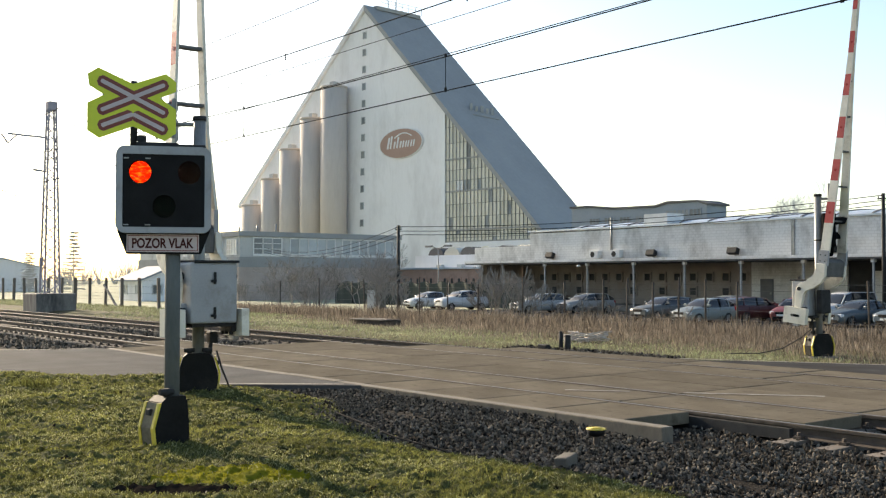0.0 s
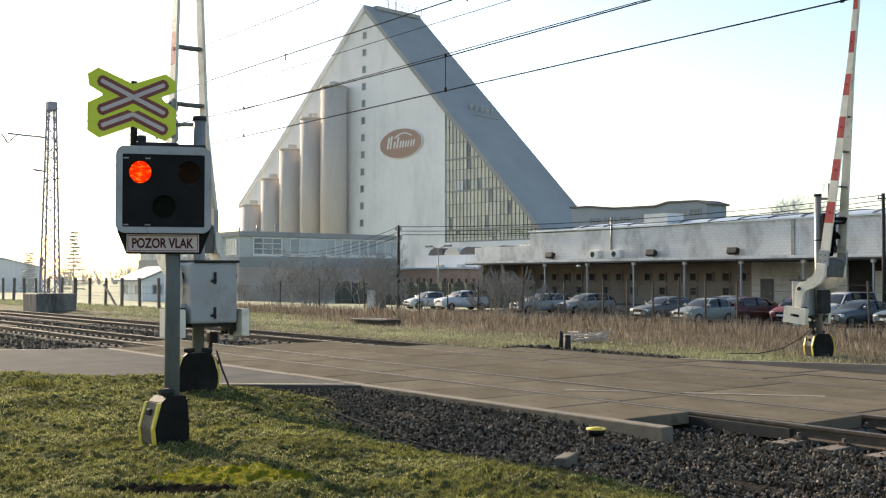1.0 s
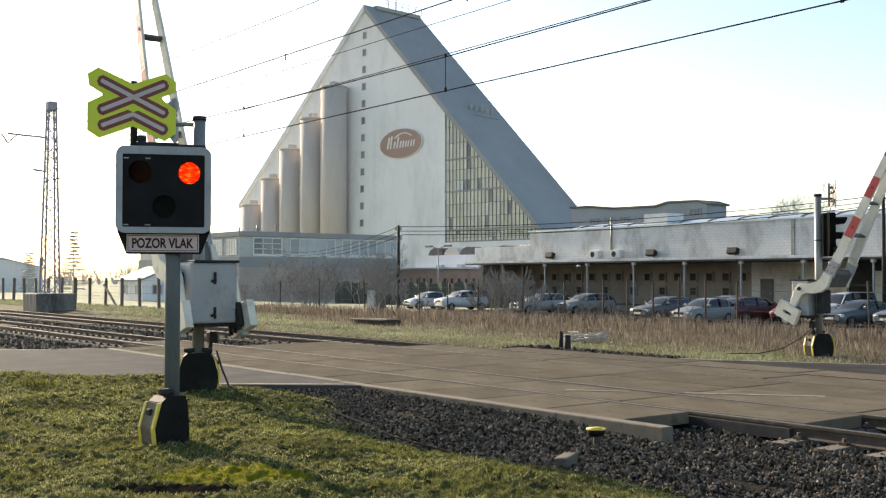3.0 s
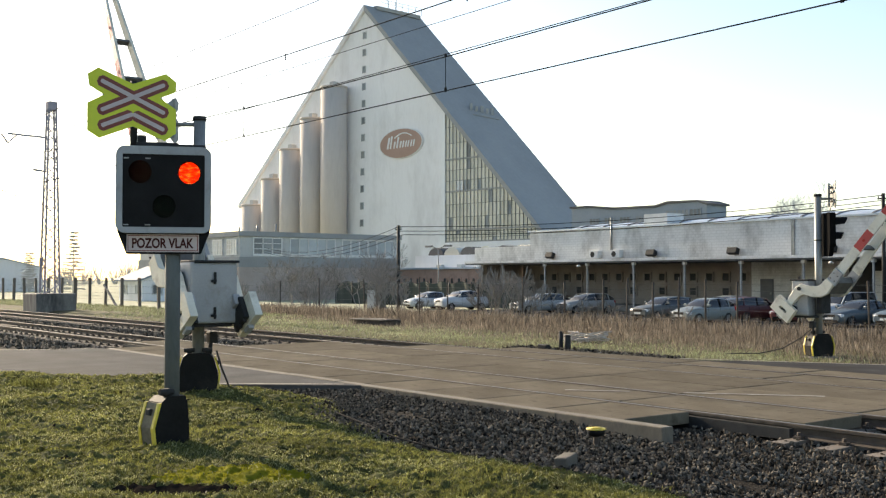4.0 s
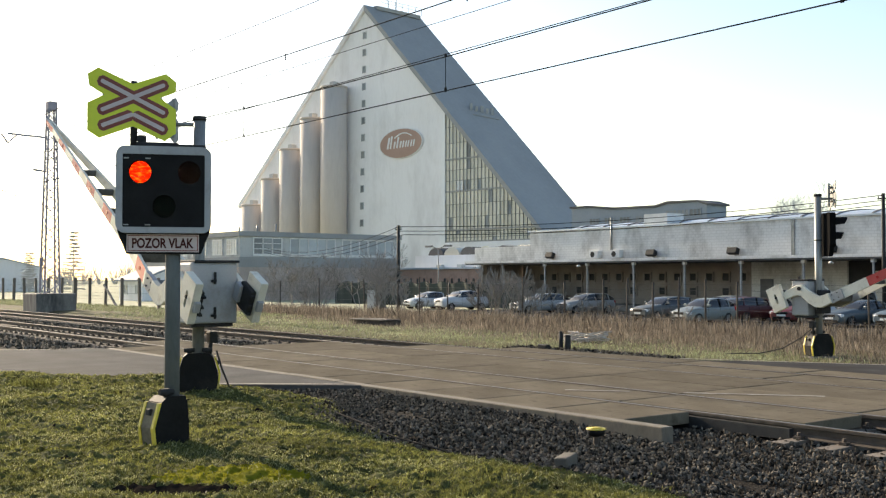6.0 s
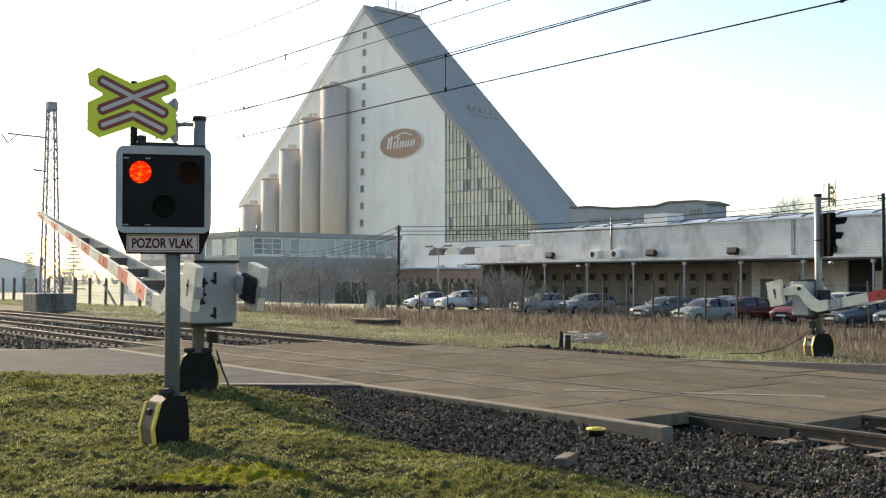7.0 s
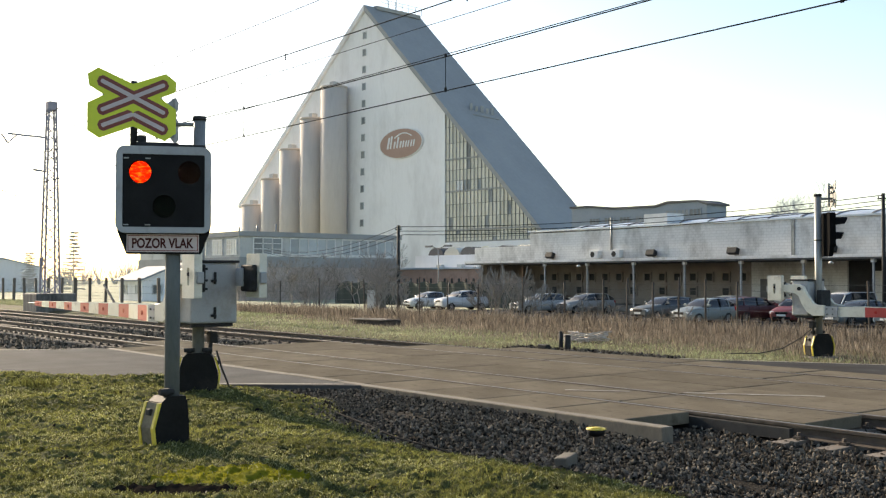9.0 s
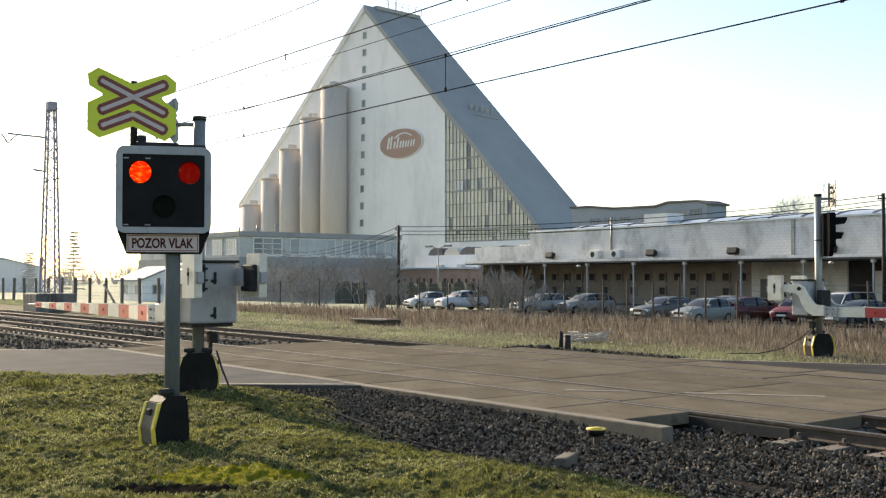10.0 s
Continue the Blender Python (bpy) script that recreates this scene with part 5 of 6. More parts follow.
def cross_sign(parent, m):
    """Warning cross for several tracks: yellow ground, red bars with white cores. Front towards -y, centred."""
    bm = bmesh.new()
    prism(bm, CROSS, 0.0, 0.015)
    for f in bm.faces:
        f.material_index = 0 if all(v.co.y < 0.001 for v in f.verts) else 1
    sign = part("warning_cross", bm, [M["sign_yellow"], M["galv"]], parent, "yellow-green crossing sign with red and white cross", m=m)
    lines = (((-0.27, 0.198), (0.345, -0.105)), ((-0.27, -0.09), (0.345, 0.175)), ((-0.265, -0.235), (0.037, -0.115)), ((0.037, -0.115), (0.34, -0.262)))
    for name, w, ya, mat, trim in (("red_bar", 0.106, -0.004, "sign_red", 0.02), ("white_bar", 0.038, -0.008, "sign_white", -0.01)):
        for k, (a, b) in enumerate(lines):
            a, b = Vector((a[0], 0, a[1])), Vector((b[0], 0, b[1]))
            d = (b - a).normalized()
            if k < 2:
                a, b = a - d * trim, b + d * trim
            elif k == 2:
                a = a - d * trim
            else:
                b = b + d * trim
            s = Vector((-d.z, 0, d.x)) * w / 2
            bm = bmesh.new()
            y0, y1 = ya - 0.0008 * k, 0.003
            tip = d * w * 0.28
            pts = [a - s + tip, b - s - tip, b - s * 0.45, b + s * 0.45, b + s - tip, a + s + tip, a + s * 0.45, a - s * 0.45]
            prism(bm, [(p.x, p.z) for p in pts], y0, y1)
            part(name, bm, M[mat], sign)
    for z in (0.05, -0.15):
        bm = bmesh.new()
        box(bm, -0.25, 0.3, 0.015, 0.05, z - 0.02, z + 0.02)
        part("clamp_rail", bm, M["galv"], sign)
    return sign


def lettering(text, width, height, mat):
    cu = bpy.data.curves.new("lettering", "FONT")
    cu.body, cu.size, cu.extrude, cu.offset = text, 1.0, 0.002, 0.03
    cu.align_x, cu.align_y = "CENTER", "CENTER"
    tmp = new("lettering", cu)
    me = bpy.data.meshes.new_from_object(tmp)
    bpy.data.objects.remove(tmp)
    co = np.array([v.co[:] for v in me.vertices])
    lo, hi = co.min(0), co.max(0)
    for v in me.vertices:
        x = (v.co.x - (lo[0] + hi[0]) / 2) / (hi[0] - lo[0]) * width
        z = (v.co.y - (lo[1] + hi[1]) / 2) / (hi[1] - lo[1]) * height
        v.co = (x, v.co.z, z)
    me.materials.clear()
    me.materials.append(mat)
    return me


def base_cover(parent, m, slim=1.0, deep=0.17):
    """Black moulded foot cover with yellow-rimmed ends."""
    out = [(-0.235, 0.0), (0.235, 0.0), (0.27, 0.14), (0.265, 0.26), (0.20, 0.48), (0.14, 0.53), (-0.14, 0.53), (-0.20, 0.48), (-0.265, 0.26), (-0.27, 0.14)]
    ends = (-1, 1)
    if slim < 1:
        out, ends, slim = [(x if x < 0 else x * 0.35, z) for x, z in out], (-1,), 1.0
    bm = bmesh.new()
    prism(bm, out, -deep, deep)
    cover = part("foot_cover", bm, M["cover_black"], parent, "black foot cover with yellow-rimmed ends", m=m)
    for s in ends:
        for lo, hi in (((0.25, 0.02), (0.278, 0.25)), ((0.278, 0.25), (0.212, 0.475))):
            lo, hi = (lo[0] * slim, lo[1]), (hi[0] * slim, hi[1])
            for y0, y1 in ((-deep - 0.015, 0.025 - deep), (deep - 0.025, deep + 0.015)):
                bm = bmesh.new()
                prism(bm, [(s * lo[0], lo[1]), (s * (lo[0] + 0.025), lo[1]), (s * (hi[0] + 0.025), hi[1]), (s * hi[0], hi[1])], y0, y1)
                part("yellow_rim", bm, M["yellow"], cover, "yellow rim")
            bm = bmesh.new()
            prism(bm, [(s * lo[0], lo[1]), (s * (lo[0] + 0.016), lo[1]), (s * (hi[0] + 0.016), hi[1]), (s * hi[0], hi[1])], 0.025 - deep, deep - 0.025)
            # the tan one has its shade put into the colour
            part("end_panel", bm, M["panel_tan"] if deep < 0.15 else M["cover_black"], cover, "dirty end panel in a darkened tone")
        bm = bmesh.new()
        box(bm, s * 0.265 * slim - 0.02, s * 0.265 * slim + 0.02, -0.04, 0.03, 0.36, 0.42, 0.01)
        part("lock", bm, M["dark_steel"], cover)
        bm = bmesh.new()
        rod(bm, (s * 0.12 * slim, -0.06, 0.53), (s * 0.12 * slim, -0.06, 0.60), 0.035, n=10)
        rod(bm, (s * 0.05, -0.06, 0.57), (s * 0.05 + s * 0.14 * slim, -0.06, 0.57), 0.03, n=10)
        part("cable_gland", bm, M["dark_steel"], cover)
    bm = bmesh.new()
    box(bm, -0.33, 0.33, -0.26, 0.26, -0.14, 0.005, 0.02)
    part("footing", bm, M["concrete_dark"], parent, "low concrete footing", m=m)
    return cover


def lens_ring(parent, x, z, mat, y):
    bm = bmesh.new()
    n = 32
    rod(bm, (x, y - 0.010, z), (x, y - 0.002, z), 0.106, n=n)
    part("lens", bm, M[mat], parent, "round ribbed signal lens")


def build_signal():
    th = thing("crossing_signal", pose(-9.592, 4.168, 0.235, 0, 0, 65.4), "crossing signal with red lamp and warning cross", "crossing signal")
    bm = bmesh.new()
    rod(bm, (0, 0, 0.0), (0, 0, 2.6), 0.070, n=24)
    part("post", bm, M["post_grey"], th, "round grey steel post")
    base_cover(th, pose(0.02, 0.0, -0.07, 0, 0, 33), 0.5, 0.115)
    # light box
    y = -0.2
    HX, SLIM = -0.027, Matrix.Diagonal((0.968, 1, 1, 1))
    bm = bmesh.new()
    outline = rounded(-0.50, 0.388, 1.975, 2.78, 0.085)
    prism(bm, [(-0.49, 2.0), (-0.405, 1.785), (0.295, 1.785), (0.38, 2.0), (0.38, 2.74), (-0.49, 2.74)], y + 0.09, y + 0.30)
    housing = part("housing", bm, M["black_plastic"], th, "black lamp housing tapering at the foot", m=pose(HX, 0, 0) @ SLIM)
    # rounded grey frame round the face
    bm = bmesh.new()
    inner = rounded(-0.437, 0.325, 2.03, 2.705, 0.012)
    rings = []
    for pts, yy in ((outline, y), (outline, y + 0.09), (inner, y + 0.03), (inner, y)):
        rings.append([bm.verts.new((px, yy, pz)) for px, pz in pts])
    n = len(outline)
    for a, b in ((0, 1), (2, 3), (3, 0)):
        for k in range(n):
            bm.faces.new((rings[a][k], rings[a][(k + 1) % n], rings[b][(k + 1) % n], rings[b][k]))
    part("rim", bm, M["grey_frame"], housing, "rounded grey metal rim")
    # black face with three holes
    f0, f1 = y + 0.012, y + 0.02
    r = 0.105
    holes = [(-0.277, 2.542), (0.181, 2.540), (-0.053, 2.222)]
    bm = bmesh.new()
    box(bm, -0.44, 0.328, f0, f1, 2.028, 2.707)
    sheet = new("face_plate", mesh_of("face_plate", bm, M["black_plastic"]))
    bm = bmesh.new()
    for cx, cz in holes:
        rod(bm, (cx, f0 - 0.05, cz), (cx, f1 + 0.05, cz), r, n=32)
    drill = new("drill", mesh_of("drill", bm, M["black_plastic"]))
    cut = sheet.modifiers.new("holes", "BOOLEAN")
    cut.operation, cut.object, cut.solver = "DIFFERENCE", drill, "EXACT"
    bm = bpy.data.meshes.new_from_object(sheet.evaluated_get(bpy.context.evaluated_depsgraph_get()))
    for ob in (sheet, drill):
        bpy.data.objects.remove(ob)
    for p in bm.polygons:
        p.use_smooth = False
    part("face_plate", bm, M["black_plastic"], housing, "matt black face plate")
    lamp_covers = []
    for k, (cx, cz) in enumerate(holes):
        lens_ring(housing, cx, cz, "lens_red" if k < 2 else "lens_clear", f0)
        bm = bmesh.new()
        rod(bm, (0, 0.0, 0), (0, 0.004, 0), r - 0.004, n=32)
        if k < 2:
            part("lamp", bm, LAMP_LIGHT, housing, "glowing red lamp", m=pose(cx, y + 0.055, cz))
            # added discs stand in for switching: one hides the lamp, one dims it
            bm = bmesh.new()
            rod(bm, (0, 0.0, 0), (0, 0.003, 0), r + 0.012, n=32)
            sh = part("shutter", bm, M["black_plastic"], th, "added black disc that hides the lamp while off", m=pose(cx * 0.968 + HX, y + 0.038, cz))
            bm = bmesh.new()
            rod(bm, (0, 0.0, 0), (0, 0.003, 0), r + 0.008, n=32)
            sm = part("smoked_screen", bm, DIMMER, th, "added dark disc that dims the lamp", m=pose(cx * 0.968 + HX, y + 0.046, cz))
            lamp_covers.append((sh, sm, cx * 0.968 + HX, y, cz))
        else:
            part("lamp", bm, M["dark_steel"], housing, m=pose(cx, y + 0.03, cz))
    for k in range(4):
        bm = bmesh.new()
        box(bm, *((-0.43, -0.38) if k % 2 else (-0.23, -0.18)), f0 - 0.004, f0, *((2.66, 2.672) if k < 2 else (2.045, 2.055)))
        part("latch", bm, M["galv"], housing)
    # name plate
    bm = bmesh.new()
    box(bm, -0.395, 0.28, y + 0.075, y + 0.09, 1.80, 1.965)
    pl = part("text_plate", bm, M["sign_white"], th, "white plate lettered POZOR VLAK", m=pose(HX - 0.005, 0, 0) @ SLIM)
    bm = bmesh.new()
    for a in ((-0.385, 0.27, 1.948, 1.955), (-0.385, 0.27, 1.81, 1.817), (-0.385, -0.378, 1.817, 1.948), (0.263, 0.27, 1.817, 1.948)):
        box(bm, a[0], a[1], y + 0.072, y + 0.075, a[2], a[3])
    part("plate_border", bm, M["sign_red"], pl)
    part("plate_text", lettering("POZOR VLAK", 0.575, 0.095, M["text_dark"]), None, pl, "dark red letters", m=pose(-0.057, y + 0.0725, 1.883))
    # upright for the cross, and clamps over the box
    bm = bmesh.new()
    rod(bm, (-0.365, 0.0, 2.72), (-0.365, 0.0, 3.41), 0.032, n=12)
    part("sign_post", bm, M["dark_steel"], th)
    bm = bmesh.new()
    box(bm, -0.34, 0.05, -0.10, 0.04, 2.775, 2.83, 0.015)
    box(bm, -0.33, -0.25, -0.05, 0.05, 2.83, 2.90, 0.015)
    box(bm, 0.0, 0.3, -0.06, 0.05, 2.775, 2.82, 0.015)
    part("mounting_bracket", bm, M["dark_steel"], th)
    cross_sign(th, pose(-0.405, -0.06, 3.205) @ SLIM)
    return th, lamp_covers


SIGNAL, LAMP_COVERS = build_signal()


def build_barrier(first, ln, pitch, red_len, off=0.0, reach=0.36, gap=((0.0, 0.38), (5.3, 0.0), (9.0, 0.0))):
    """Half barrier. Local x points along the lowered boom, the pole stands at the origin."""
    th = thing("level_crossing_barrier", Matrix(), "level crossing barrier with red and white boom", "crossing barrier", "barriers on both sides of the tracks")
    bm = bmesh.new()
    rod(bm, (0, 0, 0.0), (0, 0, 3.76), 0.082, n=20)
    part("pole", bm, M["galv"], th, "round grey steel pole")
    bm = bmesh.new()
    rod(bm, (0, 0, 3.74), (0, 0, 3.80), 0.092, n=20)
    part("pole_cap", bm, M["dark_steel"], th)
    bm = bmesh.new()
    rod(bm, (0, 0, 2.70), (0, 0, 2.73), 0.088, n=20)
    part("pole_band", bm, M["dark_steel"], th)
    base_cover(th, pose(0, 0, 0, 0, 0, 245))
    # drive cabinet
    bm = bmesh.new()
    box(bm, -0.50, -0.06, -0.34, 0.34, 0.95, 1.77, 0.03)
    cab = part("drive_cabinet", bm, M["cabinet"], th, "light grey steel drive cabinet")
    bm = bmesh.new()
    box(bm, -0.53, -0.03, -0.36, 0.30, 1.765, 1.80, 0.012)
    part("lid", bm, M["dark_steel"], cab)
    for z in (1.55, 1.08):
        bm = bmesh.new()
        box(bm, -0.53, -0.50, -0.015, 0.015, z - 0.07, z + 0.09, 0.006)
        box(bm, -0.54, -0.51, -0.015, 0.055, z - 0.045, z - 0.01, 0.006)
        part("latch", bm, M["dark_steel"], cab)
    bm = bmesh.new()
    box(bm, -0.45, 0.05, -0.30, 0.30, 0.90, 0.95, 0.01)
    part("cabinet_bracket", bm, M["dark_steel"], th)
    bm = bmesh.new()
    box(bm, 0.06, 0.20, -0.2, 0.2, 1.0, 1.55, 0.03)
    part("clamp", bm, M["dark_steel"], th)
    bm = bmesh.new()
    rod(bm, (-0.06, -0.17, 0.78), (-0.04, -0.15, 0.50), 0.03, n=8)
    box(bm, -0.12, 0.02, -0.24, -0.12, 0.66, 0.82, 0.02)
    part("cable_box", bm, M["dark_steel"], th)
    # signal on the pole, turned towards the far road
    turn = pose(0, 0, 0, 0, 0, 142.4)      # -y of the signal looks along (0.61, 0.79)
    bm = bmesh.new()
    prism(bm, rounded(-0.44, 0.44, 2.55, 3.35, 0.08), -0.26, -0.12)
    prism(bm, [(-0.42, 2.56), (-0.34, 2.33), (0.34, 2.33), (0.42, 2.56)], -0.22, -0.12)
    head = part("signal_head", bm, M["black_matt"], th, "black crossing signal head", m=turn)
    for cx, cz in ((-0.23, 3.12), (0.23, 3.12), (0, 2.78)):
        bm = bmesh.new()
        n = 14
        ring = [(cx + 0.14 * math.cos(math.pi * (-0.1 + 1.2 * k / n)), cz + 0.13 * math.sin(math.pi * (-0.1 + 1.2 * k / n))) for k in range(n + 1)]
        back = [bm.verts.new((px, -0.26, pz)) for px, pz in ring]
        front = [bm.verts.new((px, -0.60 + 0.12 * (1 - (pz - cz + 0.05) / 0.2), pz)) for px, pz in ring]
        for k in range(n):
            bm.faces.new((back[k], back[k + 1], front[k + 1], front[k]))
        bmesh.ops.solidify(bm, geom=bm.faces[:], thickness=0.008)
        part("hood", bm, M["black_plastic"], head, "black lamp hood")
    cross_sign(th, turn @ pose(0, -reach, 3.80, 0, 0, -9))
    bm = bmesh.new()
    for z in (3.69, 3.95):
        rod(bm, (0, 0, z) if z < 3.8 else (0.61 * (reach - 0.12), 0.79 * (reach - 0.12), z), (0.61 * reach, 0.79 * reach, z), 0.03, n=8)
    bar(bm, (0.61 * (reach - 0.1), 0.79 * (reach - 0.1), 3.5), (0.61 * (reach - 0.1), 0.79 * (reach - 0.1), 4.05), 0.05, 0.05)
    part("sign_bracket", bm, M["galv"], th)
    # the boom and what swings with it

    def half_gap(x):
        return float(np.interp(x, [g[0] for g in gap], [g[1] for g in gap]))

    neck = [(-0.46, 0.09), (-0.05, 0.11), (0.10, 0.06), (0.20, -0.14), (0.345, -0.34), (0.42, -0.38), (0.64, -0.385), (0.64, -0.62), (0.35, -0.63), (0.19, -0.545), (0.06, -0.38), (-0.02, -0.16), (-0.12, -0.10), (-0.46, -0.08)]
    bm = bmesh.new()
    rod(bm, (0, -0.44, 0), (0, 0.44, 0), 0.06, n=16)
    boom = part("boom", bm, M["dark_steel"], th, "swinging boom with counterweights", m=pose(-0.22, off, 1.58))
    for s in (-1, 1):
        bm = bmesh.new()
        prism(bm, neck, s * 0.40 - 0.045, s * 0.40 + 0.045)
        bmesh.ops.bevel(bm, geom=bm.edges[:], offset=0.012, segments=1, affect="EDGES")
        part("gooseneck", bm, M["cream"], boom, "cream painted gooseneck arm")
        bm = bmesh.new()
        rod(bm, (0, s * 0.445, 0), (0, s * 0.475, 0), 0.045, n=12)
        part("hub", bm, M["dark_steel"], boom)
        # slotted weight: a thick plate cut through by a long hole, on a lug of the arm
        bm = bmesh.new()
        ya, yb = sorted((s * 0.41, s * 0.52))
        out = rounded(-0.815, -0.44, -0.28, 0.31, 0.012, 2)
        hole = rounded(-0.66, -0.60, -0.12, 0.12, 0.028, 2)
        rings = [[bm.verts.new((px, yy, pz)) for px, pz in pts] for pts, yy in ((out, ya), (hole, ya), (hole, yb), (out, yb))]
        n = len(out)
        for i in range(4):
            for k in range(n):
                bm.faces.new((rings[i][k], rings[i][(k + 1) % n], rings[(i + 1) % 4][(k + 1) % n], rings[(i + 1) % 4][k]))
        part("counterweight_plate", bm, M["cream"], boom, "weathered cream counterweight plate with a slot")
        bm = bmesh.new()
        rod(bm, (-0.63, s * 0.46, 0.03), (-0.63, s * 0.53, 0.03), 0.026, n=8)
        box(bm, -0.70, -0.56, s * 0.455 - 0.01, s * 0.455 + 0.01, -0.02, 0.08)
        part("clamp_bolt", bm, M["dark_steel"], boom)
        bm = bmesh.new()
        box(bm, -0.76, -0.42, s * 0.37 - 0.04, s * 0.37 + 0.04, -0.20, 0.16, 0.02)
        part("counterweight", bm, M["dark_steel"], boom, "dark iron counterweight block")
        bm = bmesh.new()
        box(bm, -0.52, -0.36, s * 0.33 - 0.05, s * 0.33 + 0.05, -0.13, 0.12, 0.015)
        part("weight_lug", bm, M["cabinet"], boom, "grey lug box on the arm")
        bm = bmesh.new()
        for z in (-0.16, -0.05, 0.10):
            bar(bm, (-0.80, s * 0.35, z), (-0.44, s * 0.35, z), 0.05, 0.03)
        part("tie_rod", bm, M["dark_steel"], boom)
        bm = bmesh.new()
        prism(bm, rounded(-0.87, -0.81, -0.09, 0.06, 0.015, 2), s * 0.45 - 0.04, s * 0.45 + 0.04)
        part("end_lug", bm, M["cabinet"], boom)
        bm = bmesh.new()
        prism(bm, [(0.60, -0.645), (0.95, -0.635), (0.95, -0.405), (0.60, -0.40)], s * 0.373 - 0.035, s * 0.373 + 0.035)
        part("beam_shoe", bm, M["cabinet"], boom, "grey steel shoe of the beam")
        bm = bmesh.new()
        for x in (0.70, 0.84):
            for z in (-0.58, -0.46):
                rod(bm, (x, s * 0.405, z), (x, s * 0.425, z), 0.014, n=6)
        part("bolt", bm, M["dark_steel"], boom)
        # striped beam
        cuts = [0.90]
        for k in range(7):
            cuts += [first + pitch * k, first + pitch * k + red_len]
        cuts.append(ln)
        for k, (a, b) in enumerate(zip(cuts, cuts[1:])):
            bm = bmesh.new()
            r = []
            for x in (a, b):
                q = clamp01(x / ln)
                yy, h = s * (half_gap(x) + 0.024), 0.25 - 0.16 * q
                zc = -0.52
                r.append([bm.verts.new(v) for v in ((x, yy - 0.022, zc - h / 2), (x, yy + 0.022, zc - h / 2), (x, yy + 0.022, zc + h / 2), (x, yy - 0.022, zc + h / 2))])
            for j in range(4):
                bm.faces.new((r[0][j], r[0][(j + 1) % 4], r[1][(j + 1) % 4], r[1][j]))
            bm.faces.new(r[0][::-1])
            bm.faces.new(r[1])
            bmesh.ops.recalc_face_normals(bm, faces=bm.faces[:])
            for f in bm.faces:
                f.normal_update()
                f.material_index = 1 if k % 2 and f.normal.y * s > 0.8 else 0
            part("stripe", bm, [M["cream"], M["red"]], boom, "red stripe on a cream beam" if k % 2 else "cream stripe")
        for k in range(7):
            x = first + pitch * k + red_len / 2
            q = x / ln
            yy = s * (half_gap(x) + 0.024 + 0.023)
            bm = bmesh.new()
            rod(bm, (x, yy, -0.52), (x, yy + s * 0.008, -0.52), 0.035 * (1 - 0.4 * q), n=10)
            part("reflector", bm, M["tail"], boom)
    for x in (1.63, 2.43, 3.24, 4.04, 4.85):
        q = x / 5.3
        yy = half_gap(x)
        bm = bmesh.new()
        box(bm, x - 0.02, x + 0.02, -yy, yy, -0.52 - 0.09 * (1 - 0.5 * q), -0.52 + 0.09 * (1 - 0.5 * q))
        part("rung", bm, M["steel_grey"], boom, "grey cross bar")
    bm = bmesh.new()
    rod(bm, (ln - 0.1, 0, -0.52), (ln + 0.65, 0, -0.52), 0.014, 0.008, n=8)
    part("tip_rod", bm, M["galv"], boom, "thin rod at the boom tip")
    bm = bmesh.new()
    prism(bm, [(0.34, -0.61), (0.34, -0.42), (0.68, -0.40), (0.75, -0.50), (0.68, -0.62)], -0.352, 0.352)
    bmesh.ops.bevel(bm, geom=bm.edges[:], offset=0.01, segments=1, affect="EDGES")
    part("spreader", bm, M["steel_grey"], boom, "dark spreader between the arms")
    return th, boom


BARRIER, BOOM_FAR = build_barrier(1.58, 8.0, 0.98, 0.49)
BARRIER.matrix_basis = pose(-14.57, 22.34, -0.03)
NEAR, BOOM_NEAR = build_barrier(1.04, 7.2, 0.967, 0.47, 0.02, 0.46, ((0.0, 0.42), (0.9, 0.36), (2.1, 0.22), (4.0, 0.15), (7.2, 0.0)))
NEAR.matrix_basis = pose(-13.83, 6.39, 0.235, 0, 0, 180)

# ---------------------------------------------------------------- plants


def blades(name, spots, mat, label, lean=0.5):
    """Many single blades in one mesh. spots: rows of x, y, z, height, width."""
    rng = np.random.default_rng(11)
    s = np.array(spots)
    n = len(s)
    a = rng.uniform(0, math.tau, n)
    t = rng.uniform(0, math.tau, n)
    off = rng.normal(0, lean, n) * s[:, 3]
    w = s[:, 4]
    p0 = np.stack([s[:, 0] - w * np.cos(a), s[:, 1] - w * np.sin(a), s[:, 2]], 1)
    p1 = np.stack([s[:, 0] + w * np.cos(a), s[:, 1] + w * np.sin(a), s[:, 2]], 1)
    mid = np.stack([s[:, 0] + off * 0.35 * np.cos(t), s[:, 1] + off * 0.35 * np.sin(t), s[:, 2] + s[:, 3] * 0.6], 1)
    wm = (w * 0.7)[:, None] * np.stack([np.cos(a), np.sin(a), 0 * a], 1)
    p2 = np.stack([s[:, 0] + off * np.cos(t), s[:, 1] + off * np.sin(t), s[:, 2] + s[:, 3]], 1)
    verts = np.stack([p0, p1, mid + wm, p2, mid - wm], 1).reshape(-1, 3)
    idx = np.arange(n)[:, None] * 5
    faces = (idx + np.array([[0, 1, 2, 3, 4]])).tolist()
    me = bpy.data.meshes.new(name)
    me.from_pydata(verts.tolist(), [], faces)
    me.materials.append(mat)
    return tagged(new(name, me), label, "grass", kind="stuff")


RIGHT, AHEAD = Vector((0.610, 0.792)), Vector((-0.792, 0.610))


def spot(u, v):
    """A place u metres to the right of and v metres ahead of the origin, along the view."""
    p = RIGHT * u + AHEAD * v
    return p.x, p.y


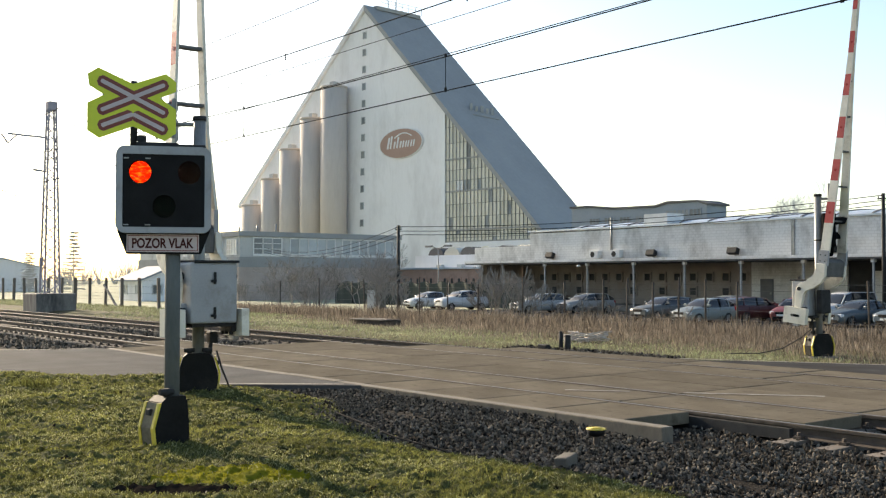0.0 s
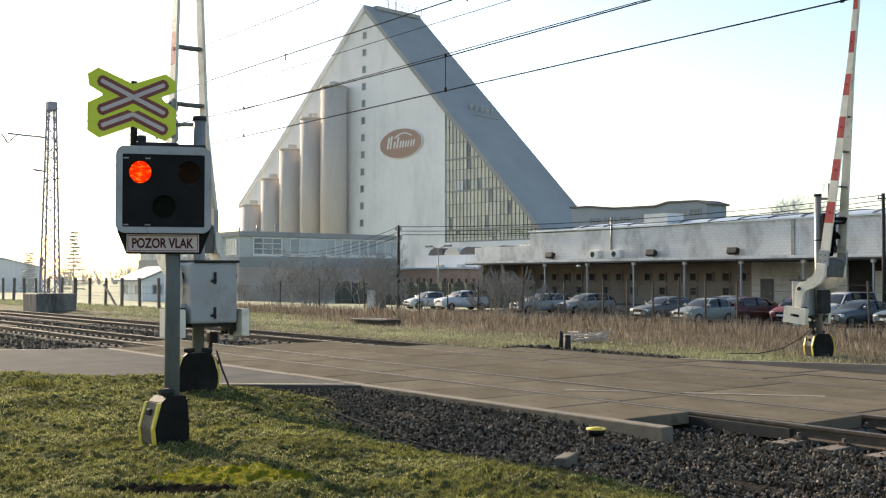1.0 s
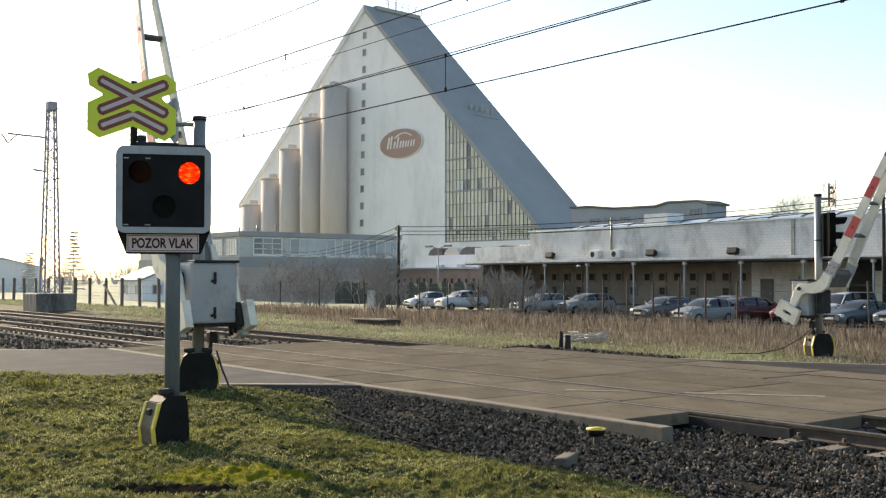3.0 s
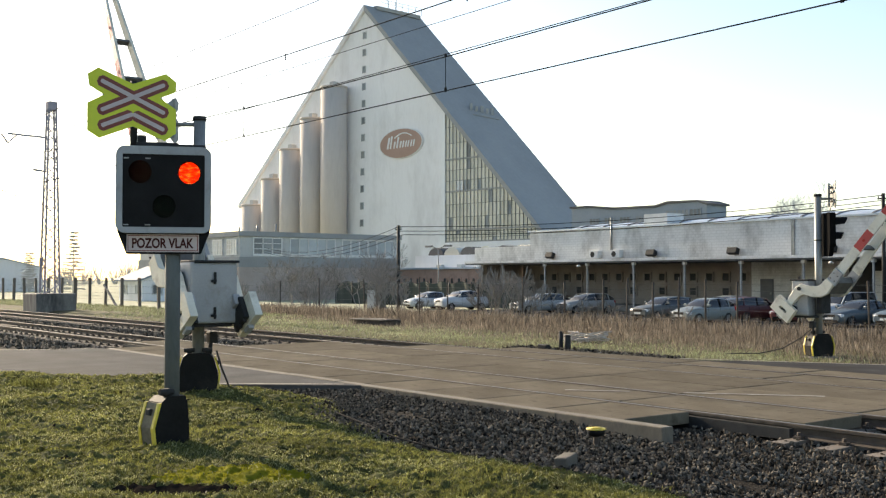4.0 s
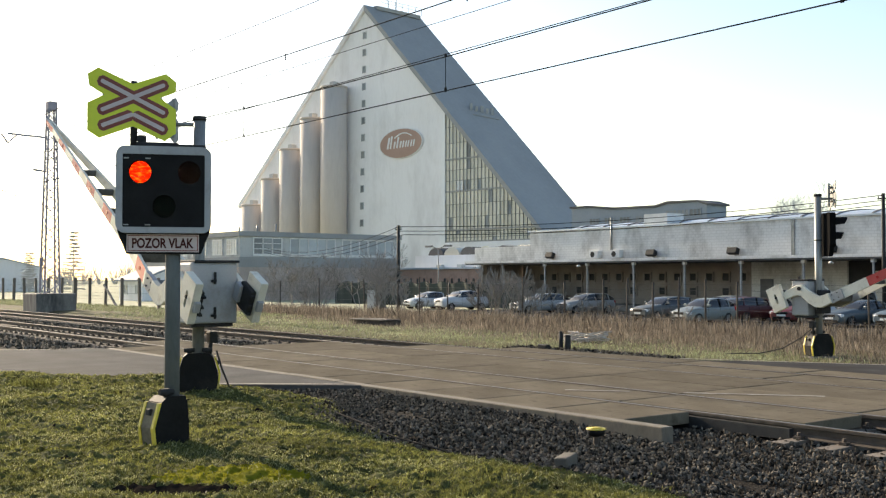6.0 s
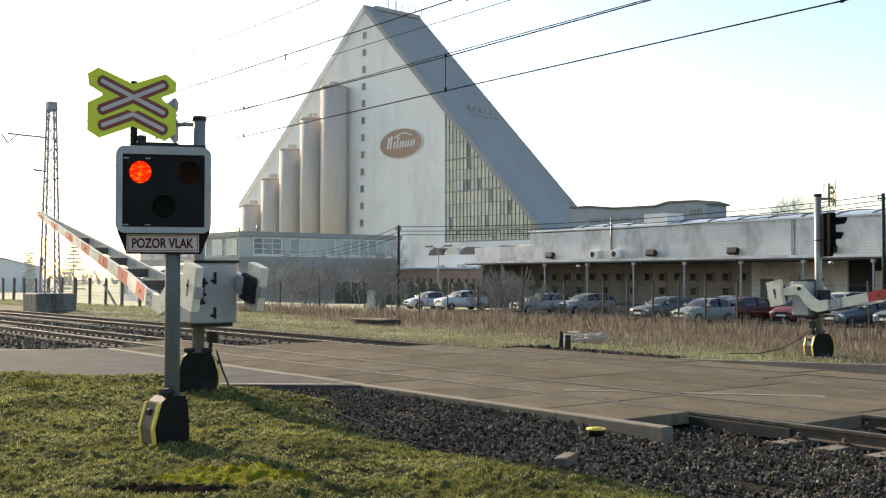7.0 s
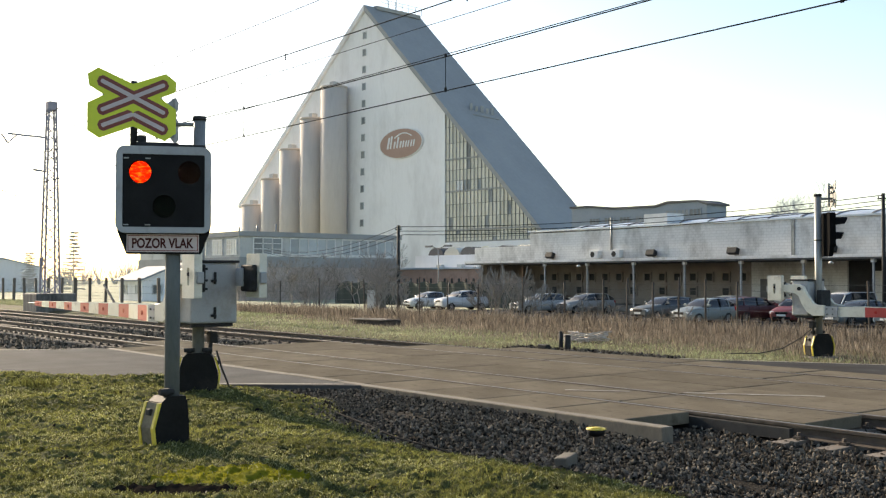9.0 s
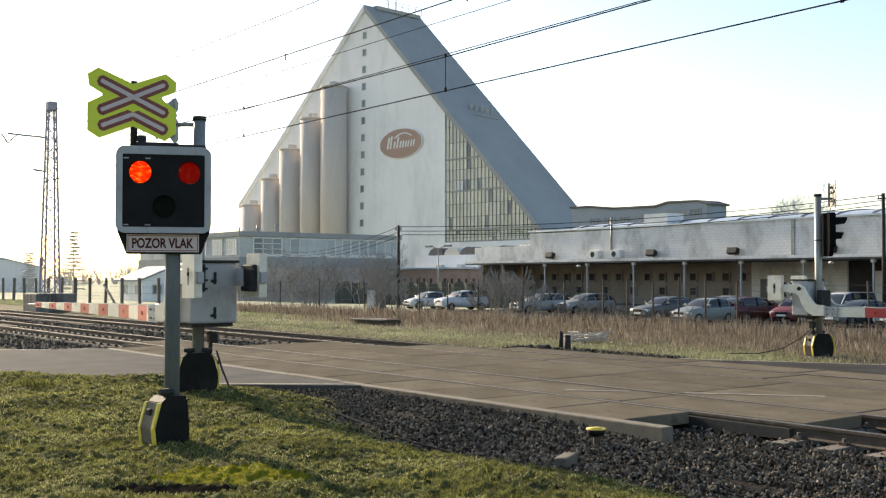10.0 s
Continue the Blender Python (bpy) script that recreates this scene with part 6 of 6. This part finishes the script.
def dark_patch(x, y):
    """Dark patch without blades beside the moss."""
    cx, cy = spot(-1.95, 7.95)
    dx, dy = x - cx, y - cy
    u, v = dx * 0.61 + dy * 0.792, -dx * 0.792 + dy * 0.61
    return (u / 0.6) ** 2 + ((v + 0.18 * u) / 0.2) ** 2 < 1 + 0.5 * noise.noise((x * 6, y * 6, 1))


def mossy(x, y):
    cx, cy = spot(-1.75, 8.45)
    dx, dy = x - cx, y - cy
    u, v = dx * 0.61 + dy * 0.792, -dx * 0.792 + dy * 0.61
    return (u / 0.75) ** 2 + ((v + 0.12 * u) / 0.42) ** 2 + 0.7 * noise.noise((x * 2.5, y * 2.5, 4))


def turf_z(x, y):
    """The lawn's own uneven surface: hummocks and small clumps."""
    a = noise.noise((x * 2.1, y * 2.1, 5))
    b = noise.noise((x * 6.5, y * 6.5, 8))
    c = noise.noise((x * 13, y * 13, 2))
    d = noise.noise((x * 25, y * 25, 9))
    return ground_z(x, y) + 0.012 + 0.024 * a + 0.032 * b + 0.040 * c + 0.032 * d


def build_turf():
    cell = 0.031
    verts, faces, index = [], [], {}
    for j in range(int(11.5 / cell)):
        v = 6.4 + j * cell
        half = 0.46 * v
        for i in range(-int(half / cell), int(half / cell)):
            quad = []
            for di, dj in ((0, 0), (1, 0), (1, 1), (0, 1)):
                key = (i + di, j + dj)
                if key not in index:
                    x, y = spot(key[0] * cell, 6.4 + key[1] * cell)
                    index[key] = len(verts)
                    verts.append((x, y, turf_z(x, y) - 0.06 * step(-0.2, 0.6, y - bed_edge(x)) - 0.1 * step(0.5, 0.0, road_side(x, y))))
                quad.append(index[key])
            x, y, _ = verts[quad[0]]
            if y < bed_edge(x) + 0.65 and road_side(x, y) > 0.0:
                faces.append(quad)
    me = bpy.data.meshes.new("lawn_turf")
    me.from_pydata(verts, [], faces)
    for k in ("turf", "moss", "soil_dark"):
        me.materials.append(M[k])
    for p in me.polygons:
        x, y, _ = p.center
        # noise picks the dark faces of the strip along the stones
        worn = 0.5 + 0.9 * noise.noise((x * 4, y * 4, 3)) < dark_share(x, y)
        p.material_index = 2 if dark_patch(x, y) or worn else 1 if mossy(x, y) < 0.6 else 0
    me.polygons.foreach_set("use_smooth", [True] * len(me.polygons))
    tagged(new("lawn_turf", me), "uneven clumpy turf of the lawn", "turf", kind="stuff")


def build_grass():
    rng = random.Random(3)
    lawn, moss, pale = [], [], []
    while len(lawn) < 230000:
        v = 6.6 + 11.5 * rng.random() ** 1.5
        x, y = spot(rng.uniform(-0.46, 0.46) * v, v)
        if y > 9.0 or road_side(x, y) < 0.05:
            continue
        if y > 4.5 and (rng.random() < bed_share(x, y) or rng.random() < dark_share(x, y)):
            continue
        if dark_patch(x, y):
            continue
        clump = noise.noise((x * 3.2, y * 3.2, 5)) + 0.6 * noise.noise((x * 9, y * 9, 8))
        if clump < -0.35 and rng.random() < 0.6:
            continue
        h = 0.014 + 0.026 * clamp01(0.5 + 0.75 * clump) * rng.uniform(0.6, 1.3)
        z = turf_z(x, y) - 0.006
        mo = mossy(x, y)
        row = (x, y, z, h, rng.uniform(0.0022, 0.0045) * (v / 9))
        if mo < 0.6 and rng.random() < 0.9:
            moss.append((x, y, z, h * 0.55, row[4] * 1.2))
            continue
        if rng.random() < 0.6 * clamp01(0.3 + 1.2 * noise.noise((x * 1.3, y * 1.3, 6))):
            pale.append(row)
        lawn.append(row)
    blades("lawn_grass", lawn, M["blade"], "short dewy winter grass in dull olive green", 0.9)
    blades("moss_tufts", moss, M["moss"], "bright yellow-green moss patch in the lawn", 0.9)
    blades("pale_grass", pale, M["dew_glint"], "pale dewy grass tips, their highlights put into the colour", 0.9)
    # tufts
    tufts = []
    for cx, cy, n, r, h in ((*spot(-5.9, 15.4), 320, 0.16, 0.16), (*spot(-5.1, 13.6), 160, 0.10, 0.07), (*spot(-6.8, 14.6), 160, 0.12, 0.07), (*spot(-3.9, 10.6), 120, 0.08, 0.05), (*spot(-1.7, 11.4), 160, 0.1, 0.06), (*spot(0.5, 8.6), 160, 0.12, 0.07), (*spot(-0.6, 9.6), 140, 0.1, 0.06)):
        for _ in range(n):
            x, y = cx + rng.gauss(0, r), cy + rng.gauss(0, r)
            tufts.append((x, y, ground_z(x, y), h * rng.uniform(0.5, 1.2), 0.006))
    blades("grass_tufts", tufts, M["blade"], "darker tall tufts in the lawn", 0.5)
    # verge beyond the tracks: green near the ballast, dry and tall further back
    verge, straw = [], []
    for _ in range(90000):
        v = 22 + 34 * rng.random() ** 1.3
        x, y = spot(rng.uniform(-0.44, 0.45) * v, v)
        if not 19.4 < y < 44:
            continue
        if -4.2 + (y - 18.8) * 1.43 + 13 > x > -16.3 + (y - 18.95) * 1.5:
            continue
        n = noise.noise((x * 0.35, y * 0.35, 7))
        dry = step(20.6, 25.5, y + 2.2 * n + 0.10 * (x + 30)) if x > -46 else step(26, 32, y + 2 * n)
        z = ground_z(x, y)
        if rng.random() < dry:
            tall = 0.07 + 0.22 * clamp01(0.5 + noise.noise((x * 0.5, y * 0.5, 9))) * step(20, 26, y)
            straw.append((x, y, z, tall * rng.uniform(0.4, 1.5), 0.004 + 0.00012 * v))
        else:
            verge.append((x, y, z, rng.uniform(0.03, 0.10), 0.005 + 0.00018 * v))
    for _ in range(20000):
        x, y = rng.uniform(-48, -4), rng.uniform(29, 36.8)
        z = ground_z(x, y)
        straw.append((x, y, z, rng.uniform(0.2, 0.85) * (0.6 + 0.6 * clamp01(0.5 + noise.noise((x * 0.7, y, 2)))), 0.009))
    for _ in range(9000):
        x, y = rng.uniform(-66, -48), rng.uniform(30, 37)
        straw.append((x, y, ground_z(x, y), rng.uniform(0.2, 0.7), 0.011))
    for _ in range(9000):
        x, y = rng.uniform(-100, -48), rng.uniform(21.5, 28)
        verge.append((x, y, ground_z(x, y), rng.uniform(0.05, 0.2), 0.016))
    blades("verge_grass", verge, M["verge"], "low pale green grass beyond the tracks", 0.9)
    blades("dry_weeds", straw, M["straw"], "tall dry brown weeds before the car park", 0.3)


build_turf()
build_grass()


def twigs(bm, rng, p, d, length, r, depth, spread=0.5, lift=0.12, sides=4):
    """A branch that forks."""
    steps = 3
    for _ in range(steps):
        q = p + d * length / steps
        rod(bm, p, q, r, max(0.013, r * 0.88), n=sides, caps=False)
        r = max(0.013, r * 0.88)
        p = q
        d = (d + Vector((rng.gauss(0, 0.10), rng.gauss(0, 0.10), rng.gauss(0, 0.06) + lift * 0.3))).normalized()
    if depth:
        for _ in range(rng.randint(2, 4)):
            nd = (d + Vector((rng.gauss(0, spread), rng.gauss(0, spread), rng.gauss(0, spread * 0.6) + lift))).normalized()
            twigs(bm, rng, p, nd, length * rng.uniform(0.55, 0.85), r * 0.75, depth - 1, spread, lift, 3)


def shrub(m, height, stems, seed, mat, label, spread=0.5, depth=3, fan=0.5, thick=0.034):
    rng = random.Random(seed)
    th = thing("bare_shrub", m, label, "shrub", "bare shrubs by the fence")
    for _ in range(stems):
        bm = bmesh.new()
        d = Vector((rng.gauss(0, fan), rng.gauss(0, fan), 1)).normalized()
        twigs(bm, rng, Vector((rng.gauss(0, 0.25), rng.gauss(0, 0.25), -0.1)), d, height * rng.uniform(0.3, 0.45), thick, depth, spread)
        part("stem", bm, M[mat], th)
    return th


# round shrubs before the office, upright suckers by the white cars, low scrub along the fence
shrub(pose(-72, 41.5, -0.8), 4.2, 9, 1, "twig_pale", "large rounded bare shrub behind the fence", 0.55, 4, 0.45)
shrub(pose(-63.5, 42, -0.8), 4.4, 9, 2, "twig_pale", "rounded bare shrub beside the utility pole", 0.55, 4, 0.45)
shrub(pose(-67.5, 40.5, -0.8), 3.6, 10, 3, "twig_pale", "pale upright bare shrub", 0.35, 3, 0.4)
shrub(pose(-58.3, 39.5, -0.8), 3.0, 9, 4, "twig_pale", "pale upright bare shrub with thin shoots", 0.3, 3, 0.35)
shrub(pose(-54.6, 38.8, -0.8), 2.4, 8, 5, "twig_pale", "pale thin bare suckers", 0.3, 3, 0.4)
shrub(pose(-44.0, 37.4, -0.7), 3.0, 18, 6, "twig_pale", "fan of pale bare shoots before parked cars", 0.28, 3, 0.5)
shrub(pose(-42.0, 37.6, -0.7), 2.9, 16, 7, "twig_pale", "fan of pale bare shoots by the fence", 0.28, 3, 0.45)
shrub(pose(-36.6, 37.2, -0.7), 1.7, 10, 8, "bark", "low bare scrub along the fence", 0.4, 3, 0.6)
shrub(pose(-39.0, 37.0, -0.7), 1.6, 10, 9, "bark", "low tangled scrub along the fence", 0.4, 3, 0.7)
rng_s = random.Random(77)
for k in range(7):
    x = -76.0 + 2.1 * k + rng_s.uniform(-0.6, 0.6)
    shrub(pose(x, 38.2 + rng_s.uniform(-1.2, 1.6), -0.75), rng_s.uniform(1.9, 2.9), 6, 50 + k, "twig_pale", "thin upright pale suckers among the weeds", 0.26, 3, 0.3, 0.024)
for k, x in enumerate((-52.5, -50, -47.6, -34.4, -31, -28, -25, -76)):
    shrub(pose(x, 36.9 + 0.4 * math.sin(k), -0.65), 1.3 + 0.3 * math.sin(k * 2.1), 7, 20 + k, "bark", "low bare scrub among dry weeds", 0.45, 2, 0.7)


def tree(m, height, seed, mat, label, conifer=False):
    rng = random.Random(seed)
    th = thing("tree", m, label, "tree", "distant trees")
    bm = bmesh.new()
    rod(bm, (0, 0, -0.3), (0, 0, height * (0.95 if conifer else 0.35)), height * 0.016, height * (0.003 if conifer else 0.012), n=8)
    part("trunk", bm, M[mat], th)
    bm = bmesh.new()
    if conifer:
        z = height * 0.12
        while z < height * 0.96:
            reach = (height - z) * 0.30 * rng.uniform(0.7, 1.1)
            for k in range(7):
                a = rng.uniform(0, math.tau)
                d = Vector((math.cos(a), math.sin(a), rng.uniform(-0.12, 0.12)))
                p, q = Vector((0, 0, z)), Vector((0, 0, z)) + d * reach
                rod(bm, p, q, 0.05, 0.02, n=3, caps=False)
                for j in range(12):
                    c = p.lerp(q, rng.uniform(0.3, 1))
                    e = c + Vector((rng.gauss(0, 0.45), rng.gauss(0, 0.45), rng.uniform(-0.35, 0.1)))
                    rod(bm, c, e, 0.05, 0.02, n=3, caps=False)
            z += height * 0.055
    else:
        for k in range(6):
            d = Vector((rng.gauss(0, 0.4), rng.gauss(0, 0.4), 1)).normalized()
            twigs(bm, rng, Vector((0, 0, height * rng.uniform(0.2, 0.34))), d, height * 0.26, height * 0.008, 4, 0.45, 0.15, 4)
    part("crown", bm, M[mat], th)
    return th


# distant trees, with haze put into their pale colour
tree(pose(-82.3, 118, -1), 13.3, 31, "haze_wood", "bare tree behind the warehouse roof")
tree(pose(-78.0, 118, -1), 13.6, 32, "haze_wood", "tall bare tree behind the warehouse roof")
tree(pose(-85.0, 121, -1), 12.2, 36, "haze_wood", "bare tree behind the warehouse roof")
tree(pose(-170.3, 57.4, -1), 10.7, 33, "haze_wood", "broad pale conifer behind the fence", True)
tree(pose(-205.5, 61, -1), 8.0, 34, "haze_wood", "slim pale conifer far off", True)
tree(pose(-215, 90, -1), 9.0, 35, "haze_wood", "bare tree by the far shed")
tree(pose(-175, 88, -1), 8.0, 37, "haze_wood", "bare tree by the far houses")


def far_woods():
    """A strip of bare woodland on the horizon; its pale colour stands for haze."""
    rng = random.Random(8)
    bm = bmesh.new()
    for _ in range(420):
        a = rng.uniform(radians(100), radians(175))
        r = rng.uniform(420, 520)
        x, y = r * math.cos(a), r * math.sin(a)
        h = rng.uniform(7, 12)
        for _ in range(12):
            d = Vector((rng.gauss(0, 0.35), rng.gauss(0, 0.35), 1)).normalized()
            rod(bm, (x, y, -1), Vector((x, y, -1)) + d * h * rng.uniform(0.6, 1), 0.22, 0.06, n=3, caps=False)
    tagged(new("far_woods", mesh_of("far_woods", bm, M["haze_wood"])), "bare woodland on the horizon, haze put into its pale colour", "woods", kind="stuff")


far_woods()

# ---------------------------------------------------------------- small things by the tracks


def marker_post():
    th = thing("track_marker", pose(-8.95, 9.17, -0.19), "short dark marker post with a yellow cap in the ballast", "marker post")
    bm = bmesh.new()
    rod(bm, (0, 0, -0.1), (0, 0, 0.18), 0.035, n=10)
    part("stem", bm, M["rail_side"], th)
    bm = bmesh.new()
    rod(bm, (0, 0, 0.13), (0, 0, 0.21), 0.085, 0.12, n=16)
    part("collar", bm, M["black_plastic"], th)
    bm = bmesh.new()
    rod(bm, (0, 0, 0.205), (0, 0, 0.22), 0.122, 0.11, n=20)
    rod(bm, (0, 0, 0.22), (0, 0, 0.232), 0.09, 0.04, n=20)
    part("cap", bm, M["yellow"], th, "dirty yellow cap")


marker_post()
bm = bmesh.new()
box(bm, -0.08, 0.08, -0.15, 0.15, -0.03, 0.09, 0.02)
solid("cable_stone", bm, M["kerb"], pose(-8.35, 8.1, ground_z(-8.35, 8.1) + 0.03, 4, -3, 24), "small pale concrete block on the grass edge", "concrete block")
bm = bmesh.new()
pts = [(-12.2, 7.6), (-11.0, 7.25), (-10.0, 7.05), (-9.0, 7.1), (-8.2, 7.4), (-7.2, 7.55), (-6.2, 7.35), (-5.2, 7.3), (-4.0, 7.0), (-2.5, 6.9)]
for a, b in zip(pts, pts[1:]):
    rod(bm, (*a, ground_z(*a) + 0.05), (*b, ground_z(*b) + 0.05), 0.010, n=6, caps=False)
solid("ground_cable", bm, M["wire"], Matrix(), "thin black cable lying along the ballast edge", "cable")


def cable_from(m, pts, label):
    bm = bmesh.new()
    for a, b in zip(pts, pts[1:]):
        rod(bm, a, b, 0.014, n=6, caps=False)
    solid("loose_cable", bm, M["copper"], m, label, "cable", "loose cables at the barriers")


cable_from(pose(-14.57, 22.34, -0.03), [(-0.2, -0.05, 0.62), (-0.35, -0.2, 0.42), (-0.7, -0.45, 0.16), (-1.1, -0.75, 0.04), (-1.9, -1.0, 0.0)], "black cable hanging from the far barrier")
cable_from(pose(-13.83, 6.39, 0.235), [(0.05, 0.25, 0.55), (0.12, 0.30, 0.30), (0.22, 0.36, 0.06), (0.6, 0.55, 0.0)], "black cable at the near barrier foot")


def stub_post(x, y, h, r, cap, label):
    th = thing("stub_post", pose(x, y, ground_z(x, y)), label, "post", "stub posts beyond the tracks")
    bm = bmesh.new()
    rod(bm, (0, 0, -0.1), (0, 0, h), r, n=10)
    part("stem", bm, M["dark_steel"], th)
    bm = bmesh.new()
    if cap:
        box(bm, -0.16, 0.16, -0.08, 0.08, h - 0.14, h + 0.02, 0.02)
    else:
        rod(bm, (0, 0, h), (0, 0, h + 0.03), r * 1.2, r * 0.6, n=10)
    part("head", bm, M["dark_steel"], th)


stub_post(-20.3, 19.75, 0.42, 0.085, False, "short dark round post by the track")
stub_post(-20.7, 19.9, 0.46, 0.06, False, "short dark round post beside its twin")
stub_post(-20.4, 19.0, 0.30, 0.03, True, "small dark trackside box on a stem")


def branch_pile():
    rng = random.Random(4)
    th = thing("branch_pile", pose(-22.3, 22.3, ground_z(-22.3, 22.3) + 0.02), "heap of pale cut branches in the weeds", "branches")
    for _ in range(26):
        bm = bmesh.new()
        p = Vector((rng.gauss(0, 0.25), rng.gauss(0, 0.2), rng.uniform(0.03, 0.22)))
        a = rng.gauss(0.6, 0.9)
        d = Vector((math.cos(a), math.sin(a), rng.uniform(-0.15, 0.35))) * rng.uniform(0.25, 0.7)
        rod(bm, p - d, p, 0.022, 0.020, n=6)
        rod(bm, p, p + d + Vector((0, 0, rng.uniform(-0.05, 0.08))), 0.020, 0.010, n=6)
        part("branch", bm, M["wood_pale"], th)


branch_pile()


def slab_cover():
    x, y = -36.0, 24.4
    th = thing("shaft_cover", pose(x, y, ground_z(x, y), 0, 0, 4), "low dark shaft covered with weathered boards in the grass", "shaft cover")
    bm = bmesh.new()
    box(bm, -0.85, 0.85, -0.55, 0.55, -0.1, 0.20, 0.04)
    part("shaft", bm, M["fence_post"], th)
    for k, (y0, z) in enumerate(((-0.62, 0.20), (-0.28, 0.215), (0.1, 0.205))):
        bm = bmesh.new()
        box(bm, -1.15 + 0.1 * k, 1.05 - 0.07 * k, y0, y0 + 0.26, z, z + 0.035, 0.008)
        part("board", bm, M["sleeper"], th, "pale weathered board")


slab_cover()


def junction_box():
    th = thing("cable_cabinet", pose(-60.6, 41.0, -0.85), "pale concrete cabinet by the utility pole", "cabinet")
    bm = bmesh.new()
    box(bm, -0.6, 0.6, -0.4, 0.4, 0, 2.0, 0.03)
    part("body", bm, M["kerb"], th)
    bm = bmesh.new()
    box(bm, -0.5, 0.5, -0.43, -0.40, 0.15, 1.85, 0.01)
    part("door", bm, M["grey_render"], th)


junction_box()


def motions():
    """The booms come down from 1.2 to 8.2 s; the left and right lamps flash in turn."""
    far = ((0.0, 83.5), (1.2, 83.4), (1.6, 82), (2.0, 77), (2.5, 69.5), (3.8, 53.5), (4.5, 43.6), (5.5, 30), (6.3, 20.5), (7.0, 12), (7.5, 6.2), (7.9, 1.8), (8.1, 0.4), (8.3, -0.3), (8.6, 0.2), (10.0, 0.0))
    near = ((0.0, 89.3), (1.2, 89.2), (1.6, 87.6), (2.0, 83), (2.5, 76.5), (3.8, 59.2), (4.5, 50), (5.5, 34.8), (6.3, 23.2), (6.8, 16.4), (7.2, 10.6), (7.5, 6.4), (7.9, 1.5), (8.1, 0.2), (8.3, -0.4), (8.6, 0.2), (10.0, 0.0))
    walk(BOOM_FAR, [(t, pose(-0.22, 0, 1.58, 0, -a, 0)) for t, a in far])
    walk(BOOM_NEAR, [(t, pose(-0.22, 0.02, 1.58, 0, -a, 0)) for t, a in near])
    period, first = 1.135, 0.44
    # each turn of the lamps: the left one fades as the right one comes up, and back (0 dark, 1 faint, 2 bright)
    left = ((0.0, 1), (0.13, 0), (0.33, 1), (0.405, 2))
    right = ((-0.036, 1), (0.004, 2), (0.40, 1), (0.53, 0))
    for (sh, sm, x, y, z), turns, level in zip(LAMP_COVERS, (left, right), (2, 0)):
        states = [(0.0, level)]
        for i in range(9):
            states += [(first + i * period + dt, v) for dt, v in turns if first + i * period + dt < 9.97]
        for ob, depth, shows in ((sh, 0.038, (0,)), (sm, 0.046, (0, 1))):
            rows = []
            for (t, v), (_, u) in zip(states, states[:1] + states):
                up, was = 0.0 if v in shows else -0.26, 0.0 if u in shows else -0.26
                if t > 0:
                    rows.append((t - 0.012, pose(x, y + depth, z + was)))
                rows.append((t + (0.012 if t > 0 else 0.0), pose(x, y + depth, z + up)))
            rows.append((10.0, rows[-1][1]))
            walk(ob, rows)


motions()
